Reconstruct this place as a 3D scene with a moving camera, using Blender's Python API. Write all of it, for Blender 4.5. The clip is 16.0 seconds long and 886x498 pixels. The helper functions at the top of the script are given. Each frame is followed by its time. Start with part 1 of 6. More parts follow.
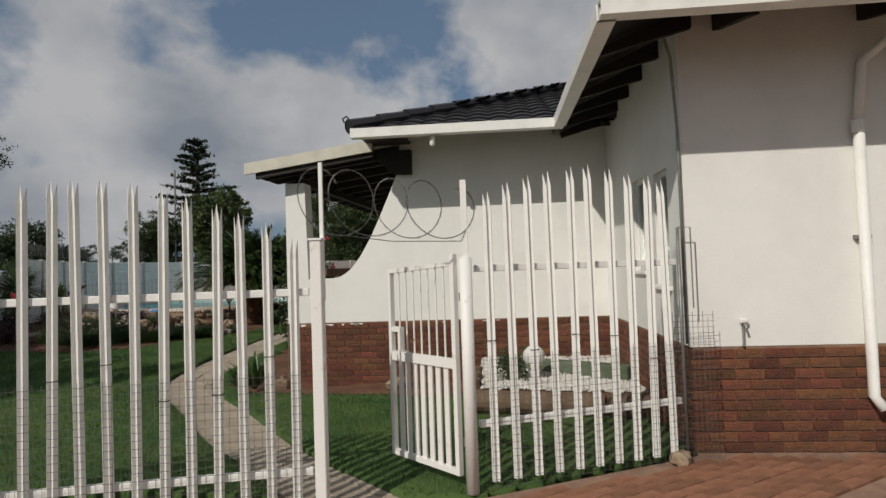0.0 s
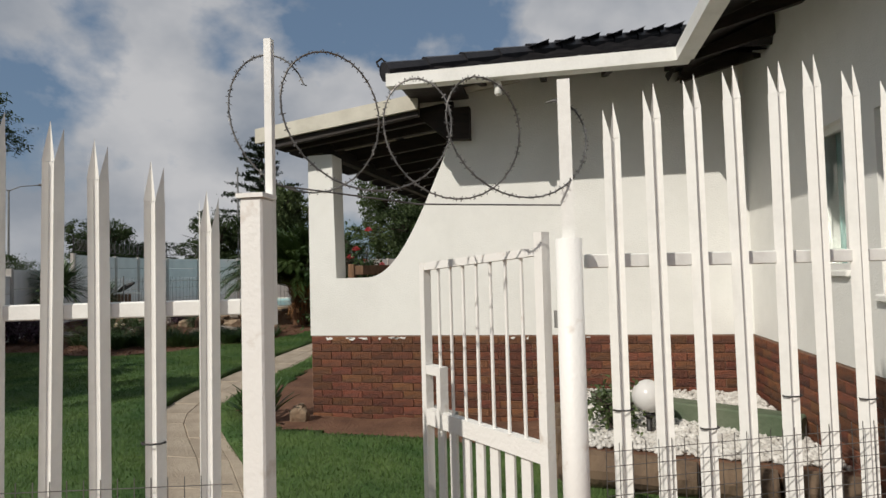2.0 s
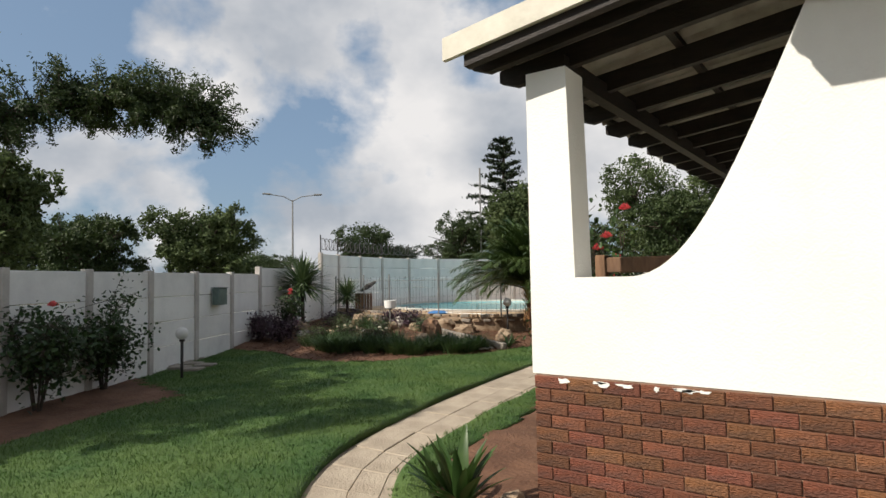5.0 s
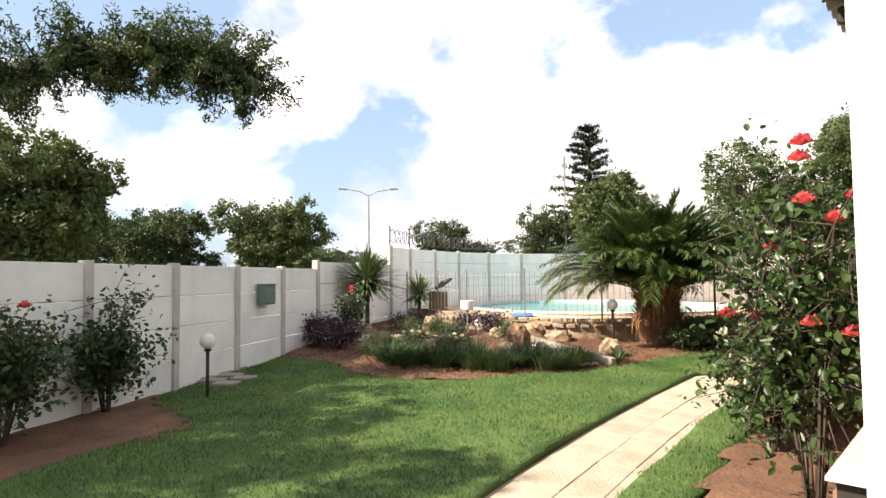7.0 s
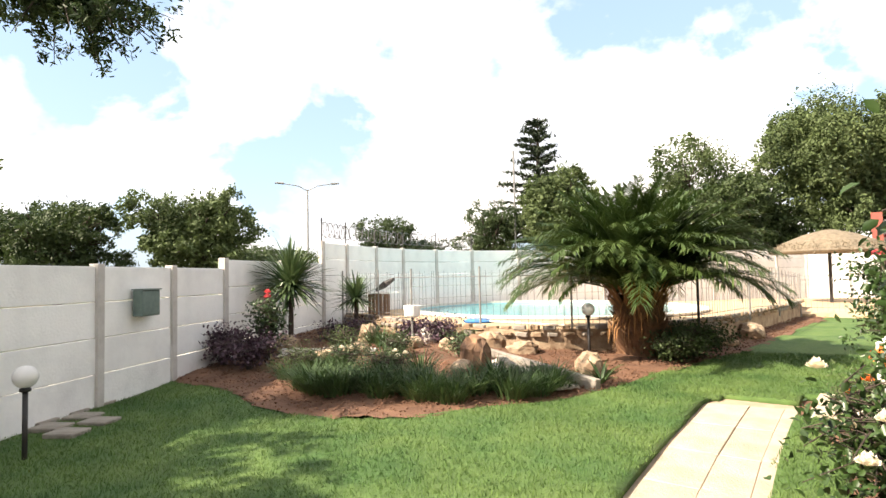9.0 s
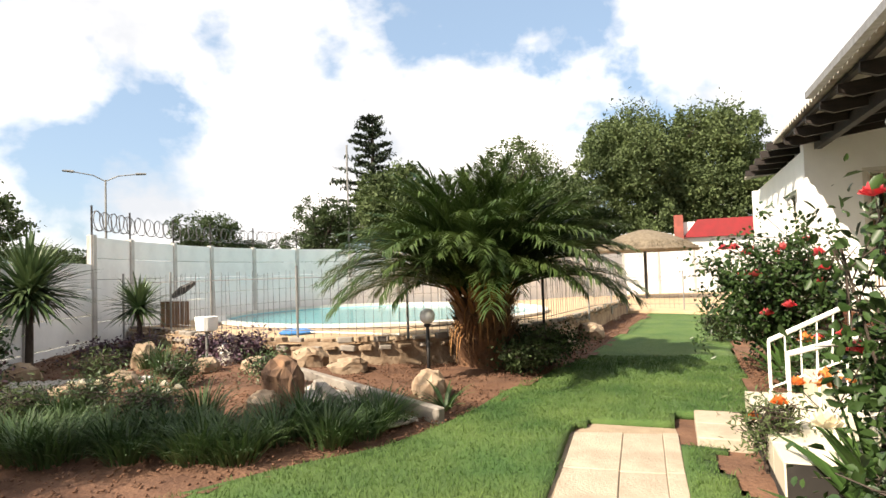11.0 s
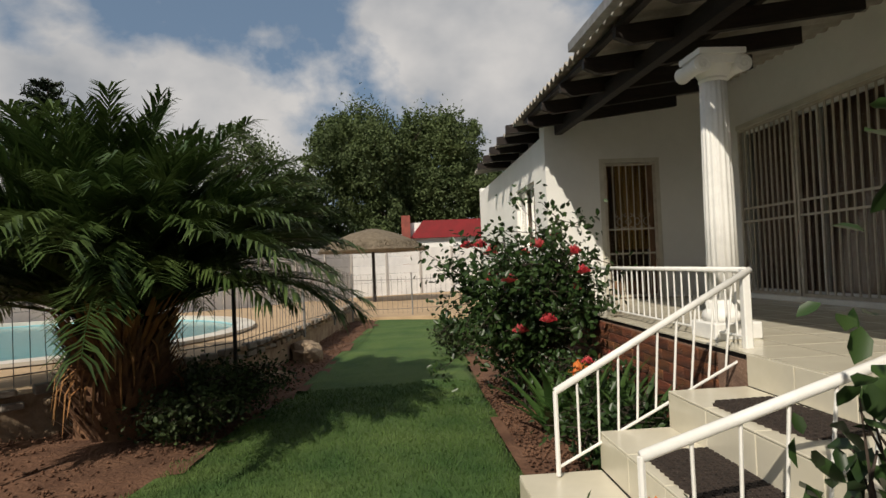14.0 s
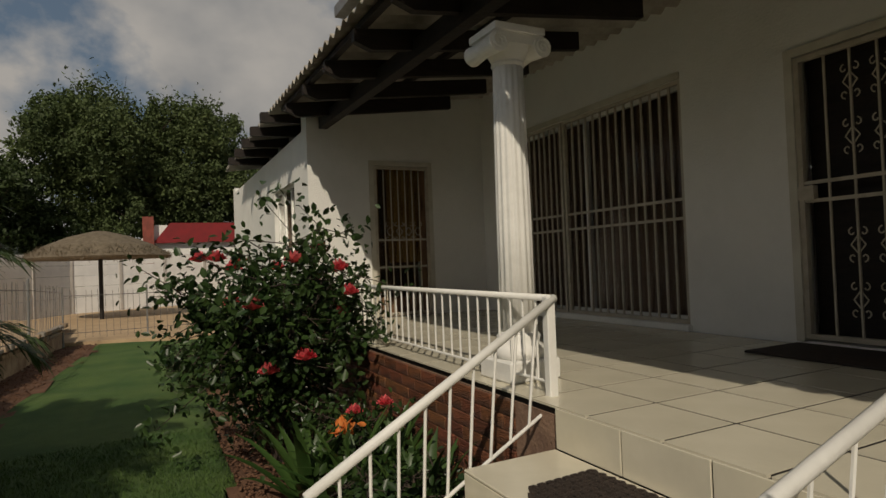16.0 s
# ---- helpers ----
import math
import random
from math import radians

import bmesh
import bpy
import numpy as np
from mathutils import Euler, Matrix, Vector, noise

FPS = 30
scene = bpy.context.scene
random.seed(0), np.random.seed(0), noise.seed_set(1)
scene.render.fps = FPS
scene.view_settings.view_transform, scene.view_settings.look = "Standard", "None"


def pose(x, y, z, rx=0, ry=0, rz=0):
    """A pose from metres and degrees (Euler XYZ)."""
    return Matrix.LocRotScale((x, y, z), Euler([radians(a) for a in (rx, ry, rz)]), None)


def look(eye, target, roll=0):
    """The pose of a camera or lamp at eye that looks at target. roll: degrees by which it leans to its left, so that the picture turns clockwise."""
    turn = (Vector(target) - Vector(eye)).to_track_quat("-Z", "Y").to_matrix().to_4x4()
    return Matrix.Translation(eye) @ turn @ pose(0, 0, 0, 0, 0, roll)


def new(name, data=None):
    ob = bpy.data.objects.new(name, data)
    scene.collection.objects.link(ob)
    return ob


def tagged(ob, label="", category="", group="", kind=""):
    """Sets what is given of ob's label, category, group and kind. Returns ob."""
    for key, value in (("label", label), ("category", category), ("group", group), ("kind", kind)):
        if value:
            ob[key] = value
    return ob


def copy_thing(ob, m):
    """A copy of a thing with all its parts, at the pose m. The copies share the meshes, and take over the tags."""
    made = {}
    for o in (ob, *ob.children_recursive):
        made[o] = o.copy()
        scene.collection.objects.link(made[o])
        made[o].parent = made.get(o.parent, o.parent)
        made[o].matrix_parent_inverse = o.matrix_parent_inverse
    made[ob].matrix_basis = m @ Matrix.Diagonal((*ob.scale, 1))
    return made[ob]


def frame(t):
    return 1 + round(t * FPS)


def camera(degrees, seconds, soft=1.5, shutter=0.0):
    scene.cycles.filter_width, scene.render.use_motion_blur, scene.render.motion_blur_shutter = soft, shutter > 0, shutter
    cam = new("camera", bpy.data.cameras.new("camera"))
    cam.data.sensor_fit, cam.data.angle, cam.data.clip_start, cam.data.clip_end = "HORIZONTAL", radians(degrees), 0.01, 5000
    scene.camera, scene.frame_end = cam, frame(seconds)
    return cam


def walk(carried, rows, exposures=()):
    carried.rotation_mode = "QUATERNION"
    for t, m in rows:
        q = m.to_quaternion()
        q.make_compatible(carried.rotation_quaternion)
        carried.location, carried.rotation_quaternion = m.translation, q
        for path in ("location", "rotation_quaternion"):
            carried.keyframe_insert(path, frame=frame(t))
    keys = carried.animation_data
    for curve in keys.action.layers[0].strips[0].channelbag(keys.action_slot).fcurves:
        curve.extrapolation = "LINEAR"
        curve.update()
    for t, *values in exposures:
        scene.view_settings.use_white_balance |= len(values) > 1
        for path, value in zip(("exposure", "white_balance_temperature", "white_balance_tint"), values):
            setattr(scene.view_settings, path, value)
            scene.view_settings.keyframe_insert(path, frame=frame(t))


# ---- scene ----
cam = camera(74.0, 16.0)
ROWS = [
    (0.0, 0.026, -0.676, 1.575, 5.27, 2.07, 1.91),
    (0.5, -0.013, -0.108, 1.571, 7.39, 2.35, 1.65),
    (1.0, -0.070, 0.420, 1.581, 9.37, 2.37, 1.52),
    (1.5, -0.123, 0.934, 1.578, 10.43, 2.35, 1.45),
    (2.0, -0.224, 1.440, 1.556, 11.46, 2.21, 1.44),
    (2.5, -0.355, 1.920, 1.534, 12.99, 2.26, 1.31),
    (3.0, -0.472, 2.358, 1.541, 14.89, 2.27, 1.21),
    (3.5, -0.589, 2.810, 1.536, 16.81, 2.39, 1.55),
    (4.0, -0.726, 3.211, 1.527, 21.52, 2.58, 1.51),
    (4.5, -0.923, 3.615, 1.516, 27.56, 2.73, 1.21),
    (5.0, -1.229, 4.068, 1.515, 34.96, 2.90, 0.95),
    (5.2, -1.350, 4.261, 1.499, 37.79, 2.95, 1.32),
    (7.3, -3.076, 6.282, 1.491, 42.61, 2.76, 0.68),
    (8.2, -3.769, 7.070, 1.503, 41.42, 2.72, 0.91),
    (10.3, -4.934, 8.946, 1.517, 27.41, 2.34, 1.54),
    (10.5, -5.006, 9.117, 1.509, 25.84, 2.33, 1.63),
    (11.0, -5.137, 9.562, 1.492, 21.47, 2.30, 1.83),
    (11.5, -5.252, 10.042, 1.503, 17.41, 2.16, 1.97),
    (12.0, -5.271, 10.552, 1.495, 13.65, 2.15, 2.10),
    (12.5, -5.283, 11.039, 1.508, 8.98, 1.94, 2.18),
    (13.0, -5.278, 11.504, 1.515, 4.70, 1.83, 2.33),
    (13.5, -5.260, 11.955, 1.522, 0.57, 1.64, 2.31),
    (14.0, -5.212, 12.361, 1.525, -4.17, 1.45, 2.38),
    (14.5, -5.144, 12.713, 1.560, -10.67, 1.25, 2.53),
    (15.0, -5.052, 13.061, 1.575, -16.53, 1.13, 2.56),
    (15.5, -4.961, 13.315, 1.608, -22.35, 1.01, 2.39),
    (16.0, -4.856, 13.493, 1.617, -26.64, 1.16, 2.21),
]
EXPOSURES = [(0.0, -0.75, 6350, 10), (2.5, -0.42, 6350, 10), (4.0, -0.25, 6350, 10), (5.0, 0.2, 6600, 10), (7.3, 1.5, 7250, 14), (8.2, 1.68, 7250, 13), (10.3, 1.62, 7300, 13), (11.0, 1.2, 7200, 12), (12.0, 0.7, 6950, 11), (13.0, 0.22, 6650, 10), (14.0, -0.3, 6750, 10), (15.0, -0.78, 7000, 10), (16.0, -1.08, 7200, 10)]
walk(cam, [(t, pose(x, y, z, 90 + pitch, roll, yaw)) for t, x, y, z, yaw, pitch, roll in ROWS], EXPOSURES)

# ---- light ----
SUN = Vector((-0.56, -0.95, 0.90)).normalized()
world = bpy.data.worlds.new("sky")
scene.world = world
world.use_nodes = True
wn, wl = world.node_tree.nodes, world.node_tree.links
wn.clear()
w_out = wn.new("ShaderNodeOutputWorld")
w_bg = wn.new("ShaderNodeBackground")
w_bg.inputs["Strength"].default_value = 0.09
w_sky = wn.new("ShaderNodeTexSky")
w_sky.sky_type, w_sky.sun_disc = "NISHITA", False
w_sky.sun_elevation = math.asin(SUN.z)
w_sky.sun_rotation = math.atan2(SUN.x, SUN.y)
w_sky.dust_density, w_sky.ozone_density = 1.5, 1.5
w_co = wn.new("ShaderNodeTexCoord")
w_map = wn.new("ShaderNodeMapping")
w_map.inputs["Scale"].default_value = (1.0, 1.0, 1.35)
w_map.inputs["Location"].default_value = (0.35, 0.1, 0.2)
w_noise = wn.new("ShaderNodeTexNoise")
w_noise.inputs["Scale"].default_value = 2.9
w_noise.inputs["Detail"].default_value = 8.0
w_noise.inputs["Roughness"].default_value = 0.52
w_noise.inputs["Distortion"].default_value = 0.1
w_ramp = wn.new("ShaderNodeValToRGB")
w_ramp.color_ramp.elements[0].position, w_ramp.color_ramp.elements[1].position = 0.425, 0.505
w_n2 = wn.new("ShaderNodeTexNoise")
w_n2.inputs["Scale"].default_value = 4.0
w_n2.inputs["Detail"].default_value = 5.0
w_cr = wn.new("ShaderNodeValToRGB")
w_cr.color_ramp.elements[0].color, w_cr.color_ramp.elements[0].position = (4.0, 4.4, 5.0, 1), 0.36
w_cr.color_ramp.elements[1].color, w_cr.color_ramp.elements[1].position = (8.2, 8.1, 8.1, 1), 0.64
w_mix = wn.new("ShaderNodeMix")
w_mix.data_type = "RGBA"
wl.new(w_co.outputs["Generated"], w_map.inputs["Vector"])
wl.new(w_map.outputs["Vector"], w_noise.inputs["Vector"])
wl.new(w_map.outputs["Vector"], w_n2.inputs["Vector"])
wl.new(w_noise.outputs["Fac"], w_ramp.inputs["Fac"])
wl.new(w_n2.outputs["Fac"], w_cr.inputs["Fac"])
wl.new(w_ramp.outputs["Color"], w_mix.inputs["Factor"])
w_haze = wn.new("ShaderNodeMix")
w_haze.data_type = "RGBA"
w_haze.inputs["Factor"].default_value = 0.55
w_haze.inputs["B"].default_value = (2.5, 3.7, 5.3, 1)
wl.new(w_sky.outputs["Color"], w_haze.inputs["A"])
wl.new(w_haze.outputs["Result"], w_mix.inputs["A"])
wl.new(w_cr.outputs["Color"], w_mix.inputs["B"])
wl.new(w_mix.outputs["Result"], w_bg.inputs["Color"])
wl.new(w_bg.outputs["Background"], w_out.inputs["Surface"])
sun_data = bpy.data.lights.new("sun", "SUN")
sun_data.energy, sun_data.angle, sun_data.color = 5.0, radians(0.6), (1.0, 0.93, 0.82)
sun = new("sun", sun_data)
sun.matrix_world = look(SUN * 60, (0, 0, 0))


# ---- materials ----
def material(name, a, b=None, scale=6.0, rough=0.7, bump=0.0, bump_scale=None, metal=0.0, fine=0.0, vary=0.0, spec=0.4,
             stretch=(1, 1, 1), lo=0.35, hi=0.65, trans=0.0, island=False, hue=0.0):
    """Two colours mixed by noise, with finer grain, per-object variation and relief."""
    m = bpy.data.materials.new(name)
    m.use_nodes = True
    n, l = m.node_tree.nodes, m.node_tree.links
    p = n["Principled BSDF"]
    p.inputs["Roughness"].default_value, p.inputs["Metallic"].default_value = rough, metal
    p.inputs["Specular IOR Level"].default_value = spec
    co = n.new("ShaderNodeTexCoord")
    mp = n.new("ShaderNodeMapping")
    mp.inputs["Scale"].default_value = stretch
    l.new(co.outputs["Object"], mp.inputs["Vector"])
    nz = n.new("ShaderNodeTexNoise")
    nz.inputs["Scale"].default_value, nz.inputs["Detail"].default_value, nz.inputs["Roughness"].default_value = scale, 6.0, 0.6
    l.new(mp.outputs["Vector"], nz.inputs["Vector"])
    rp = n.new("ShaderNodeValToRGB")
    rp.color_ramp.elements[0].position, rp.color_ramp.elements[1].position = lo, hi
    rp.color_ramp.elements[0].color = (*a, 1)
    rp.color_ramp.elements[1].color = (*(b or a), 1)
    l.new(nz.outputs["Fac"], rp.inputs["Fac"])
    col = rp.outputs["Color"]
    if fine or vary:
        hv = n.new("ShaderNodeHueSaturation")
        add = n.new("ShaderNodeMath")
        add.operation = "ADD"
        add.inputs[0].default_value = 1.0 - vary / 2 - fine / 2
        if fine:
            n2 = n.new("ShaderNodeTexNoise")
            n2.inputs["Scale"].default_value, n2.inputs["Detail"].default_value = scale * 9, 3.0
            l.new(mp.outputs["Vector"], n2.inputs["Vector"])
            m1 = n.new("ShaderNodeMath")
            m1.operation = "MULTIPLY_ADD"
            m1.inputs[1].default_value, m1.inputs[2].default_value = fine, 1.0 - vary / 2 - fine / 2
            l.new(n2.outputs["Fac"], m1.inputs[0])
            l.new(m1.outputs[0], add.inputs[0])
        add.inputs[1].default_value = 0.0
        if vary:
            src = n.new("ShaderNodeNewGeometry") if island else n.new("ShaderNodeObjectInfo")
            m2 = n.new("ShaderNodeMath")
            m2.operation = "MULTIPLY"
            m2.inputs[1].default_value = vary
            l.new(src.outputs["Random Per Island" if island else "Random"], m2.inputs[0])
            l.new(m2.outputs[0], add.inputs[1])
        l.new(add.outputs[0], hv.inputs["Value"])
        l.new(col, hv.inputs["Color"])
        if hue:
            hr = n.new("ShaderNodeObjectInfo")
            frac = n.new("ShaderNodeMath")
            frac.operation = "MULTIPLY"
            frac.inputs[1].default_value = 7.31
            wrap = n.new("ShaderNodeMath")
            wrap.operation = "FRACT"
            span = n.new("ShaderNodeMath")
            span.operation = "MULTIPLY_ADD"
            span.inputs[1].default_value, span.inputs[2].default_value = hue, 0.5 - hue * 0.3
            l.new(hr.outputs["Random"], frac.inputs[0])
            l.new(frac.outputs[0], wrap.inputs[0])
            l.new(wrap.outputs[0], span.inputs[0])
            l.new(span.outputs[0], hv.inputs["Hue"])
        col = hv.outputs["Color"]
    l.new(col, p.inputs["Base Color"])
    if bump:
        n3 = n.new("ShaderNodeTexNoise")
        n3.inputs["Scale"].default_value, n3.inputs["Detail"].default_value = bump_scale or scale * 6, 4.0
        l.new(mp.outputs["Vector"], n3.inputs["Vector"])
        bp = n.new("ShaderNodeBump")
        bp.inputs["Strength"].default_value, bp.inputs["Distance"].default_value = min(bump, 1.0), 0.02
        l.new(n3.outputs["Fac"], bp.inputs["Height"])
        l.new(bp.outputs["Normal"], p.inputs["Normal"])
    if trans:
        tr = n.new("ShaderNodeBsdfTranslucent")
        l.new(col, tr.inputs["Color"])
        mx = n.new("ShaderNodeMixShader")
        mx.inputs[0].default_value = trans
        l.new(p.outputs[0], mx.inputs[1])
        l.new(tr.outputs[0], mx.inputs[2])
        l.new(mx.outputs[0], n["Material Output"].inputs["Surface"])
    return m


PLASTER = material("white_plaster", (0.80, 0.79, 0.75), (0.72, 0.71, 0.67), 1.3, 0.85, 0.25, 60, fine=0.05, lo=0.4, hi=0.75)
PAINT = material("white_paint", (0.80, 0.79, 0.75), (0.68, 0.67, 0.63), 5.0, 0.5, 0.1, 40, fine=0.08, lo=0.5, hi=0.8)
RUSTPAINT = material("worn_white_paint", (0.80, 0.78, 0.74), (0.52, 0.44, 0.36), 9.0, 0.5, 0.15, 60, lo=0.60, hi=0.80)
CREAM = material("cream_steel", (0.54, 0.49, 0.40), (0.42, 0.37, 0.29), 9.0, 0.5, 0.1, 50)
BRICK = material("brick", (0.205, 0.066, 0.031), (0.092, 0.042, 0.029), 5.0, 0.75, 1.0, 45, fine=0.6, vary=0.6, stretch=(1, 1, 2.5), hue=0.026)
MORTAR = material("mortar", (0.30, 0.19, 0.13), (0.20, 0.12, 0.085), 8.0, 0.9, 0.4)
TILEROOF = material("roof_tile", (0.012, 0.012, 0.015), (0.03, 0.028, 0.03), 4.0, 0.42, 0.2, 40, vary=0.5, island=True)
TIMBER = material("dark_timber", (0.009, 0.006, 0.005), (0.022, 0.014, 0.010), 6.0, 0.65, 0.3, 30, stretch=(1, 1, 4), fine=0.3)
SHEET = material("fibre_cement_sheet", (0.46, 0.43, 0.37), (0.28, 0.25, 0.21), 3.0, 0.8, 0.1, fine=0.15)
FASCIA = material("fascia", (0.62, 0.59, 0.50), (0.50, 0.47, 0.39), 3.0, 0.6, 0.1, 30, fine=0.08)
GRASS = material("grass", (0.040, 0.095, 0.020), (0.090, 0.146, 0.035), 1.1, 0.85, 0.9, 90, fine=0.5)
BLADE = material("grass_blades", (0.044, 0.102, 0.022), (0.098, 0.160, 0.038), 1.1, 0.7, vary=0.6, island=True, trans=0.25)
SOIL = material("red_soil", (0.098, 0.047, 0.027), (0.165, 0.085, 0.05), 2.5, 0.95, 1.0, 25, fine=0.5)
EARTH = material("earth", (0.10, 0.075, 0.04), (0.06, 0.08, 0.025), 0.4, 0.95, 0.5, 8, fine=0.4)
SLAB = material("paving_slab", (0.42, 0.352, 0.27), (0.30, 0.245, 0.185), 2.6, 0.85, 0.6, 40, fine=0.28, vary=0.14)
SANDBED = material("sandy_bed", (0.34, 0.265, 0.185), (0.24, 0.175, 0.12), 3.0, 0.95, 0.5, 30, fine=0.3)
PAVER = material("clay_paver", (0.27, 0.125, 0.07), (0.19, 0.085, 0.05), 6.0, 0.85, 0.4, 40, fine=0.2, vary=0.4)
TILE = material("glazed_tile", (0.70, 0.65, 0.52), (0.62, 0.575, 0.455), 2.0, 0.22, 0.03, 10, fine=0.05, vary=0.06, spec=0.5)
GROUT = material("grout", (0.03, 0.026, 0.022), (0.022, 0.019, 0.016), 9.0, 0.95)
CONCRETE = material("concrete", (0.30, 0.27, 0.23), (0.21, 0.18, 0.15), 4.0, 0.9, 0.5, 30, fine=0.2)
PANEL = material("painted_panel", (0.78, 0.77, 0.75), (0.62, 0.61, 0.60), 1.5, 0.85, 0.3, 30, fine=0.06, vary=0.08, lo=0.45, hi=0.8)
WPOST = material("panel_post", (0.52, 0.49, 0.46), (0.40, 0.37, 0.34), 3.0, 0.9, 0.4, 30, fine=0.15)
DECK = material("pool_deck", (0.50, 0.36, 0.22), (0.40, 0.28, 0.17), 2.0, 0.9, 0.3, 30, fine=0.15)
COPING = material("pool_coping", (0.66, 0.62, 0.55), (0.52, 0.48, 0.42), 3.0, 0.7, 0.2, 30)
POOLWALL = material("pool_lining", (0.30, 0.52, 0.55), (0.24, 0.46, 0.50), 2.0, 0.4)
ROCK = material("garden_rock", (0.38, 0.29, 0.20), (0.20, 0.13, 0.08), 3.5, 0.9, 0.9, 14, fine=0.3, vary=0.4)
STUMPWOOD = material("stump_wood", (0.28, 0.16, 0.09), (0.12, 0.07, 0.045), 6.0, 0.9, 0.9, 25, stretch=(1, 1, 0.2), fine=0.3)
PEBBLE = material("white_pebble", (0.66, 0.64, 0.60), (0.48, 0.45, 0.41), 9.0, 0.7, vary=0.3, island=True)
GREYPEB = material("grey_pebble", (0.52, 0.48, 0.43), (0.34, 0.30, 0.26), 9.0, 0.8, vary=0.5, island=True)
BARK = material("bark", (0.075, 0.055, 0.042), (0.035, 0.027, 0.022), 8.0, 0.95, 0.9, 30, stretch=(1, 1, 0.3))
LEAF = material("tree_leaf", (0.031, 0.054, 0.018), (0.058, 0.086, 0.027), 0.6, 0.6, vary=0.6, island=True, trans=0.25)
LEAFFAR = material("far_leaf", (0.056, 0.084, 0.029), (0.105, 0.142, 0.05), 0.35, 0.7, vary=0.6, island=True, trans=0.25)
CONIFERLEAF = material("conifer_needles", (0.018, 0.034, 0.018), (0.035, 0.052, 0.025), 0.6, 0.7, vary=0.5, island=True)
ROSELEAF = material("rose_leaf", (0.018, 0.042, 0.012), (0.045, 0.080, 0.022), 3.0, 0.38, vary=0.6, island=True, trans=0.2)
ROSE = material("rose_petal", (0.68, 0.05, 0.08), (0.80, 0.20, 0.20), 8.0, 0.5, trans=0.3, vary=0.4, island=True)
PALEROSE = material("pale_petal", (0.80, 0.72, 0.55), (0.85, 0.80, 0.70), 8.0, 0.5, trans=0.3)
ORANGE = material("orange_petal", (0.75, 0.16, 0.03), (0.80, 0.33, 0.10), 8.0, 0.5, trans=0.3)
FROND = material("palm_frond", (0.040, 0.075, 0.020), (0.085, 0.125, 0.035), 1.5, 0.42, vary=0.5, island=True, trans=0.2)
PALMTRUNK = material("palm_trunk", (0.10, 0.055, 0.032), (0.20, 0.10, 0.05), 6.0, 0.95, 0.9, 20, fine=0.4)
DRYFROND = material("dry_frond", (0.20, 0.085, 0.03), (0.27, 0.14, 0.05), 4.0, 0.9, vary=0.5, island=True)
STRAP = material("strap_leaf", (0.030, 0.070, 0.018), (0.065, 0.115, 0.028), 2.0, 0.38, vary=0.5, island=True, trans=0.2)
SPIKE = material("yucca_leaf", (0.045, 0.085, 0.035), (0.10, 0.14, 0.055), 2.0, 0.45, vary=0.5, island=True, trans=0.15)
TUFT = material("border_grass", (0.030, 0.065, 0.020), (0.075, 0.12, 0.035), 2.0, 0.55, vary=0.6, island=True, trans=0.2)
PURPLE = material("purple_leaf", (0.040, 0.018, 0.030), (0.07, 0.035, 0.05), 3.0, 0.5, vary=0.6, island=True)
THATCH = material("thatch", (0.20, 0.16, 0.11), (0.12, 0.095, 0.065), 8.0, 0.95, 0.9, 40, stretch=(1, 1, 0.3), fine=0.3)
BLACK = material("black_metal", (0.015, 0.014, 0.014), (0.03, 0.025, 0.022), 8.0, 0.5)
GREYMETAL = material("grey_metal", (0.30, 0.30, 0.29), (0.20, 0.19, 0.18), 10.0, 0.5, metal=0.4)
RODMETAL = material("fence_rod", (0.12, 0.115, 0.11), (0.22, 0.20, 0.19), 10.0, 0.55, metal=0.3)
WIRE = material("razor_wire", (0.10, 0.095, 0.09), (0.2, 0.19, 0.18), 10.0, 0.45, metal=0.6)
GREENBOX = material("green_box", (0.14, 0.19, 0.17), (0.10, 0.14, 0.125), 9.0, 0.6, fine=0.2)
RUBBER = material("rubber_mat", (0.045, 0.032, 0.026), (0.03, 0.022, 0.018), 20.0, 0.85)
REDROOF = material("red_roof", (0.25, 0.016, 0.02), (0.19, 0.016, 0.018), 2.0, 0.6, fine=0.1)
CURTAIN = material("curtain", (0.24, 0.15, 0.105), (0.15, 0.095, 0.07), 3.0, 0.9, stretch=(1, 6, 0.3))
GOLD = material("gold_curtain", (0.46, 0.27, 0.09), (0.26, 0.14, 0.05), 3.0, 0.9, stretch=(6, 1, 0.3))
TEAL = material("teal_curtain", (0.30, 0.46, 0.42), (0.22, 0.36, 0.33), 3.0, 0.9)
DARKROOM = material("room_wall", (0.20, 0.13, 0.08), (0.16, 0.10, 0.065), 2.0, 0.9)
BLUE = material("blue_plastic", (0.03, 0.16, 0.42), (0.05, 0.20, 0.48), 6.0, 0.5)
LOG = material("split_log", (0.16, 0.11, 0.07), (0.09, 0.06, 0.04), 5.0, 0.9, 0.8, 25, stretch=(0.3, 1, 1), fine=0.3)
GREENPAINT = material("mossy_edging", (0.075, 0.105, 0.06), (0.13, 0.15, 0.10), 3.0, 0.9, 0.5, fine=0.2)
OPAL = material("opal_globe", (0.85, 0.83, 0.80), (0.80, 0.78, 0.75), 4.0, 0.25, trans=0.3)
CHIMNEY = material("chimney_brick", (0.30, 0.08, 0.06), (0.2, 0.06, 0.045), 5.0, 0.9)


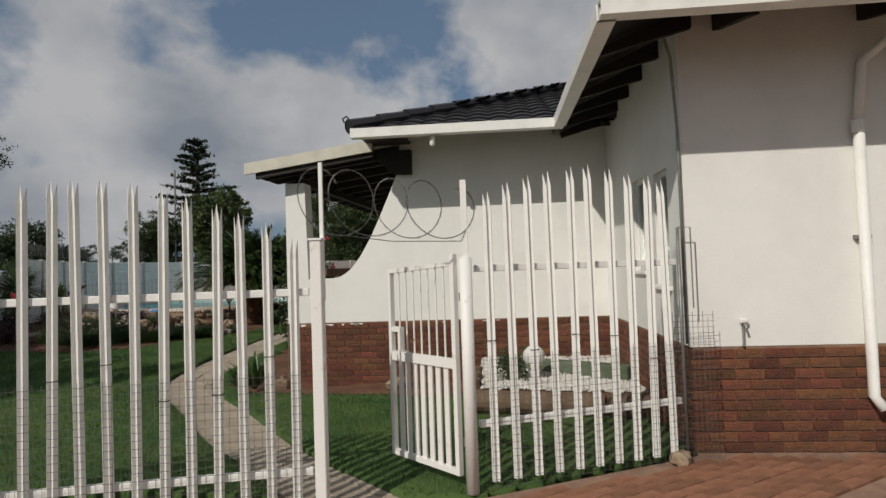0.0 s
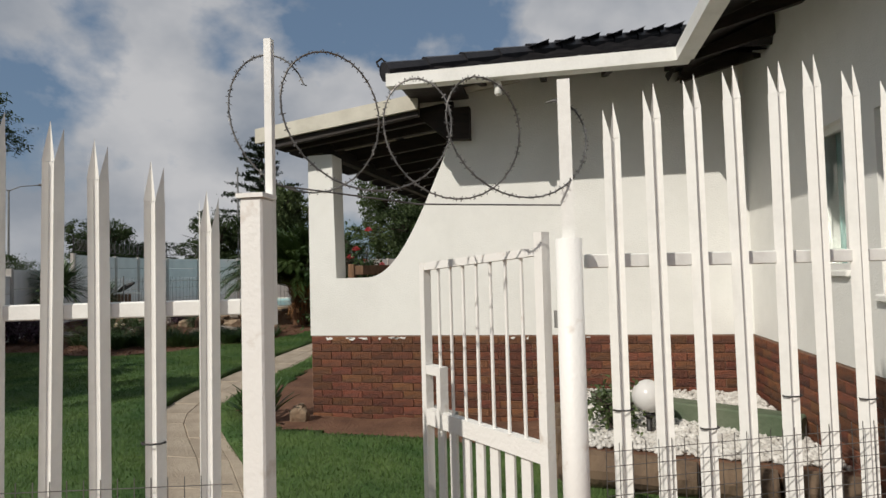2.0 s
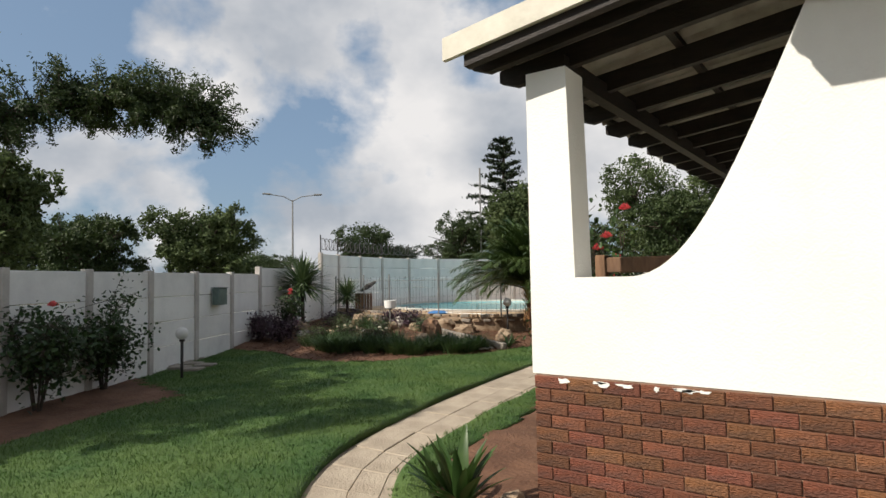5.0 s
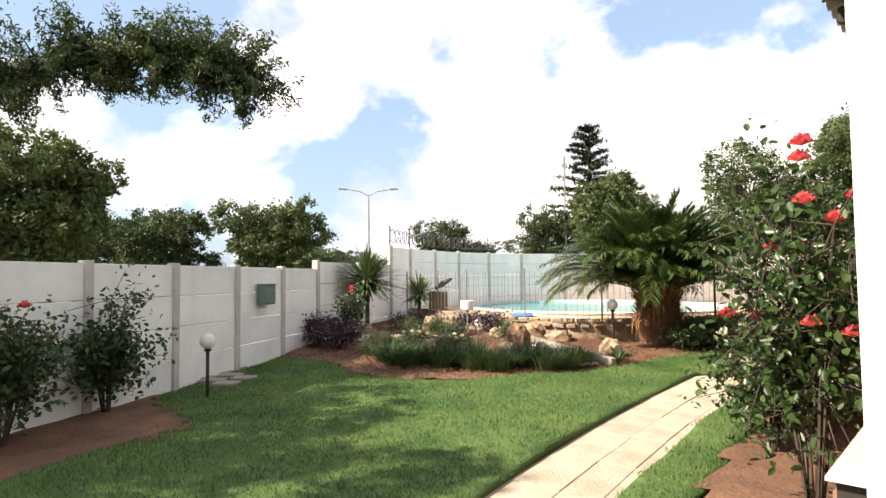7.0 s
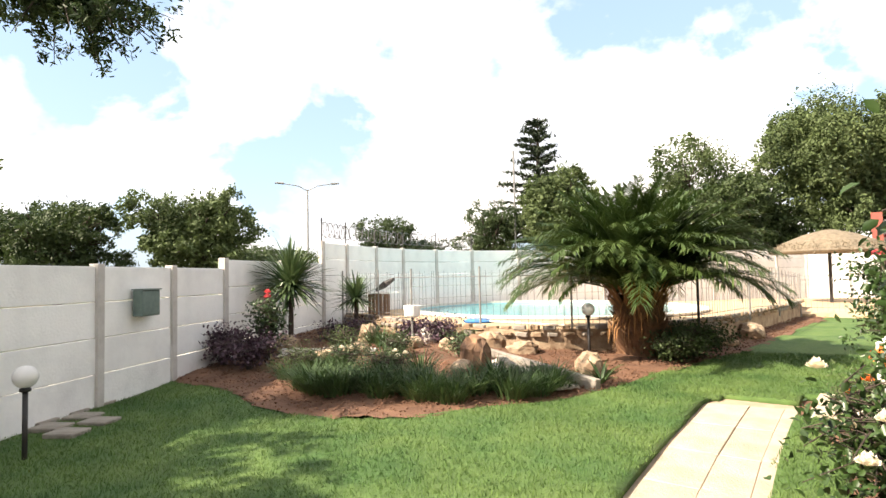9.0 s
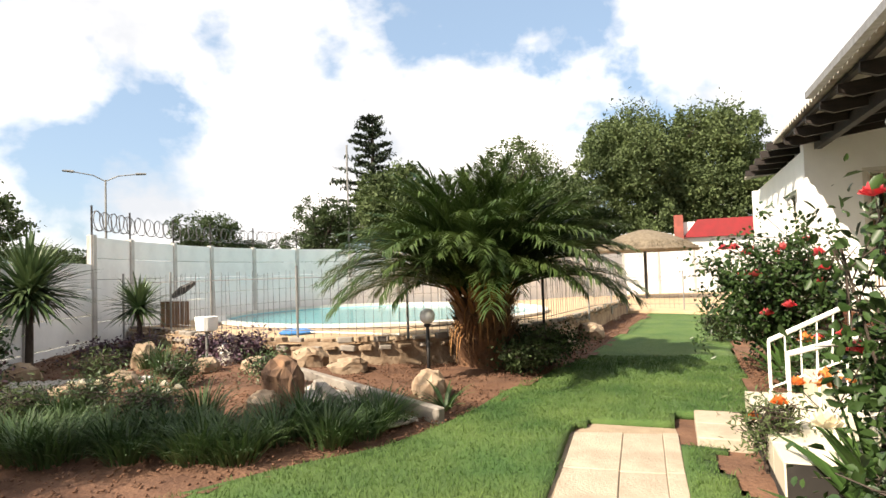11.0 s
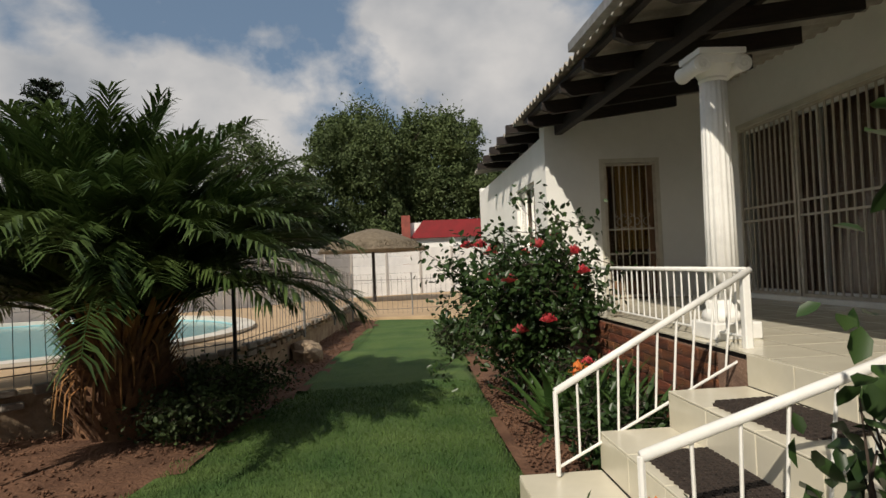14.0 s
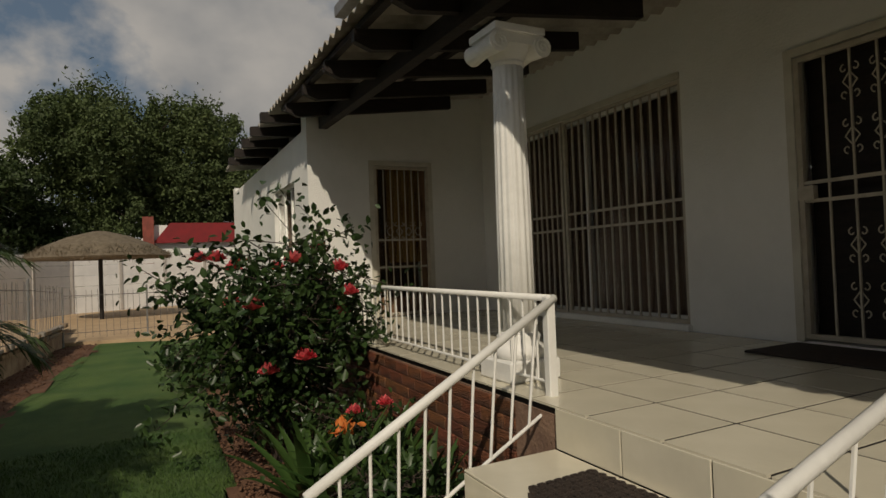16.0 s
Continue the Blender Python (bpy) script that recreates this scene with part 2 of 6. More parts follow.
def glass_material(name, tint, rough):
    m = bpy.data.materials.new(name)
    m.use_nodes = True
    p = m.node_tree.nodes["Principled BSDF"]
    p.inputs["Base Color"].default_value = (*tint, 1)
    p.inputs["Transmission Weight"].default_value = 1.0
    p.inputs["Roughness"].default_value = rough
    p.inputs["IOR"].default_value = 1.2
    return m


GLASS = glass_material("window_glass", (0.85, 0.88, 0.87), 0.01)
WATER = material("pool_water", (0.03, 0.27, 0.30), (0.045, 0.32, 0.35), 0.8, 0.12, 0.25, 4, spec=0.6)


# ---- mesh helpers ----
class Geo:
    """Gathers verts and faces of one mesh."""

    def __init__(self):
        self.v, self.f = [], []

    def add(self, v, f):
        k = len(self.v)
        self.v += [tuple(p) for p in v]
        self.f += [tuple(i + k for i in q) for q in f]
        return self

    def box(self, x0, x1, y0, y1, z0, z1, m=None):
        v = [(x, y, z) for z in (z0, z1) for y in (y0, y1) for x in (x0, x1)]
        if m is not None:
            v = [tuple(m @ Vector(p)) for p in v]
        return self.add(v, [(0, 2, 3, 1), (4, 5, 7, 6), (0, 1, 5, 4), (2, 6, 7, 3), (0, 4, 6, 2), (1, 3, 7, 5)])

    def tube(self, pts, radii, n=8, cap=True):
        pts = [Vector(p) for p in pts]
        if not hasattr(radii, "__len__"):
            radii = [radii] * len(pts)
        k, up = len(self.v), Vector((0, 0, 1))
        side = None
        for i, p in enumerate(pts):
            d = (pts[min(i + 1, len(pts) - 1)] - pts[max(i - 1, 0)]).normalized()
            if side is None:
                side = d.cross(up if abs(d.z) < 0.9 else Vector((1, 0, 0))).normalized()
            side = (side - d * side.dot(d)).normalized()
            o = d.cross(side)
            for j in range(n):
                a = 2 * math.pi * j / n
                self.v.append(tuple(p + (side * math.cos(a) + o * math.sin(a)) * radii[i]))
        for i in range(len(pts) - 1):
            for j in range(n):
                a, b = k + i * n + j, k + i * n + (j + 1) % n
                self.f.append((a, b, b + n, a + n))
        if cap:
            self.f.append(tuple(range(k + n - 1, k - 1, -1)))
            e = k + (len(pts) - 1) * n
            self.f.append(tuple(range(e, e + n)))
        return self

    def lathe(self, prof, cx=0, cy=0, n=24, wave=0.0, waves=12):
        """prof: (radius, z) from bottom to top."""
        k = len(self.v)
        for r, z in prof:
            for j in range(n):
                a = 2 * math.pi * j / n
                q = r * (1 + wave * math.cos(waves * a))
                self.v.append((cx + q * math.cos(a), cy + q * math.sin(a), z))
        for i in range(len(prof) - 1):
            for j in range(n):
                a, b = k + i * n + j, k + i * n + (j + 1) % n
                self.f.append((a, b, b + n, a + n))
        self.f.append(tuple(range(k + n - 1, k - 1, -1)))
        e = k + (len(prof) - 1) * n
        self.f.append(tuple(range(e, e + n)))
        return self

    def prism(self, outline, axis, lo, hi):
        """Outline in the plane across axis ('y': x, z; 'z': x, y; 'x': y, z), drawn from lo to hi."""
        def put(a, b, c):
            return {"y": (a, c, b), "z": (a, b, c), "x": (c, a, b)}[axis]
        n = len(outline)
        v = [put(a, b, lo) for a, b in outline] + [put(a, b, hi) for a, b in outline]
        f = [tuple(range(n)), tuple(range(2 * n - 1, n - 1, -1))] + [(i, i + n, (i + 1) % n + n, (i + 1) % n) for i in range(n)]
        return self.add(v, f)

    def mesh(self, name, mat, bevel=0.0, smooth=False, fix=True):
        me = bpy.data.meshes.new(name)
        me.from_pydata(self.v, [], self.f)
        if fix and len(self.v) < 60000:
            bm = bmesh.new()
            bm.from_mesh(me)
            if bevel:
                bmesh.ops.bevel(bm, geom=list(bm.edges), offset=bevel, segments=1, affect="EDGES", clamp_overlap=True)
            bmesh.ops.recalc_face_normals(bm, faces=list(bm.faces))
            bm.to_mesh(me)
            bm.free()
        me.materials.append(mat)
        if smooth:
            me.polygons.foreach_set("use_smooth", [True] * len(me.polygons))
        return me

    def ob(self, name, mat, parent=None, label="", bevel=0.0, smooth=False, fix=True):
        o = new(name, self.mesh(name, mat, bevel, smooth, fix))
        if parent is not None:
            o.parent = parent
        return tagged(o, label)


def thing(name, m, label, category, group="", kind=""):
    o = new(name)
    o.empty_display_size = 0.1
    o.matrix_world = m
    return tagged(o, label, category, group, kind)


def structure(o, label, category):
    return tagged(o, label, category, kind="structure")


def rnd(a, b):
    return random.uniform(a, b)


def leaves(centres, size, rng, flat=0.0, long=2.0, droop=0.0, aim=None):
    """Folded rhombic leaves at the centres: arrays of verts and faces."""
    c = np.asarray(centres, float)
    n = len(c)
    d = rng.normal(size=(n, 3))
    if aim is not None:
        d = d * 0.55 + aim
    d[:, 2] -= droop
    d /= np.linalg.norm(d, axis=1, keepdims=True) + 1e-9
    u = rng.normal(size=(n, 3))
    u[:, 2] += flat
    s = np.cross(d, u)
    s /= np.linalg.norm(s, axis=1, keepdims=True) + 1e-9
    k = np.cross(s, d)
    L = size * rng.uniform(0.6, 1.3, (n, 1))
    W = L / long / 2
    q = k * W * 0.4
    v = np.stack([c - d * L / 2, c + s * W * 0.85 + q - d * L * 0.2, c + s * W * 0.8 + q + d * L * 0.18, c + d * L / 2, c - s * W * 0.8 + q + d * L * 0.18, c - s * W * 0.85 + q - d * L * 0.2], 1).reshape(-1, 3)
    i = np.arange(n)[:, None] * 6
    return v, np.concatenate([i + [0, 1, 2, 3], i + [0, 3, 4, 5]], 0)


def quick(name, v, f, mat, parent=None, label="", smooth=False):
    """A mesh object straight from arrays of verts and equal faces."""
    me = bpy.data.meshes.new(name)
    f = np.asarray(f, np.int32)
    me.vertices.add(len(v))
    me.vertices.foreach_set("co", np.asarray(v, np.float32).ravel())
    me.loops.add(f.size)
    me.loops.foreach_set("vertex_index", f.ravel())
    me.polygons.add(len(f))
    me.polygons.foreach_set("loop_start", np.arange(len(f), dtype=np.int32) * f.shape[1])
    me.update(calc_edges=True)
    me.validate()
    me.materials.append(mat)
    if smooth:
        me.polygons.foreach_set("use_smooth", [True] * len(me.polygons))
    o = new(name, me)
    if parent is not None:
        o.parent = parent
    return tagged(o, label)


def ribbon(paths, widths, cup=0.25):
    """Blades along paths, an array (n, k, 3); widths (k,). Two strips meeting in a keel."""
    p = np.asarray(paths, float)
    n, k, _ = p.shape
    t = np.gradient(p, axis=1)
    t /= np.linalg.norm(t, axis=2, keepdims=True) + 1e-9
    s = np.cross(t, np.array([0, 0, 1.0]))
    s /= np.linalg.norm(s, axis=2, keepdims=True) + 1e-6
    o = np.cross(s, t)
    w = np.asarray(widths)
    w = w[None, :, None] if w.ndim == 1 else w[:, :, None]
    v = np.stack([p + s * w + o * w * cup, p, p - s * w + o * w * cup], 2).reshape(-1, 3)
    base = (np.arange(n)[:, None, None] * k + np.arange(k - 1)[None, :, None]) * 3
    q = np.array([[0, 1, 4, 3], [1, 2, 5, 4]])
    f = (base.reshape(-1, 1, 1) + q[None]).reshape(-1, 4)
    return v, f


# ---- ground ----
def smooth_line(pts, per=6):
    """A soft curve through the points (Catmull-Rom)."""
    p = [Vector((*q, 0)) for q in pts]
    p = [2 * p[0] - p[1]] + p + [2 * p[-1] - p[-2]]
    out = []
    for i in range(1, len(p) - 2):
        for j in range(per):
            t = j / per
            a, b, c, d = p[i - 1:i + 3]
            q = 0.5 * (2 * b + (c - a) * t + (2 * a - 5 * b + 4 * c - d) * t * t + (3 * b - a - 3 * c + d) * t ** 3)
            out.append((q.x, q.y))
    out.append((p[-2].x, p[-2].y))
    return out


def inside(x, y, poly):
    """Which of the points lie in the outline (arrays)."""
    x, y = np.asarray(x), np.asarray(y)
    r = np.zeros(x.shape, bool)
    for (x0, y0), (x1, y1) in zip(poly, poly[1:] + poly[:1]):
        r ^= ((y0 > y) != (y1 > y)) & (x < (x1 - x0) * (y - y0) / (y1 - y0 + 1e-12) + x0)
    return r


PATH_L = smooth_line([(-1.35, 3.2), (-2.0, 4.0), (-2.83, 4.83), (-3.9, 6.2), (-4.75, 7.25), (-5.2, 8.2), (-5.55, 9.7), (-5.8, 11.4), (-5.98, 13.2), (-6.12, 15.2)])
PATH_R = smooth_line([(-0.35, 3.2), (-1.2, 4.0), (-2.0, 4.85), (-3.0, 6.15), (-4.0, 7.35), (-4.42, 8.2), (-4.68, 9.7), (-4.9, 11.4), (-5.07, 13.2), (-5.17, 15.4)])
PATH_POLY = PATH_L + [(-5.95, 15.6), (-5.2, 15.62)] + PATH_R[::-1]
BED_EDGE = smooth_line([(-14.4, 12.2), (-12.1, 12.55), (-10.3, 12.1), (-8.7, 12.6), (-7.8, 13.85), (-7.35, 15.0), (-7.2, 16.3), (-6.95, 18.0), (-6.6, 20.0), (-6.3, 24.0), (-5.9, 29.5)])
DECK_EDGE = smooth_line([(-17.6, 19.6), (-14.6, 18.4), (-12.5, 17.55), (-10.7, 17.3), (-9.1, 17.75), (-7.75, 19.5), (-7.25, 21.5), (-6.9, 25.0), (-6.6, 29.0)])
BED_POLY = BED_EDGE + DECK_EDGE[::-1] + [(-16.2, 18.2), (-14.3, 14.4)]
RIGHT_BED = [(-4.62, 13.4), (-4.98, 14.6), (-4.6, 15.2), (-4.45, 16.3), (-4.35, 18.2), (-4.3, 20.4), (-4.2, 22.2), (-3.4, 24.3), (-2.4, 24.0), (-3.2, 15.0), (-3.2, 10.5), (-3.0, 7.8), (-3.0, 7.74), (0.0, 7.74), (-0.2, 6.8), (-2.4, 6.9),
             (-3.3, 7.1), (-3.95, 7.7), (-4.2, 8.5), (-4.25, 9.8), (-4.45, 11.2), (-4.62, 13.4)]
LEFT_BED = [(-11.9, 9.4), (-9.35, 8.8), (-8.6, 7.3), (-7.6, 5.0), (-9.0, 4.6), (-10.4, 7.2)]
POOL = (-12.5, 23.6, 4.0, 4.0)


ground = Geo()
ground.box(-900, 900, -900, 900, -2.0, -0.14)
structure(ground.ob("ground", EARTH), "dry brown and green earth reaching the horizon", "ground")

# The lawn: a fine sheet with the path, the beds and the paving cut out.
xs, ys = np.arange(-16.5, 6.0, 0.1), np.arange(-6.0, 34.0, 0.1)
gx, gy = np.meshgrid(xs, ys, indexing="ij")
mx, my = (gx[:-1, :-1] + 0.05), (gy[:-1, :-1] + 0.05)


keep = ~inside(mx, my, PATH_POLY) & ~inside(mx, my, BED_POLY) & ~inside(mx, my, RIGHT_BED) & ~inside(mx, my, LEFT_BED)
keep &= (mx > -10.9 - (my - 8.0) * 0.53) & ~((mx > -3.2) & (my > 7.5)) & ~((mx > 1.6) & (my > 4.4))
keep &= ~((my < 3.5 + np.clip(mx + 0.2, 0, 3) * 0.55) & (mx > -3.4 + 0.0 * my)) & ~((mx < -7.0) & (my > 18.0)) & ~((mx > -5.2) & (mx < -4.6) & (my > 14.9) & (my < 15.95))
hz = 0.012 * np.sin(gx * 2.1 + np.cos(gy * 1.7)) + 0.01 * np.sin(gy * 3.1 + gx) - 0.005 - 0.11 * np.clip((-gx - 6.5) / 4, 0, 1) * np.clip((13 - gy) / 3, 0, 1)
# Draw the ragged rim of the lawn onto the cut edges of the path and the bed.
full = np.pad(keep, 1)
around = full[:-1, :-1].astype(int) + full[1:, :-1] + full[:-1, 1:] + full[1:, 1:]
rim_line = np.array([(a[0] + (b[0] - a[0]) * k / 12, a[1] + (b[1] - a[1]) * k / 12) for line in (PATH_L, PATH_R, BED_EDGE) for a, b in zip(line, line[1:]) for k in range(12)])
for i, j in np.argwhere((around > 0) & (around < 4)):
    gap = np.hypot(rim_line[:, 0] - gx[i, j], rim_line[:, 1] - gy[i, j])
    k = int(gap.argmin())
    if gap[k] < 0.1:
        gx[i, j], gy[i, j] = rim_line[k]
idx = np.arange(gx.size).reshape(gx.shape)
cells = np.stack([idx[:-1, :-1], idx[1:, :-1], idx[1:, 1:], idx[:-1, 1:]], -1)[keep]
top = np.stack([gx.ravel(), gy.ravel(), hz.ravel()], 1)
lawn = quick("lawn", top, cells, GRASS, smooth=True)
structure(lawn, "short green mown lawn with worn patches", "lawn")
edge = lawn.modifiers.new("depth", "SOLIDIFY")
edge.thickness, edge.offset = 0.09, -1

# Mown blades, thick near the walk.
rng = np.random.default_rng(4)
ci = np.argwhere(keep)
near = ci[(mx[keep] > -13.5) & (mx[keep] < 0.5) & (my[keep] > 2.5) & (my[keep] < 20)]
pick = near[rng.integers(0, len(near), 150000)]
bx = xs[pick[:, 0]] + rng.uniform(0, 0.1, len(pick))
by = ys[pick[:, 1]] + rng.uniform(0, 0.1, len(pick))
bz = hz[pick[:, 0], pick[:, 1]]
bh, ba = rng.uniform(0.018, 0.045, len(pick)), rng.uniform(0, 6.28, len(pick))
lean = rng.normal(0, 0.015, (len(pick), 2))
b0 = np.stack([bx - 0.004 * np.cos(ba), by - 0.004 * np.sin(ba), bz], 1)
b1 = np.stack([bx + 0.004 * np.cos(ba), by + 0.004 * np.sin(ba), bz], 1)
b2 = np.stack([bx + lean[:, 0], by + lean[:, 1], bz + bh], 1)
blades = quick("grass", np.stack([b0, b1, b2], 1).reshape(-1, 3), np.arange(len(pick) * 3).reshape(-1, 3), BLADE)
tagged(blades, "short mown green grass blades on the lawn", "grass", kind="stuff")


def soil_sheet(name, poly, label, base=-0.03, bump=0.05, step=0.12, rise=None):
    x0, x1 = min(p[0] for p in poly), max(p[0] for p in poly)
    y0, y1 = min(p[1] for p in poly), max(p[1] for p in poly)
    ax, ay = np.arange(x0 - step, x1 + 2 * step, step), np.arange(y0 - step, y1 + 2 * step, step)
    X, Y = np.meshgrid(ax, ay, indexing="ij")
    Z = np.array([base + bump * noise.fractal(Vector((a * 1.3, b * 1.3, 0.3)), 1.0, 2.0, 4) for a, b in zip(X.ravel(), Y.ravel())])
    if rise is not None:
        Z = Z + rise(X.ravel(), Y.ravel())
    k = inside(X[:-1, :-1] + step / 2, Y[:-1, :-1] + step / 2, poly)
    k[1:] |= k[:-1].copy()
    k[:, 1:] |= k[:, :-1].copy()
    i = np.arange(X.size).reshape(X.shape)
    c = np.stack([i[:-1, :-1], i[1:, :-1], i[1:, 1:], i[:-1, 1:]], -1)[k]
    o = quick(name, np.stack([X.ravel(), Y.ravel(), Z], 1), c, SOIL, smooth=True)
    return structure(o, label, "soil")


def bed_rise(x, y):
    d = np.min([np.hypot(x - a, y - b) for a, b in BED_EDGE], axis=0)
    return np.clip(d / 4.0, 0, 1) * 0.26


def bed_height(x, y):
    return float(bed_rise(np.array([x]), np.array([y]))[0]) - 0.01


soil_sheet("rockery_soil", BED_POLY, "red-brown garden soil sloping up to the pool", rise=bed_rise)
soil_sheet("verandah_bed_soil", RIGHT_BED, "red-brown soil of the flower bed along the verandah", base=-0.02)
soil_sheet("wall_bed_soil", LEFT_BED, "dark soil of the rose bed by the wall", base=-0.10, bump=0.03)

# ---- the garden path ----
path_bed = Geo().prism(PATH_POLY, "z", -0.16, -0.058)
verge = Geo().prism([(p[0] - 0.35, p[1]) for p in PATH_L] + [(-6.3, 16.1), (-4.5, 16.1)] + [(p[0] + 0.35, p[1]) for p in PATH_R[::-1]], "z", -0.2, -0.062)
structure(verge.ob("path_verge", SOIL), "bare brown soil along the path edges", "soil")
path = structure(path_bed.ob("path", SANDBED), "curving garden path of sandy concrete slabs", "path")


def lerp2(a, b, t):
    return (a[0] + (b[0] - a[0]) * t, a[1] + (b[1] - a[1]) * t)


NP = len(PATH_L)
for i in range(0, NP - 2, 3):
    j = min(i + 3, NP - 1)
    for a, b in ((0.04, 0.5), (0.5, 0.86), (0.86, 1.0)):
        q = [lerp2(PATH_L[i], PATH_R[i], a), lerp2(PATH_L[i], PATH_R[i], b), lerp2(PATH_L[j], PATH_R[j], b), lerp2(PATH_L[j], PATH_R[j], a)]
        c = (sum(p[0] for p in q) / 4, sum(p[1] for p in q) / 4)
        q = [lerp2(c, p, rnd(0.978, 0.992)) for p in q]
        s = Geo().prism([(p[0] - c[0], p[1] - c[1]) for p in q], "z", -0.05, 0.0).ob("slab", SLAB, path, bevel=0.006)
        s.location = (c[0], c[1], -0.045 + rnd(-0.006, 0.006))
entry = thing("step_slab", pose(-4.82, 15.42, 0.0), "pale concrete paving slab at the foot of the steps", "paving")
for i in range(2):
    Geo().box(-0.2, 0.22, -0.5 + i * 0.5, -0.005 + i * 0.5, -0.08, 0.06).ob("slab", SLAB, entry, bevel=0.01)
stone = thing("stepping_stone", pose(-3.95, 25.2, -0.03), "square pale stepping stone set in the lawn", "paving")
Geo().box(-0.32, 0.32, -0.5, 0.5, -0.05, 0.05).ob("slab", SLAB, stone, bevel=0.012)
for i in range(7):
    st = thing("stepping_stone", pose(-12.1 + (i % 3) * 0.42 - (i // 3) * 0.25, 10.35 + (i // 3) * 0.42, -0.07, 0, 0, 30), "flat grey stepping stone in the lawn by the wall", "paving", "stones by the wall")
    Geo().box(-0.17, 0.17, -0.15, 0.15, -0.03, 0.03).ob("slab", CONCRETE, st, bevel=0.01)

# ---- clay paving outside the gate ----
pave = Geo().prism([(-3.5, -6.0), (9.0, -6.0), (9.0, 4.38), (1.6, 4.38), (-0.2, 3.45), (-1.25, 3.4), (-3.5, 3.3)], "z", -0.2, -0.022)
paving = structure(pave.ob("pavement", MORTAR), "weathered red clay brick paving in herringbone rows", "pavement")
paver_mesh = Geo().box(-0.108, 0.108, -0.05, 0.05, -0.03, 0.0).mesh("paver", PAVER, 0.004)
count = 0
for i in range(60):
    for j in range(70):
        u, v = i * 0.222 + (j % 2) * 0.111, j * 0.106
        x, y = -1.2 + u * 0.82 - v * 0.57, 1.2 + u * 0.57 + v * 0.82
        if count < 300 and 0.0 < x < 4.2 and 1.8 < y < 3.3 + max(0.0, x + 0.2) * 0.5 and not (x > 1.55 and y > 4.3):
            p = new("paver", paver_mesh)
            p.parent, p.location, p.rotation_euler = paving, (x, y, rnd(-0.004, 0.004)), (0, 0, 0.61)
            count += 1


# ---- house ----
def brick_skin(owner, along, start, end, at, courses, facing, z0=0.0, shift=0.0):
    """Rows of single bricks on a face: along 'x' or 'y', facing -1 or 1 on the other axis."""
    done = 0
    for c in range(courses):
        z = z0 + 0.085 * c + 0.0425
        q = start - (0.1175 if c % 2 else 0.0) + shift
        while q < end - 0.03:
            a, b = max(q, start), min(q + 0.225, end)
            if b - a > 0.05:
                o = new("brick", BRICK_FULL if b - a > 0.2 else BRICK_HALF)
                mid = (a + b) / 2
                push = rnd(-0.003, 0.003) + at
                o.location = (mid, push, z) if along == "x" else (push, mid, z)
                o.rotation_euler = (0, 0, 0 if along == "x" else math.pi / 2)
                o.parent = owner
                if not b - a > 0.2:
                    o.scale = ((b - a) / 0.107, 1, 1)
                done += 1
            q += 0.235
    return done


BRICK_FULL = Geo().box(-0.1145, 0.1145, -0.02, 0.02, -0.0395, 0.0395).mesh("brick", BRICK, 0.004)
BRICK_HALF = Geo().box(-0.0545, 0.0545, -0.02, 0.02, -0.0395, 0.0395).mesh("brick_half", BRICK, 0.004)

WALL_Y, CORNER_X, CORNER_Y = 7.70, 1.60, 4.40
# Verandah end wall with its sweeping curve, and the wall on to the inner corner.
prof = [(-3.04, 0.87), (-3.04, 2.92), (-2.75, 2.92), (-2.72, 1.51), (-2.36, 1.51)]
for i in range(1, 17):
    t = i / 17
    a = (1 - t) ** 3 * -2.36 + 3 * (1 - t) ** 2 * t * -2.02 + 3 * (1 - t) * t * t * -1.78 + t ** 3 * -1.38
    b = (1 - t) ** 3 * 1.51 + 3 * (1 - t) ** 2 * t * 1.52 + 3 * (1 - t) * t * t * 2.05 + t ** 3 * 2.97
    prof.append((a, b))
prof += [(-1.38, 2.97), (-1.38, 3.42), (-0.8, 3.69), (1.6, 3.69), (1.6, 0.87)]
wall_c = structure(Geo().prism(prof, "y", WALL_Y, WALL_Y + 0.3).ob("wall_curved", PLASTER), "white plastered verandah end wall with a curved cut-out", "wall")
plinth_c = structure(Geo().box(-3.01, 1.6, WALL_Y + 0.005, WALL_Y + 0.28, -0.3, 0.866).ob("wall_curved_plinth", MORTAR), "dark red face brick plinth under the curved wall", "wall")
brick_skin(plinth_c, "x", -3.02, 1.56, WALL_Y + 0.013, 11, -1, z0=-0.075)
# Old white paint smeared over the top course.
for k in range(15):
    px_ = rnd(-2.95, 0.2)
    hw, hh = rnd(0.012, 0.07), rnd(0.004, 0.02)
    ring_ = []
    for q in range(11):
        a = 2 * math.pi * q / 11
        w_ = rnd(0.35, 1.2)
        ring_.append((px_ + hw * w_ * math.cos(a), min(0.853 - hh + hh * w_ * math.sin(a) * 1.2, 0.855)))
    Geo().prism(ring_, "y", WALL_Y - 0.0125, WALL_Y - 0.002).ob("paint_smear", PAINT, plinth_c, "flaking white paint on the bricks")
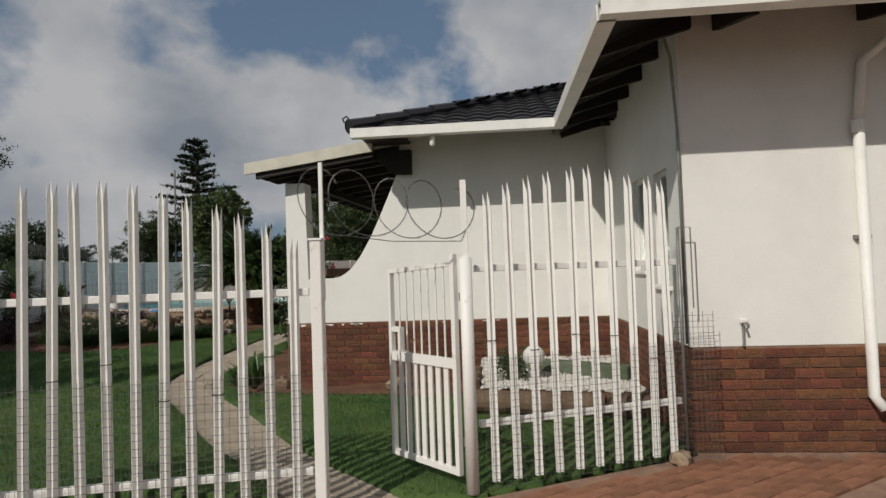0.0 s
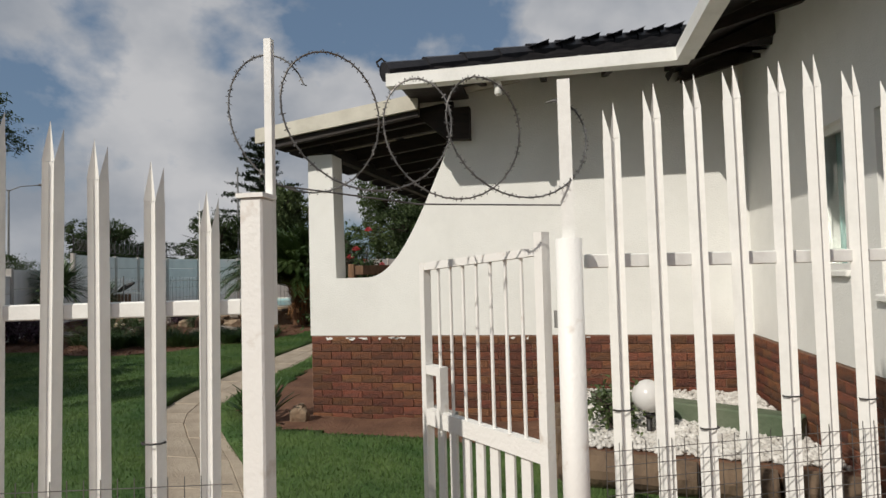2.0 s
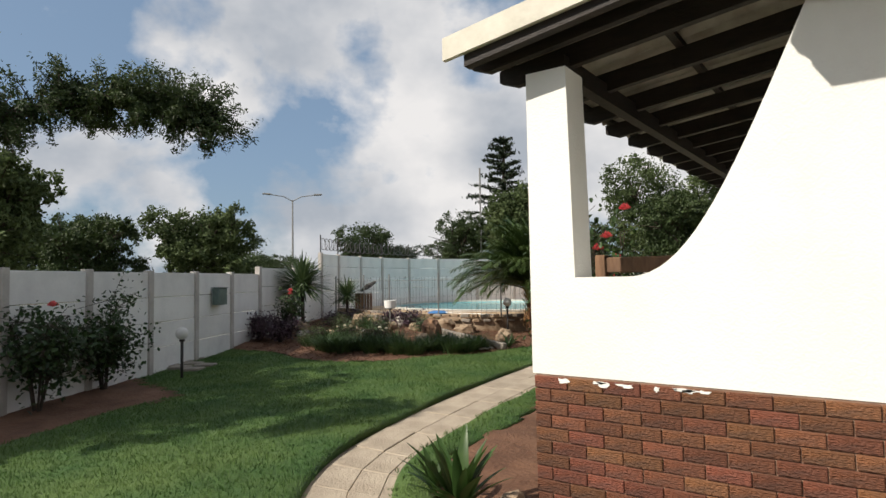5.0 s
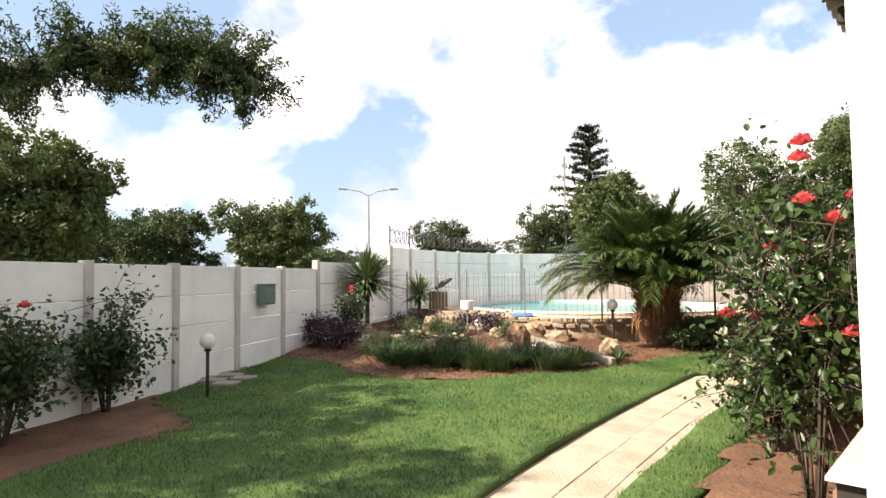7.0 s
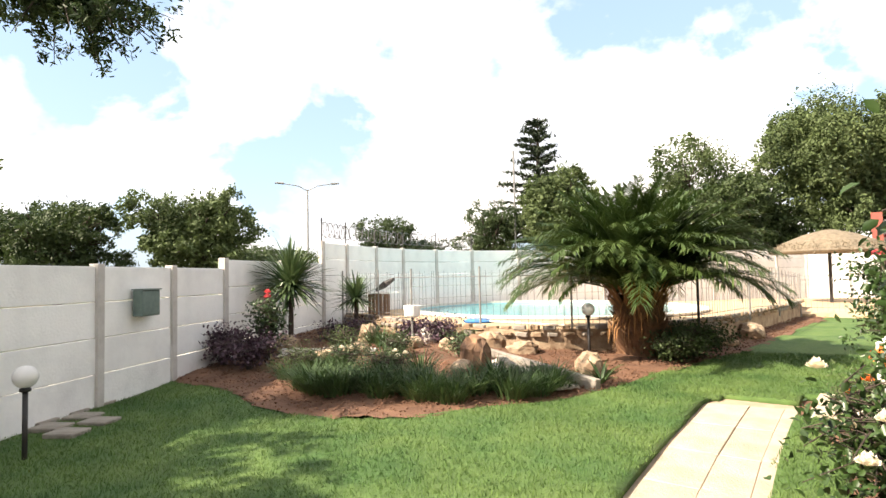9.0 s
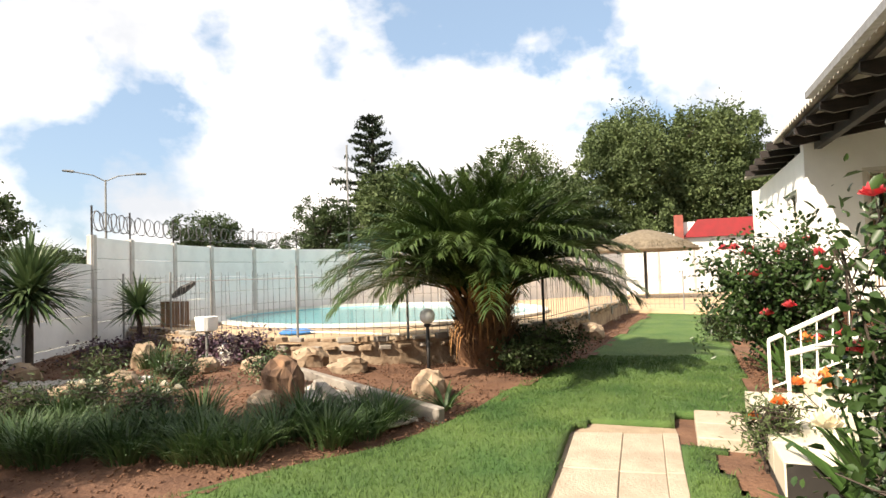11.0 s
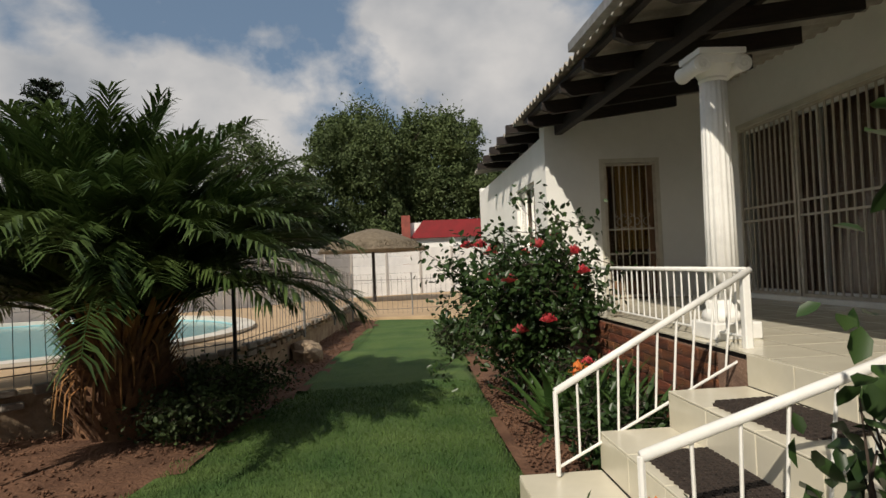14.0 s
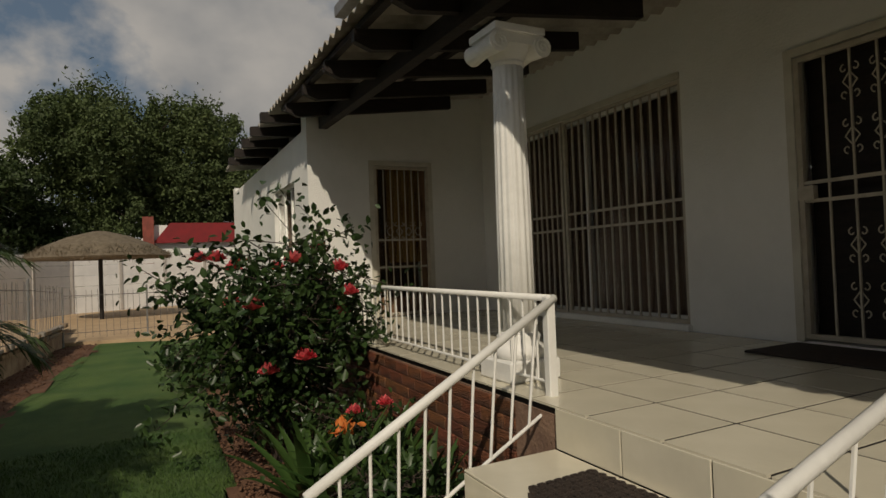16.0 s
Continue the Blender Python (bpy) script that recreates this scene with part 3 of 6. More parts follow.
# Side wall with two windows.
side = Geo()
openings = [(4.86, 5.30, 1.36, 2.45), (5.72, 6.2, 1.5, 2.5)]
side.box(CORNER_X, CORNER_X + 0.25, CORNER_Y + 0.252, 4.86, 0.87, 3.67).box(CORNER_X, CORNER_X + 0.25, 5.30, 5.72, 0.87, 3.67).box(CORNER_X, CORNER_X + 0.25, 6.2, WALL_Y, 0.87, 3.67)
for a, b, c, d in openings:
    side.box(CORNER_X, CORNER_X + 0.25, a, b, 0.87, c).box(CORNER_X, CORNER_X + 0.25, a, b, d, 3.67)
wall_s = structure(side.ob("wall_side", PLASTER), "white plastered side wall with two narrow windows", "wall")
plinth_s = structure(Geo().box(CORNER_X + 0.005, CORNER_X + 0.24, CORNER_Y + 0.242, WALL_Y, -0.3, 0.866).ob("wall_side_plinth", MORTAR), "red face brick plinth of the side wall", "wall")
brick_skin(plinth_s, "y", CORNER_Y + 0.02, WALL_Y - 0.02, CORNER_X + 0.013, 10, -1, z0=0.0)
for k, (a, b, c, d) in enumerate(openings):
    w = thing(f"window_{k + 1}", pose(CORNER_X, 0, 0), "narrow white steel window with a teal curtain", "window", kind="structure")
    f = Geo()
    f.box(0.05, 0.10, a, a + 0.045, c, d).box(0.05, 0.10, b - 0.045, b, c, d).box(0.05, 0.10, a + 0.045, b - 0.045, c, c + 0.045).box(0.05, 0.10, a + 0.045, b - 0.045, d - 0.045, d)
    f.ob("window_frame", PAINT, w)
    Geo().box(0.07, 0.076, a + 0.045, b - 0.045, c + 0.045, d - 0.045).ob("pane", GLASS, w).visible_shadow = False
    Geo().box(-0.03, 0.05, a - 0.04, b + 0.04, c - 0.045, c).ob("window_sill", PAINT, w, bevel=0.008)
    cv = Geo()
    pts = [(0.16 + 0.025 * math.sin(i * 1.3), a + (b - a) * i / 16) for i in range(17)]
    cv.add([(x, y, z) for x, y in pts for z in (c, d)], [(2 * i, 2 * i + 1, 2 * i + 3, 2 * i + 2) for i in range(16)])
    cv.ob("curtain", TEAL, w, smooth=True)
    Geo().box(0.4, 0.42, a - 0.15, b + 0.3, c - 0.4, d + 0.4).ob("room_back", DARKROOM, w)
# Front wall of the gabled wing.
wall_f = structure(Geo().box(CORNER_X, 9.0, CORNER_Y, CORNER_Y + 0.25, 0.868, 3.68).ob("wall_front", PLASTER), "white plastered front wall above red brick", "wall")
plinth_f = structure(Geo().box(CORNER_X + 0.02, 9.0, CORNER_Y + 0.005, CORNER_Y + 0.24, -0.3, 0.866).ob("wall_front_plinth", MORTAR), "red face brick plinth of the front wall", "wall")
brick_skin(plinth_f, "x", CORNER_X, 5.2, CORNER_Y + 0.013, 10, -1, z0=0.0)
# Closing walls behind.
structure(Geo().box(8.75, 9.0, CORNER_Y + 0.25, 27.1, -0.3, 3.42).ob("wall_back", PLASTER), "plain plastered back wall of the house", "wall")
structure(Geo().box(-0.385, 8.75, WALL_Y + 0.35, 27.0, 3.46, 3.5).ob("ceiling", PLASTER), "plain white ceiling of the rooms", "ceiling")


def tiled_slope(g, a, b, up, rows, row=0.33, col=0.3, cut_l=None, cut_r=None):
    """Courses of rolled tiles between eave points a and b, climbing along up; cut_* shift the ends per metre of climb."""
    a, b, up = Vector(a), Vector(b), Vector(up).normalized()
    along = (b - a).normalized()
    nrm = along.cross(up)
    if nrm.z < 0:
        nrm = -nrm
    width = (b - a).length
    for r in range(rows):
        s0, s1 = r * row - 0.03, (r + 1) * row + 0.02
        l, h = (cut_l or 0.0) * s0, width - (cut_r or 0.0) * s0
        if h - l < 0.3:
            break
        k = max(1, round((h - l) / col))
        for c in range(k):
            q = l + (h - l) * c / k
            w = (h - l) / k
            v = []
            for s, lift in ((s0, 0.045), (s1, 0.012)):
                for e in range(5):
                    u = e / 4
                    v.append(tuple(a + along * (q + w * u) + up * s + nrm * (lift + 0.028 * math.sin(math.pi * u) ** 1.0)))
            v += [tuple(a + along * (q + w * e / 4) + up * s0 + nrm * 0.0) for e in range(5)]
            f = [(e, e + 1, e + 6, e + 5) for e in range(4)] + [(10 + e, 11 + e, e + 1, e) for e in range(4)]
            g.add(v, f)
    return g


PITCH = math.tan(radians(22.5))
EAVE_Z = 3.44
main_roof = thing("main_roof", pose(0, 0, 0), "hipped roof of glossy black rolled tiles", "roof", kind="structure")
g = tiled_slope(Geo(), (-1.8, 6.9, EAVE_Z), (6.0, 6.9, EAVE_Z), (0, 1, PITCH), 16, cut_l=0.9)
g.ob("front_slope", TILEROOF, main_roof, fix=False)
g = tiled_slope(Geo(), (-0.6, 27.6, EAVE_Z + 0.56), (-0.6, 8.1, EAVE_Z + 0.56), (1, 0, PITCH), 9, cut_r=0.9)
g.ob("side_slope", TILEROOF, main_roof, fix=False)
hip = Geo()
for i in range(14):
    d = i * 0.33
    p0, p1 = Vector((-1.85 + d, 6.85 + d, EAVE_Z + 0.06 + d * PITCH)), Vector((-1.85 + d + 0.35, 6.85 + d + 0.35, EAVE_Z + 0.05 + (d + 0.35) * PITCH))
    hip.tube([p0, p1], [0.10, 0.085], 8)
hip.ob("hip_tiles", TILEROOF, main_roof)
g = tiled_slope(Geo(), (0.92, 12.0, EAVE_Z), (0.92, 3.62, EAVE_Z), (1, 0, PITCH), 14, cut_r=0.9)
g.ob("wing_side_slope", TILEROOF, main_roof, fix=False)
g = tiled_slope(Geo(), (0.92, 3.62, EAVE_Z), (9.4, 3.62, EAVE_Z), (0, 1, PITCH), 12, cut_l=0.9, cut_r=0.9)
g.ob("wing_front_slope", TILEROOF, main_roof, fix=False)
under = Geo()
under.add([(-1.75, 6.95, 3.42), (9.3, 6.95, 3.42), (9.3, 12.0, 3.42 + 5.05 * PITCH), (3.3, 12.0, 3.42 + 5.05 * PITCH)], [(0, 1, 2, 3)])
under.add([(-0.6, 8.1, 3.96), (-0.6, 27.6, 3.96), (3.3, 27.6, 3.42 + 5.05 * PITCH), (3.3, 12.0, 3.42 + 5.05 * PITCH)], [(0, 1, 2, 3)])
under.add([(0.96, 3.66, 3.42), (0.96, 12.0, 3.42), (5.0, 12.0, 3.42 + 4.04 * PITCH), (5.0, 7.7, 3.42 + 4.04 * PITCH)], [(0, 1, 2, 3)])
under.add([(0.96, 3.66, 3.42), (9.3, 3.66, 3.42), (9.3, 7.7, 3.42 + 4.04 * PITCH), (5.0, 7.7, 3.42 + 4.04 * PITCH)], [(0, 1, 2, 3)])
under.ob("sarking", TIMBER, main_roof)
hook = Geo()
hook.tube([(-1.84, 6.86, 3.52), (-1.84, 6.86, 3.60), (-1.88, 6.86, 3.64), (-1.93, 6.86, 3.61), (-1.91, 6.86, 3.56)], 0.012, 6)
hook.ob("finial_hook", BLACK, main_roof)


def gutter(a, b, label):
    a, b = Vector(a), Vector(b)
    d = (b - a)
    m = Matrix.Translation(a) @ d.to_track_quat("X", "Z").to_matrix().to_4x4()
    L = d.length
    o = thing("gutter", m, label, "gutter")
    s = [(-0.06, 0.06), (-0.06, -0.05), (0.06, -0.05), (0.06, 0.06), (0.075, 0.06), (0.075, 0.045), (0.07, -0.06), (-0.07, -0.06), (-0.07, 0.06)]
    Geo().prism(s, "x", 0, L).ob("channel", PAINT, o)
    for i in range(int(L / 0.9) + 1):
        Geo().box(i * 0.9, i * 0.9 + 0.025, -0.072, 0.074, 0.056, 0.064).ob("bracket", PAINT, o)
    return o


gutter((-1.82, 6.86, 3.40), (0.93, 6.86, 3.40), "white painted box gutter along the tiled eave")
gutter((0.88, 3.60, 3.40), (0.88, 6.80, 3.40), "white painted box gutter on the side eave")
gutter((0.82, 3.56, 3.40), (9.3, 3.56, 3.40), "white painted box gutter on the front eave")
rafters = thing("rafter_tails", pose(0, 0, 0), "dark stained exposed rafter tails under the eaves", "rafters", kind="structure")
for i in range(6):
    y = 4.3 + i * 0.62
    Geo().prism([(0.96, 3.33), (0.96, 3.40), (1.7, 3.70), (1.7, 3.52)], "y", y, y + 0.06).ob("rafter", TIMBER, rafters)
for i in range(7):
    x = 1.9 + i * 1.15
    Geo().prism([(3.66, 3.33), (3.66, 3.40), (4.42, 3.70), (4.42, 3.52)], "x", x, x + 0.06).ob("rafter", TIMBER, rafters)
for i in range(5):
    x = -1.0 + i * 0.62
    Geo().prism([(6.98, 3.36), (6.98, 3.40), (7.72, 3.70), (7.72, 3.54)], "x", x, x + 0.06).ob("rafter", TIMBER, rafters)
# Dark boxed end of the tiled eave beside the verandah roof.
Geo().prism([(-1.78, 3.31), (-1.40, 2.975), (-1.14, 2.965), (-1.14, 3.31)], "y", 7.58, 7.695).ob("eave_box", TIMBER, rafters)
Geo().box(-1.74, -1.14, 7.02, 7.575, 3.385, 3.41).ob("eave_soffit", TIMBER, rafters)
det = thing("security_sensor", pose(-0.76, 6.90, 3.2), "small white cylindrical sensor under the gutter", "sensor")
Geo().lathe([(0.028, 0.0), (0.034, 0.01), (0.034, 0.11), (0.024, 0.13)], n=14).ob("body", PAINT, det, smooth=True)
Geo().tube([(0, 0, 0.13), (0, 0.0, 0.2)], 0.012, 6).ob("bracket", PAINT, det)

# Downpipe on the front wall, conduit on the corner, tap.
dp = thing("downpipe", pose(2.98, CORNER_Y - 0.06, 0), "white round downpipe ending above the paving", "downpipe")
Geo().tube([(0.05, -0.05, 0.36), (0, 0.0, 0.46), (0, 0, 2.62)], 0.042, 14).ob("pipe", PAINT, dp, smooth=True)
Geo().tube([(0, 0.0, 2.62), (0.05, 0, 3.15), (0.20, -0.1, 3.3), (0.3, -0.75, 3.36)], 0.038, 12).ob("offset_pipe", PAINT, dp, smooth=True)
Geo().lathe([(0.052, 2.58), (0.052, 2.68)], n=14).ob("collar", PAINT, dp)
Geo().box(-0.06, 0.06, 0.01, 0.06, 1.72, 1.75).ob("clip", GREYMETAL, dp)
cond = thing("conduit", pose(CORNER_X - 0.03, CORNER_Y - 0.02, 0), "thin grey electrical conduit up the wall corner", "conduit")
Geo().tube([(0.0, 0, 0.9), (0, 0, 2.7), (-0.03, 0, 3.3), (-0.1, -0.1, 3.42)], 0.013, 8).ob("pipe", GREYMETAL, cond, smooth=True)
tap = thing("garden_tap", pose(2.02, CORNER_Y, 1.05), "small outdoor tap on the white wall", "tap")
Geo().tube([(0, 0, -0.18), (0, -0.02, -0.18), (0, -0.02, 0), (0, -0.07, 0.0), (0, -0.09, -0.03)], 0.011, 8).ob("pipe", GREYMETAL, tap)
Geo().box(-0.03, 0.03, -0.06, -0.02, 0.01, 0.05).ob("handle", PAINT, tap, bevel=0.008)

# ---- verandah ----
FLOOR_Z, EDGE_X, MAIN_X, DOOR_Y = 0.92, -3.18, -0.64, 20.56
slab = structure(Geo().box(EDGE_X + 0.03, MAIN_X, WALL_Y + 0.3, DOOR_Y, -0.3, FLOOR_Z - 0.003).ob("floor", GROUT), "verandah floor of large cream glazed tiles", "floor")
skirt = structure(Geo().box(EDGE_X + 0.02, EDGE_X + 0.03, WALL_Y + 0.3, DOOR_Y, -0.3, FLOOR_Z - 0.05).ob("verandah_plinth", MORTAR), "red brick edge of the raised verandah", "wall")
brick_skin(skirt, "y", 16.1, DOOR_Y, EDGE_X + 0.03, 11, -1, z0=-0.07)
TS = 0.42
tile_mesh = Geo().box(-TS / 2 + 0.0085, TS / 2 - 0.0085, -TS / 2 + 0.0085, TS / 2 - 0.0085, -0.012, 0.0).mesh("tile", TILE)
for i in range(6):
    for j in range(30):
        x, y = EDGE_X + TS / 2 + i * TS, DOOR_Y - TS / 2 - j * TS
        o = new("tile", tile_mesh)
        o.parent, o.location = slab, (x, y, FLOOR_Z)
# Main wall with the sliding door, the small window and the security door.
mw = Geo()
SLIDE = (17.13, 19.9, 0.98, 3.14)
DOOR2 = (15.15, 16.18, 0.94, 3.05)
mw.box(MAIN_X, MAIN_X + 0.25, WALL_Y + 0.3, DOOR2[0], 0.7, 3.5).box(MAIN_X, MAIN_X + 0.25, DOOR2[1], SLIDE[0], 0.7, 3.5).box(MAIN_X, MAIN_X + 0.25, SLIDE[1], DOOR_Y + 0.2, 0.7, 3.5)
mw.box(MAIN_X, MAIN_X + 0.25, DOOR2[0], DOOR2[1], DOOR2[3], 3.5).box(MAIN_X, MAIN_X + 0.25, SLIDE[0], SLIDE[1], SLIDE[3], 3.5)
mw.box(MAIN_X, MAIN_X + 0.25, DOOR2[0], DOOR2[1], 0.7, DOOR2[2]).box(MAIN_X, MAIN_X + 0.25, SLIDE[0], SLIDE[1], 0.7, SLIDE[2])
mw.prism([(WALL_Y + 0.3, 3.5), (DOOR_Y + 0.2, 3.5), (DOOR_Y + 0.2, 3.94), (WALL_Y + 0.3, 3.55)], "x", MAIN_X, MAIN_X + 0.25)
structure(mw.ob("wall_verandah", PLASTER), "cream plastered house wall under the verandah roof", "wall")
dw = Geo()
DX0, DX1, DZ1 = -2.32, -1.44, 2.93
dw.box(-3.1, DX0, DOOR_Y, DOOR_Y + 0.25, 0.6, 3.5).box(DX1, MAIN_X, DOOR_Y, DOOR_Y + 0.25, 0.6, 3.5).box(DX0, DX1, DOOR_Y, DOOR_Y + 0.25, DZ1, 3.5)
dw.prism([(-3.1, 3.5), (MAIN_X, 3.5), (MAIN_X, 3.90), (-3.1, 3.58)], "y", DOOR_Y, DOOR_Y + 0.25)
structure(dw.ob("wall_end", PLASTER), "cream plastered end wall of the verandah with a barred door", "wall")
WX = -3.1
ww = Geo()
ww.box(WX, WX + 0.25, DOOR_Y + 0.25, 21.3, -0.3, 3.3).box(WX, WX + 0.25, 22.7, 27.1, -0.3, 3.3).box(WX, WX + 0.25, 21.3, 22.7, -0.3, 1.7).box(WX, WX + 0.25, 21.3, 22.7, 2.75, 3.3)
structure(ww.ob("wall_wing", PLASTER), "sunlit white plastered wall of the far wing", "wall")
structure(Geo().box(WX, 9.0, 27.1, 27.35, -0.3, 3.4).ob("wall_far_end", PLASTER), "plain plastered far end wall", "wall")
wing_win = thing("window_3", pose(WX, 22.0, 0), "wide steel window in the far wing", "window", kind="structure")
fw = Geo()
for a in (-0.7, -0.24, 0.22, 0.66):
    fw.box(0.06, 0.1, a, a + 0.04, 1.7, 2.75)
fw.box(0.06, 0.1, -0.7, 0.7, 1.7, 1.74).box(0.06, 0.1, -0.7, 0.7, 2.71, 2.75)
fw.ob("window_frame", PAINT, wing_win)
Geo().box(0.075, 0.08, -0.68, 0.68, 1.74, 2.71).ob("pane", GLASS, wing_win).visible_shadow = False
Geo().box(0.2, 0.22, -0.8, 0.8, 1.6, 2.8).ob("curtain", CURTAIN, wing_win)


def barred(name, m, width, z0, z1, bars, mids, label, scroll=(), thick=0.012, kind="structure", mat=CREAM):
    """A barred gate in its frame, in local x (width) and z."""
    o = thing(name, m, label, "security gate", kind=kind)
    f = Geo()
    f.box(0, 0.035, -0.02, 0.02, z0, z1).box(width - 0.035, width, -0.02, 0.02, z0, z1).box(0.035, width - 0.035, -0.02, 0.02, z1 - 0.035, z1).box(0.035, width - 0.035, -0.02, 0.02, z0, z0 + 0.035)
    f.ob("gate_frame", mat, o)
    for z in mids:
        Geo().box(0.035, width - 0.035, -0.012, 0.012, z, z + 0.025).ob("cross_rail", mat, o)
    bar = Geo().box(-thick / 2, thick / 2, -0.008, 0.008, z0 + 0.03, z1 - 0.03).mesh("bar", mat)
    for i in range(bars):
        b = new("bar", bar)
        b.parent, b.location = o, (0.035 + (width - 0.07) * (i + 1) / (bars + 1), 0, 0)
    for x, z in scroll:
        s = Geo()
        for sx in (-1, 1):
            for sz in (-1, 1):
                pts = [(x, -0.012, z + sz * 0.02)]
                for k in range(9):
                    a = k / 8 * 4.4
                    r = 0.032 * (1 - k / 11)
                    pts.append((x + sx * (0.045 + r * math.sin(a) * 0.9 - 0.01), -0.012, z + sz * (0.085 + r * math.cos(a))))
                s.tube([(x + sx * 0.045, -0.012, z), (x + sx * 0.005, -0.012, z + sz * 0.055)], 0.005, 5)
                s.tube(pts[1:], 0.005, 5)
        s.ob("scroll", mat, o)
    return o


def facing_x(x, y):
    """Local x runs along -y, seen from -x."""
    return pose(x, y, 0, 0, 0, -90)


# Sliding door: frame, panes, curtain and two barred leaves.
sd = thing("door_1", pose(MAIN_X, 0, 0), "wide aluminium sliding glass door with brown curtains", "door", kind="structure")
fr = Geo()
for y in (SLIDE[0], SLIDE[0] + 1.36, SLIDE[1] - 0.05):
    fr.box(0.10, 0.15, y, y + 0.05, SLIDE[2], SLIDE[3])
fr.box(0.10, 0.15, SLIDE[0], SLIDE[1], SLIDE[2], SLIDE[2] + 0.06).box(0.10, 0.15, SLIDE[0], SLIDE[1], SLIDE[3] - 0.06, SLIDE[3])
fr.ob("door_frame", PAINT, sd)
for a, b in ((SLIDE[0] + 0.05, SLIDE[0] + 1.36), (SLIDE[0] + 1.41, SLIDE[1] - 0.05)):
    Geo().box(0.12, 0.126, a, b, SLIDE[2] + 0.06, SLIDE[3] - 0.06).ob("pane", GLASS, sd).visible_shadow = False
cv = Geo()
pts = [(0.26 + 0.035 * math.sin(i * 1.15) + 0.01 * math.sin(i * 2.7), SLIDE[0] - 0.1 + (SLIDE[1] - SLIDE[0] + 0.2) * i / 90) for i in range(91)]
cv.add([(x, y, z) for x, y in pts for z in (SLIDE[2], SLIDE[3] + 0.05)], [(2 * i, 2 * i + 1, 2 * i + 3, 2 * i + 2) for i in range(90)])
cv.ob("curtain", CURTAIN, sd, smooth=True)
Geo().box(-0.05, 0.25, SLIDE[0] - 0.02, SLIDE[1] + 0.02, SLIDE[2] - 0.06, SLIDE[2]).ob("door_sill", PAINT, sd, bevel=0.008)
trim = Geo()
trim.box(-0.015, 0.0, SLIDE[0], SLIDE[1], SLIDE[3], SLIDE[3] + 0.06)
trim.ob("door_trim", FASCIA, sd)
barred("security_gate", facing_x(MAIN_X + 0.03, SLIDE[0] + 1.66), 1.66, SLIDE[2], SLIDE[3], 13, (1.90, 2.07), "cream painted barred gate over the sliding door", thick=0.019)
barred("security_gate", facing_x(MAIN_X + 0.03, SLIDE[1]), 1.08, SLIDE[2], SLIDE[3], 9, (1.90, 2.07), "cream painted barred gate over the sliding door", thick=0.019)
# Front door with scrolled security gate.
fd = thing("door_2", pose(MAIN_X, 0, 0), "open front doorway with cream frame, a dark panel for its unlit room", "door", kind="structure")
ff = Geo()
ff.box(-0.02, 0.12, DOOR2[0], DOOR2[0] + 0.06, DOOR2[2], DOOR2[3]).box(-0.02, 0.12, DOOR2[1] - 0.06, DOOR2[1], DOOR2[2], DOOR2[3]).box(-0.02, 0.12, DOOR2[0] + 0.06, DOOR2[1] - 0.06, DOOR2[3] - 0.06, DOOR2[3])
ff.ob("door_frame", FASCIA, fd)
# Near-black panel across the opening stands in for the unlit room behind.
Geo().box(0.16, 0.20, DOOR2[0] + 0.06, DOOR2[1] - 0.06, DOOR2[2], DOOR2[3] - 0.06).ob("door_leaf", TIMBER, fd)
W2 = DOOR2[1] - DOOR2[0] - 0.12
sc = [(W2 * k / 5 + 0.01, z) for k in (2, 3, 4) for z in (1.25, 1.62, 2.35, 2.72)]
gate2 = barred("security_gate", facing_x(MAIN_X + 0.02, DOOR2[1] - 0.06), W2, DOOR2[2] + 0.02, DOOR2[3] - 0.07, 4, (1.93, 2.06), "cream steel security gate with scrolled bars", sc)
Geo().box(0.0, 0.11, -0.035, 0.02, 1.95, 2.05).ob("lock_box", CREAM, gate2)
# Barred door in the end wall.
ed = thing("door_3", pose(0, DOOR_Y, 0), "glazed timber door behind bars in the end wall", "door", kind="structure")
fe = Geo()
fe.box(DX0, DX0 + 0.06, -0.015, 0.12, FLOOR_Z, DZ1).box(DX1 - 0.06, DX1, -0.015, 0.12, FLOOR_Z, DZ1).box(DX0 + 0.06, DX1 - 0.06, -0.015, 0.12, DZ1 - 0.06, DZ1)
fe.ob("door_frame", FASCIA, ed)
Geo().box(DX0 + 0.06, DX1 - 0.06, 0.10, 0.106, FLOOR_Z, DZ1 - 0.06).ob("pane", GLASS, ed).visible_shadow = False
st = Geo().box(DX0 + 0.06, DX0 + 0.15, 0.09, 0.13, FLOOR_Z, DZ1 - 0.06).box(DX1 - 0.15, DX1 - 0.06, 0.09, 0.13, FLOOR_Z, DZ1 - 0.06).box(DX0 + 0.15, DX1 - 0.15, 0.09, 0.13, FLOOR_Z, FLOOR_Z + 0.25)
st.ob("door_leaf", STUMPWOOD, ed)
gold = Geo()
gp_ = [(DX0 + 0.30 + 0.52 * i / 24, 0.2 + 0.03 * math.sin(i * 1.4)) for i in range(25)]
gold.add([(x, y, z) for x, y in gp_ for z in (FLOOR_Z + 0.7, DZ1)], [(2 * i, 2 * i + 1, 2 * i + 3, 2 * i + 2) for i in range(24)])
gold.ob("curtain", GOLD, ed, "golden brown curtain behind the glass", smooth=True)
Geo().box(DX0 - 0.3, DX1 + 0.3, 1.2, 1.22, FLOOR_Z - 0.1, DZ1 + 0.3).ob("room_back", DARKROOM, ed)
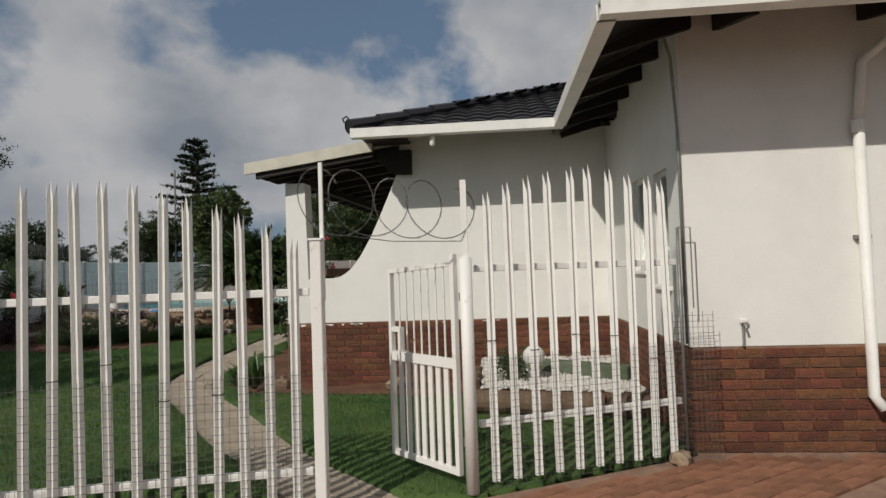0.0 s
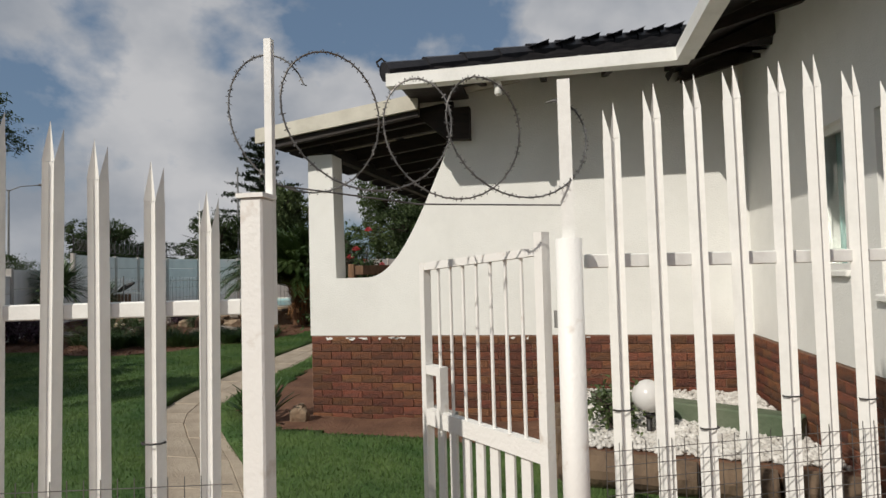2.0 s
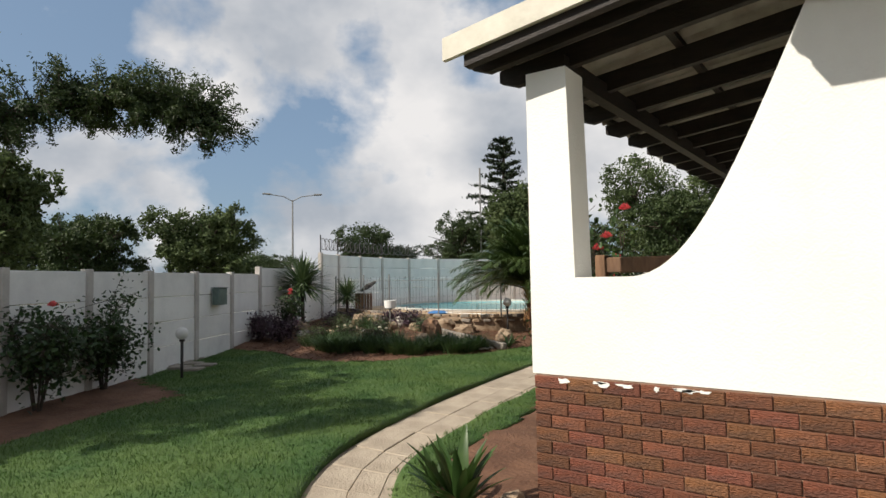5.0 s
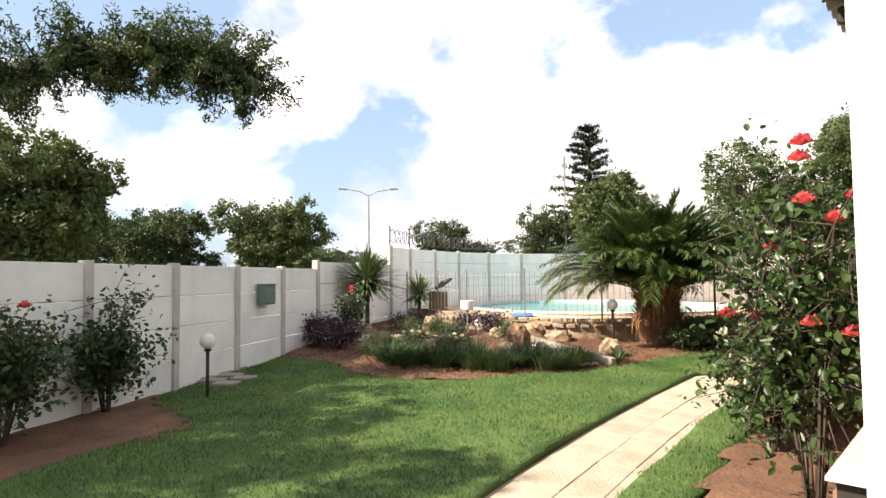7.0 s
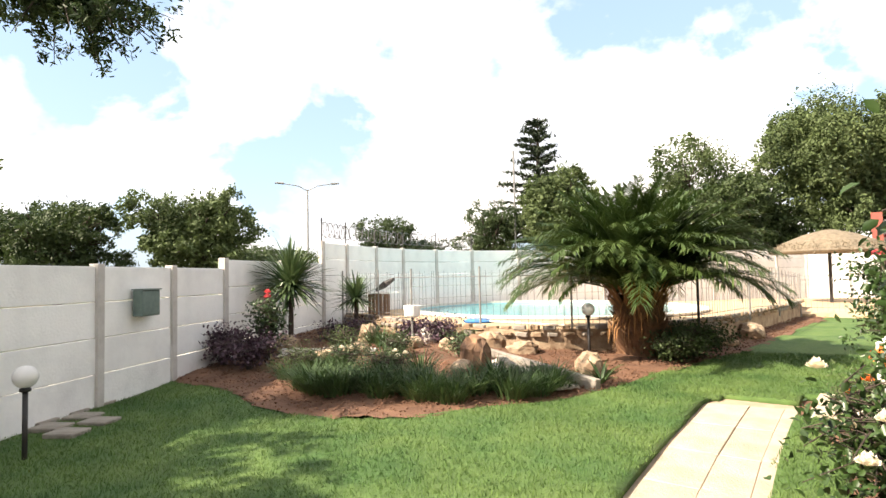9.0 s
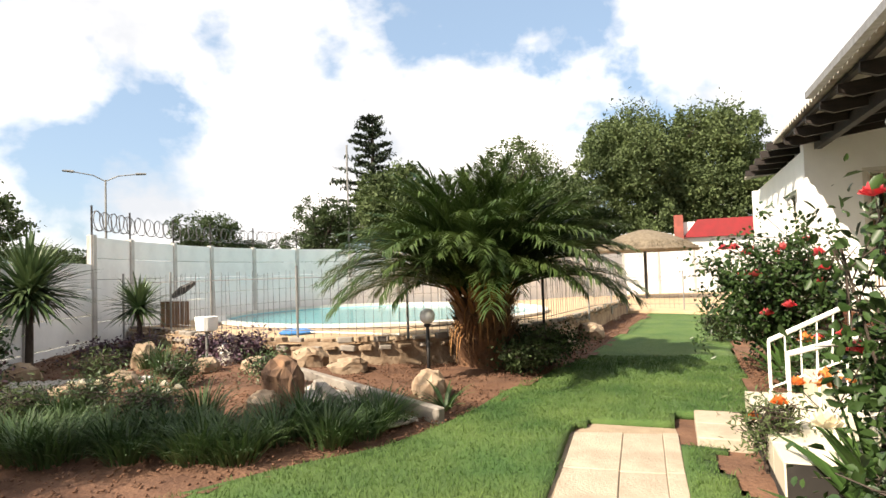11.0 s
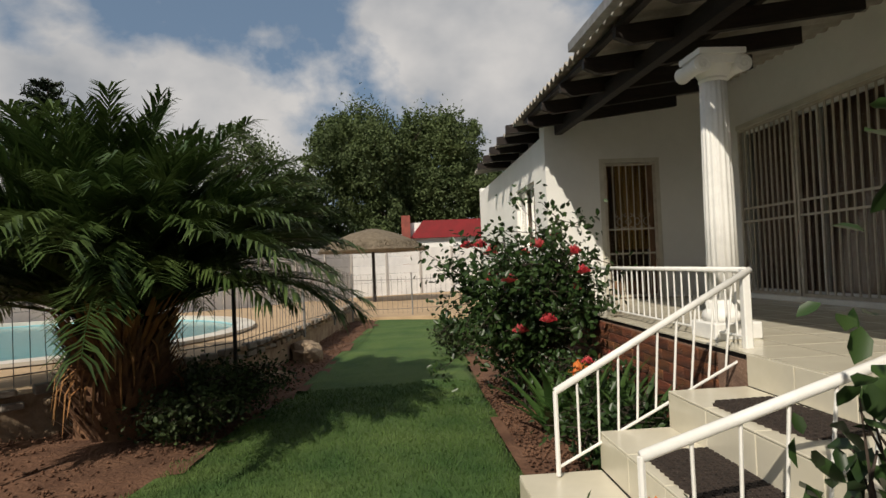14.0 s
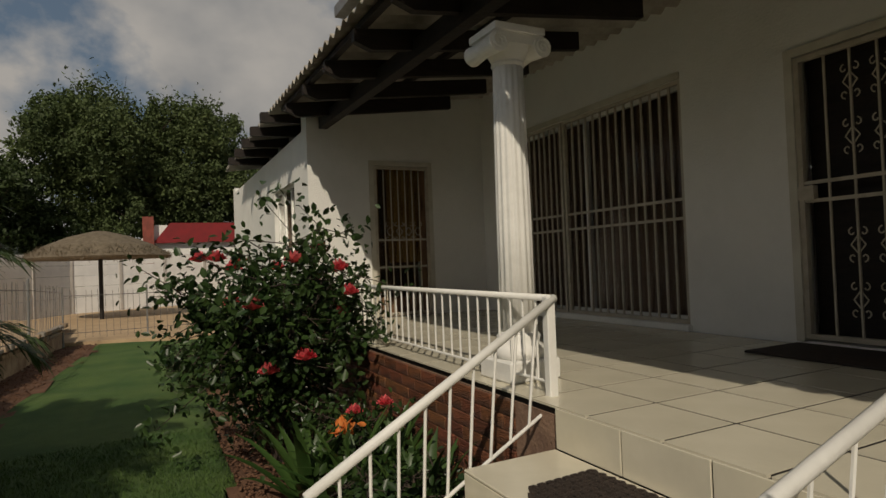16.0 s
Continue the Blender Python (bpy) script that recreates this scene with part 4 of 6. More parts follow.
barred("security_gate", pose(DX0 + 0.06, DOOR_Y - 0.0, 0), DX1 - DX0 - 0.12, FLOOR_Z + 0.02, DZ1 - 0.07, 6, (1.55, 1.9), "cream steel security gate with scrolled panel",
       [(0.2 + 0.13 * k, 2.02) for k in range(4)])


# Verandah roof.
def roof_z(x, y):
    return 3.03 + (y - 7.5) * 0.026 + (x + 3.6) * 0.13


sheet_x0, sheet_x1 = -3.52, -0.60
vr = thing("verandah_roof", pose(0, 0, 0), "corrugated fibre cement roof on dark timbers", "roof", kind="structure")
yy = np.arange(7.42, 25.5, 0.0295)
rows_x = np.linspace(sheet_x0, sheet_x1, 4)
V, F = [], []
for k, zoff in enumerate((0.0, 0.012)):
    for r_, x_ in enumerate(rows_x):
        for i, y in enumerate(yy):
            x = x_ + (max(0.0, y - 7.5) * 0.003 if r_ == 0 else 0.0)
            V.append((x, y, roof_z(x, min(y, 20.6)) + 0.135 + zoff + 0.029 * math.sin(y * 2 * math.pi / 0.177)))
n = len(yy)
for k in range(2):
    for r in range(3):
        for i in range(n - 1):
            a = k * 4 * n + r * n + i
            F.append((a, a + 1, a + n + 1, a + n))
for i in range(n - 1):
    F.append((i, i + 1, i + 1 + 4 * n, i + 4 * n))
quick("roof_sheet", V, F, SHEET, vr, smooth=True)
for i in range(22):
    y = 7.62 if i == 0 else 7.25 + i * 0.8
    x1 = -1.35 + rnd(-0.06, 0.06)
    if y < 20.4:
        Geo().prism([(-3.44, roof_z(-3.44, y) - 0.03), (-3.44, roof_z(-3.44, y) + 0.06), (x1, roof_z(x1, y) + 0.06), (x1, roof_z(x1, y) - 0.10), (-3.3, roof_z(-3.3, y) - 0.10)], "y", y, y + 0.065).ob("rafter", TIMBER, vr)
    else:
        Geo().prism([(-3.58, 3.40), (-3.58, 3.52), (-2.9, 3.60), (-2.9, 3.42)], "y", y, y + 0.08).ob("rafter", TIMBER, vr)
for x in (-3.40, -2.3):
    g = Geo()
    g.add([(x + dx, y, roof_z(x, y) + dz) for y in (7.5, 20.5) for dx, dz in ((0, 0.06), (0.06, 0.06), (0.06, 0.11), (0, 0.11))],
          [(0, 1, 2, 3), (7, 6, 5, 4), (0, 4, 5, 1), (1, 5, 6, 2), (2, 6, 7, 3), (3, 7, 4, 0)])
    g.ob("purlin", TIMBER, vr)
g = Geo()
g.add([(x, y, roof_z(-2.9, y) + dz) for y in (7.95, 20.5) for x, dz in ((-2.96, -0.18), (-2.86, -0.18), (-2.86, -0.03), (-2.96, -0.03))],
      [(0, 1, 2, 3), (7, 6, 5, 4), (0, 4, 5, 1), (1, 5, 6, 2), (2, 6, 7, 3), (3, 7, 4, 0)])
g.ob("beam", TIMBER, vr)
# Pale barge board on the near end and dark timber behind it.
bz = [(-3.52, roof_z(-3.52, 7.5) - 0.01), (-3.52, roof_z(-3.52, 7.5) + 0.15), (-1.66, roof_z(-1.66, 7.5) + 0.15), (-1.66, roof_z(-1.66, 7.5) - 0.01)]
Geo().prism(bz, "y", 7.38, 7.42).ob("barge_board", FASCIA, vr, "cream painted barge board")
Geo().prism([(a + 0.15, b - 0.06) for a, b in bz[:2]] + [(a, b - 0.06) for a, b in bz[2:]], "y", 7.425, 7.50).ob("barge_rafter", TIMBER, vr)
g = Geo()
g.add([(x, y, roof_z(-3.6, y) + dz) for y in (13.0, 17.6) for x, dz in ((-3.60, 0.12), (-3.52, 0.12), (-3.52, 0.20), (-3.60, 0.20))],
      [(0, 1, 2, 3), (7, 6, 5, 4), (0, 4, 5, 1), (1, 5, 6, 2), (2, 6, 7, 3), (3, 7, 4, 0)])
g.ob("eave_flashing", GREYMETAL, vr, "grey metal eave flashing")

# Column.
col = thing("column", pose(-2.92, 16.40, FLOOR_Z), "white fluted column with scrolled Ionic capital", "column")
Geo().box(-0.17, 0.17, -0.17, 0.17, 0, 0.12).ob("base_block", PAINT, col, bevel=0.01)
Geo().lathe([(0.15, 0.12), (0.155, 0.16), (0.145, 0.19), (0.12, 0.21), (0.13, 0.245), (0.11, 0.27)], n=36).ob("base_moulding", PAINT, col, smooth=True)
Geo().lathe([(0.104, 0.27), (0.101, 0.9), (0.095, 1.4), (0.088, 1.82)], n=96, wave=0.035, waves=16).ob("shaft", PAINT, col, smooth=True)
cap_o = Geo().lathe([(0.090, 1.82), (0.10, 1.835), (0.093, 1.85), (0.12, 1.90), (0.13, 1.93)], n=36)
cap_o.box(-0.17, 0.17, -0.15, 0.15, 1.99, 2.03).box(-0.15, 0.15, -0.13, 0.13, 1.93, 1.99)
cap = cap_o.ob("capital", PAINT, col)
for sx in (-1, 1):
    sv = Geo()
    sv.tube([(sx * 0.15, -0.15, 1.92), (sx * 0.145, 0, 1.92), (sx * 0.15, 0.15, 1.92)], [0.06, 0.045, 0.06], 18)
    sv.ob("volute", PAINT, cap, smooth=False)
    for sy in (-1, 1):
        sp = Geo()
        sp.tube([(sx * 0.15 + 0.05 * (1 - k / 18) * math.cos(k * 0.7), sy * 0.155, 1.92 + 0.05 * (1 - k / 18) * math.sin(k * 0.7)) for k in range(16)], 0.007, 5)
        sp.ob("scroll", PAINT, cap)

# Steps with tiled treads.
SY0, SY1 = 13.6, 15.72
steps = thing("steps", pose(0, 0, 0), "cream tiled steps rising to the verandah", "steps", kind="structure")
for i, (xa, z) in enumerate(((-4.58, 0.30), (-4.10, 0.52), (-3.68, 0.73))):
    core = Geo().box(xa + 0.012, EDGE_X + 0.02, SY0, SY1, -0.2 if i == 0 else z - 0.3, z - 0.012).ob("step", GROUT, steps)
    for j in range(5):
        w = (SY1 - SY0) / 5
        y0, y1 = SY0 + j * w + 0.004, SY0 + (j + 1) * w - 0.004
        Geo().box(xa, xa + 0.48, y0, y1, z - 0.012, z).ob("tile", TILE, core, bevel=0.003)
        Geo().box(xa, xa + 0.012, y0, y1, z - 0.21, z - 0.016).ob("tile", TILE, core, bevel=0.002)
    for j in range(2):
        Geo().box(xa + 0.02 + j * 0.3, xa + 0.3 + j * 0.3, SY1, SY1 + 0.012, z - 0.22, z - 0.014).ob("tile", TILE, core)
top_riser = Geo().box(EDGE_X - 0.0, EDGE_X + 0.028, SY0, SY1, 0.6, FLOOR_Z - 0.02).ob("step", GROUT, steps)
for j in range(5):
    w = (SY1 - SY0) / 5
    Geo().box(EDGE_X - 0.012, EDGE_X - 0.001, SY0 + j * w + 0.004, SY0 + (j + 1) * w - 0.004, FLOOR_Z - 0.19, FLOOR_Z - 0.004).ob("tile", TILE, top_riser, bevel=0.002)


def mat_thing(x, y, z, turn):
    o = thing("door_mat", pose(x, y, z + 0.001, 0, 0, turn), "brown perforated rubber mat lying on a step", "mat", "mats on the steps")
    v, f = [], []
    g = Geo()
    for i in range(9):
        for j in range(14):
            if (i, j) not in ((0, 0), (8, 0), (0, 13), (0, 1)):
                a, b = (i - 4) * 0.042, (j - 6.5) * 0.05
                ring = []
                for r in (0.026, 0.012):
                    for z_ in (0.0, 0.012):
                        ring += [(a + r * math.cos(k * math.pi / 3), b + r * math.sin(k * math.pi / 3), z_) for k in range(6)]
                fs = []
                for k in range(6):
                    n2 = (k + 1) % 6
                    fs += [(6 + k, 6 + n2, 18 + n2, 18 + k), (k, n2, 6 + n2, 6 + k), (12 + k, 18 + k, 18 + n2, 12 + n2)]
                g.add(ring, fs)
    tagged(g.ob("rubber_grid", RUBBER, o), kind="stuff")


mat_thing(-3.42, 15.05, 0.73, 3)
mat_thing(-3.86, 14.95, 0.52, -2)
dm = thing("entrance_mat", pose(-1.0, 15.7, FLOOR_Z + 0.002), "dark worn mat before the front door", "mat")
Geo().box(-0.28, 0.3, -0.5, 0.45, 0, 0.015).ob("mat_body", RUBBER, dm, bevel=0.004)


# Railings.
def stair_rail(name, low, high, foot_low, foot_high, bars, label):
    low, high, fl, fh = Vector(low), Vector(high), Vector(foot_low), Vector(foot_high)
    o = thing(name, pose(0, 0, 0), label, "railing")
    Geo().tube([low, high], 0.021, 10).ob("handrail", PAINT, o, smooth=True)
    Geo().tube([fl, fh], 0.009, 8).ob("bottom_rail", PAINT, o)
    Geo().tube([Vector((low.x, low.y, fl.z - 0.05)), low], 0.014, 8).ob("post", PAINT, o)
    for i in range(1, bars):
        t = i / bars
        Geo().tube([fl.lerp(fh, t), low.lerp(high, t)], 0.007, 6).ob("baluster", PAINT, o)
    return o


stair_rail("stair_railing", (-4.37, 15.64, 0.78), (-3.03, 15.9, 1.41), (-4.36, 15.64, 0.36), (-3.12, 15.88, 0.86), 10, "white steel stair railing with thin balusters")
stair_rail("stair_railing", (-4.42, 14.33, 0.84), (-2.98, 14.33, 1.28), (-4.4, 14.33, 0.36), (-3.1, 14.33, 0.86), 8, "white steel stair railing with thin balusters")
prl = thing("verandah_railing", pose(0, 0, 0), "low white steel railing along the verandah edge", "railing")
Geo().box(-3.085, -3.035, 15.885, 15.935, 0.86, 1.42).ob("newel", PAINT, prl, bevel=0.006)
Geo().tube([(-3.06, 15.9, 1.41), (-3.06, 20.5, 1.41)], 0.018, 10).ob("top_rail", PAINT, prl, smooth=True)
Geo().tube([(-3.06, 15.9, 0.985), (-3.06, 20.5, 0.985)], 0.009, 8).ob("bottom_rail", PAINT, prl)
bal = Geo().tube([(0, 0, 0.985), (0, 0, 1.41)], 0.007, 6).mesh("baluster", PAINT)
for i in range(37):
    o = new("baluster", bal)
    o.parent, o.location = prl, (-3.06, 16.02 + i * 0.121, 0)
Geo().tube([(-3.06, 20.5, 0.92), (-3.06, 20.5, 1.42)], 0.014, 8).ob("post", PAINT, prl)
# Timber trough behind the curved opening.
tr = thing("timber_trough", pose(-2.35, 8.6, FLOOR_Z), "weathered timber bench rail on the verandah", "bench")
Geo().box(-0.55, 0.45, -0.03, 0.03, 0.62, 0.74).ob("rail", STUMPWOOD, tr, bevel=0.008)
Geo().box(-0.55, -0.47, -0.05, 0.05, 0, 0.76).ob("leg", STUMPWOOD, tr, bevel=0.006)
Geo().box(0.38, 0.45, -0.05, 0.05, 0, 0.70).ob("leg", STUMPWOOD, tr, bevel=0.006)
Geo().box(-0.5, 0.4, 0.03, 0.4, 0.42, 0.46).ob("seat", STUMPWOOD, tr, bevel=0.006)


# ---- palisade fence and gate ----
def pale_mesh(h):
    """A W-section steel pale with a three-pronged tip."""
    w, d = 0.032, 0.016
    sec = [(-w, d), (-w * 0.55, -d), (-0.006, 0.0), (0.006, 0.0), (w * 0.55, -d), (w, d)]
    n = len(sec)
    v = [(x, y, 0) for x, y in sec] + [(x, y, h - 0.13) for x, y in sec] + [(x, y + 0.003, 0) for x, y in sec] + [(x, y + 0.003, h - 0.13) for x, y in sec]
    f = [(i, i + 1, n + i + 1, n + i) for i in range(n - 1)] + [(2 * n + i, 3 * n + i, 3 * n + i + 1, 2 * n + i + 1) for i in range(n - 1)]
    g = Geo().add(v, f)
    g.add([(-w, d, h - 0.13), (-w * 0.5, -d * 0.8, h - 0.13), (-w * 0.95, d, h - 0.02)], [(0, 1, 2)])
    g.add([(w, d, h - 0.13), (w * 0.5, -d * 0.8, h - 0.13), (w * 0.95, d, h - 0.02)], [(0, 1, 2)])
    g.add([(-w * 0.6, -d, h - 0.13), (0, 0, h - 0.13), (w * 0.6, -d, h - 0.13), (0, -0.004, h)], [(0, 1, 3), (1, 2, 3)])
    return g


def palisade(name, a, b, tops, rails, label, rail_drop=0.0):
    a, b = Vector((*a, 0)), Vector((*b, 0))
    d = b - a
    m = Matrix.Translation(a) @ d.to_track_quat("X", "Z").to_matrix().to_4x4()
    o = thing(name, m, label, "fence")
    n = len(tops)
    for i, h in enumerate(tops):
        p = pale_mesh(h - 0.05).ob("pale", PAINT, o, fix=False)
        p.location = (d.length * (i + 0.5) / n, -0.012, 0.05)
        p.rotation_euler = (radians(rnd(-0.5, 0.5)), radians(rnd(-0.7, 0.7)), radians(rnd(-4, 4)))
        if i % 2 == 0:
            t = Geo()
            t.tube([(0.038 * math.cos(k), 0.022 * math.sin(k), 0) for k in np.linspace(0, 6.28, 9)], 0.003, 4)
            w = t.ob("wire_tie", BLACK, p)
            w.location = (0, 0, rnd(0.75, 1.05))
    for z in rails:
        Geo().box(-0.02, d.length + 0.02, 0.01, 0.05, z - 0.025, z + 0.025).ob("rail", PAINT, o, bevel=0.004)
    mesh_wire = Geo()
    L = d.length
    for i in range(int(L / 0.05)):
        mesh_wire.box(i * 0.05, i * 0.05 + 0.0022, -0.034, -0.0318, 0.02, 0.95)
    for j in range(19):
        mesh_wire.box(0, L, -0.034, -0.0318, 0.02 + j * 0.05, 0.0222 + j * 0.05)
    mesh_wire.ob("wire_mesh", WIRE, o, fix=False, label="rusty welded wire mesh tied to the pales")
    return o


palisade("palisade_fence", (-4.10, 2.41), (-1.245, 3.135), [1.95, 2.0, 2.06, 2.1, 2.14, 2.16, 2.18, 2.2, 2.22, 2.23, 2.23, 2.21, 2.17, 2.12, 2.06, 2.0, 1.93, 1.83], (0.28, 1.46), "white steel palisade fence with wire mesh")
palisade("palisade_fence", (-0.11, 3.585), (1.46, 4.24), [2.15, 2.22, 2.27, 2.31, 2.34, 2.36, 2.34, 2.30, 2.28, 2.25], (0.46, 1.58), "white steel palisade fence with wire mesh")
flap = thing("wire_mesh_sheet", pose(1.40, 4.20, 0, 0, 0, 4), "bent sheet of welded wire mesh standing at the wall corner", "wire mesh")
fm = Geo()
for i in range(9):
    fm.box(i * 0.04, i * 0.04 + 0.0028, -0.02, -0.0172, 0.02, 1.18 - 0.05 * (i % 2))
for j in range(25):
    fm.box(0.0, 0.33, -0.02, -0.0172, 0.02 + j * 0.047, 0.0228 + j * 0.047)
fm.ob("wire_grid", WIRE, flap, fix=False)
endp = thing("fence_pole", pose(1.50, 4.27, 0), "thin grey galvanised pole at the fence end", "post")
Geo().tube([(0, 0, 0), (0, 0, 1.86)], 0.013, 10).ob("pole", GREYMETAL, endp, smooth=True)
Geo().tube([(0, 0, 1.86), (0.10, 0, 1.86), (0.10, 0, 1.2)], 0.006, 6).ob("hook", GREYMETAL, endp)
pil = thing("gate_post", pose(-1.165, 3.14, 0), "square white steel gate post with a flat cap", "post")
Geo().box(-0.038, 0.038, -0.038, 0.038, 0, 1.80).ob("shaft", RUSTPAINT, pil, bevel=0.006)
Geo().box(-0.046, 0.046, -0.046, 0.046, 1.801, 1.815).ob("cap", RUSTPAINT, pil)
Geo().box(0.01, 0.035, 0.039, 0.062, 1.4, 2.33).ob("wire_arm", PAINT, pil)
gp = thing("gate_post", pose(-0.20, 3.52, 0), "round white steel gate post", "post")
Geo().tube([(0, 0, 0), (0, 0, 1.66)], 0.046, 18).ob("shaft", RUSTPAINT, gp, smooth=True)
Geo().box(-0.022, 0.022, 0.0, 0.03, 1.62, 2.22).ob("wire_arm", PAINT, gp)
gm = pose(-0.28, 3.58, 0, 0, 0, 137)
gate = thing("pedestrian_gate", gm, "open white steel pedestrian gate with vertical bars", "gate")
GW = 0.80
fg = Geo()
fg.box(0, 0.04, -0.02, 0.02, 0.10, 1.69).box(GW - 0.035, GW, -0.02, 0.02, 0.10, 1.60).box(0.04, GW - 0.035, -0.02, 0.02, 0.10, 0.14).box(0.04, GW - 0.035, -0.02, 0.02, 0.86, 0.93)
fg.prism([(0.04, 1.605), (0.04, 1.635), (GW - 0.035, 1.60), (GW - 0.035, 1.565)], "y", -0.018, 0.018)
fg.ob("gate_frame", RUSTPAINT, gate)
for i in range(7):
    x = 0.04 + (GW - 0.075) * (i + 1) / 8
    Geo().tube([(x, 0, 0.92), (x, 0, 1.58 + 0.035 * (1 - x / GW))], 0.0075, 7).ob("bar", RUSTPAINT, gate)
    Geo().box(x - 0.025, x + 0.025, -0.006, 0.006, 0.14, 0.86).ob("slat", RUSTPAINT, gate)
lk = Geo()
lk.box(GW - 0.15, GW - 0.04, -0.022, 0.022, 1.09, 1.13).box(GW - 0.15, GW - 0.12, -0.022, 0.022, 0.92, 1.09)
lk.ob("lock_frame", RUSTPAINT, gate)
Geo().tube([(GW - 0.2, -0.03, 0.93), (GW + 0.02, -0.03, 0.93), (GW + 0.02, -0.03, 0.90)], 0.009, 6).ob("bolt", GREYMETAL, gate)
for z in (0.35, 1.38):
    Geo().tube([(-0.05, 0, z - 0.03), (-0.05, 0, z + 0.03)], 0.014, 8).ob("hinge", GREYMETAL, gate)

# Razor wire coil between the gate arms.
rw = thing("razor_wire", pose(0, 0, 0), "loose coil of barbed wire above the gate", "wire")
A, B = Vector((-1.22, 3.18, 2.08)), Vector((-0.22, 3.54, 1.98))
side_v = (B - A).normalized()
coil = Geo()
pts = []
for i in range(121):
    t = i / 120
    a = t * 2 * math.pi * 4.2 + 0.6
    r = 0.235 * (1 - 0.2 * t)
    pts.append(A.lerp(B, t) + Vector((0, 0, 1)) * r * math.sin(a) + side_v * r * 0.9 * math.cos(a) + Vector((0, 0.10 * math.sin(a * 0.5), 0)))
coil.tube(pts, 0.003, 5)
coil.ob("coil", WIRE, rw)
barb = Geo()
for i in range(0, 241):
    t = i / 240 * 119
    p = pts[int(t)].lerp(pts[int(t) + 1], t % 1)
    for k in range(2):
        d = Vector((rnd(-1, 1), rnd(-1, 1), rnd(-1, 1))).normalized() * 0.011
        barb.tube([p - d, p + d], 0.0016, 3, cap=False)
tagged(barb.ob("barb", WIRE, rw, fix=False), kind="stuff")
st_w = Geo().tube([(-1.18, 3.2, 1.86), (-0.7, 3.4, 1.79), (-0.2, 3.56, 1.78)], 0.003, 5)
st_w.ob("strand", WIRE, rw)


# ---- boundary wall of precast panels ----
def panel_wall(name, pts, heights, base, label, rows=4, posts=None):
    """Bays of stacked panels between concrete posts along the line."""
    o = structure(new(name, Geo().box(pts[0][0] - 0.06, pts[0][0] + 0.06, pts[0][1] - 0.06, pts[0][1] + 0.06, base - 0.3, heights[0] + 0.04).mesh(name, WPOST)), label, "wall")
    for i in range(len(pts) - 1):
        a, b = Vector((*pts[i], 0)), Vector((*pts[i + 1], 0))
        d = b - a
        m = Matrix.Translation(a) @ d.to_track_quat("X", "Z").to_matrix().to_4x4()
        h = heights[i]
        ph = (h - base) / rows
        for r in range(rows):
            p = Geo().box(0.05, d.length - 0.05, -0.025, 0.025, base + r * ph + 0.006 - (0.3 if r == 0 else 0), base + (r + 1) * ph - 0.004).ob("panel", PANEL, o, bevel=0.006)
            p.matrix_world = m @ Matrix.Translation((0, rnd(-0.004, 0.004), 0))
        q = Geo().box(-0.06, 0.06, -0.07, 0.07, base - 0.3, max(h, heights[i - 1] if i else h) + 0.03).ob("post", WPOST, o, bevel=0.008)
        q.matrix_world = m
    return o


def along(p, q, n):
    return [(p[0] + (q[0] - p[0]) * i / n, p[1] + (q[1] - p[1]) * i / n) for i in range(n)]


low = along((-4.6, -2.6), (-10.9, 8.35), 8) + along((-10.9, 8.35), (-13.93, 13.86), 4) + [(-13.93, 13.86), (-14.9, 15.9), (-15.85, 17.85)]
panel_wall("boundary_wall_low", low, [1.72] * 12 + [1.88, 1.88], -0.12, "white painted precast panel boundary wall")
high = [(-15.85, 17.85), (-16.4, 19.2), (-16.9, 20.9), (-17.2, 22.5), (-17.2, 24.3)] + along((-16.75, 25.9), (-7.6, 41.0), 9) + along((-7.6, 41.0), (6.0, 47.0), 8)
panel_wall("boundary_wall_high", high, [2.42] * len(high), 0.3, "tall white painted precast panel wall behind the pool", rows=5)


# ---- pool, deck and pool fence ----
PX, PY, PR, PQ = POOL
DZ = 0.46
deck_poly = DECK_EDGE + [(-6.9, 33.0), (-9.0, 38.0), (-16.6, 25.9), (-17.1, 24.3), (-17.1, 22.5), (-16.8, 20.9)]


def ring(rx, ry, n=72):
    out = []
    for i in range(n):
        a = 2 * math.pi * i / n
        w = 1 + 0.06 * math.cos(2 * a + 0.8)
        out.append((PX + rx * w * math.cos(a), PY + ry * w * math.sin(a)))
    return out


dx, dy = np.arange(-17.6, -6.4, 0.2), np.arange(17.0, 40.0, 0.2)
DXX, DYY = np.meshgrid(dx, dy, indexing="ij")
kk = inside(DXX[:-1, :-1] + 0.1, DYY[:-1, :-1] + 0.1, deck_poly) & ~inside(DXX[:-1, :-1] + 0.1, DYY[:-1, :-1] + 0.1, ring(PR + 0.15, PQ + 0.15))
ii = np.arange(DXX.size).reshape(DXX.shape)
dz = DZ - np.clip((DYY - 27) / 8, 0, 1) * 0.28
deck = quick("pool_deck", np.stack([DXX.ravel(), DYY.ravel(), dz.ravel()], 1), np.stack([ii[:-1, :-1], ii[1:, :-1], ii[1:, 1:], ii[:-1, 1:]], -1)[kk], DECK)
structure(deck, "sandy brick pool surround", "paving")
far_yard = Geo().prism([(-9.0, 30.0), (-3.2, 28.6), (-3.2, 27.4), (6.0, 27.4), (6.0, 46.5), (-7.6, 41.0), (-12.0, 34.0)], "z", -0.1, 0.08)
structure(far_yard.ob("yard", DECK), "bare sandy yard beyond the lawn", "yard")
pool = thing("swimming_pool", pose(0, 0, 0), "rounded swimming pool with turquoise water", "pool", kind="structure")
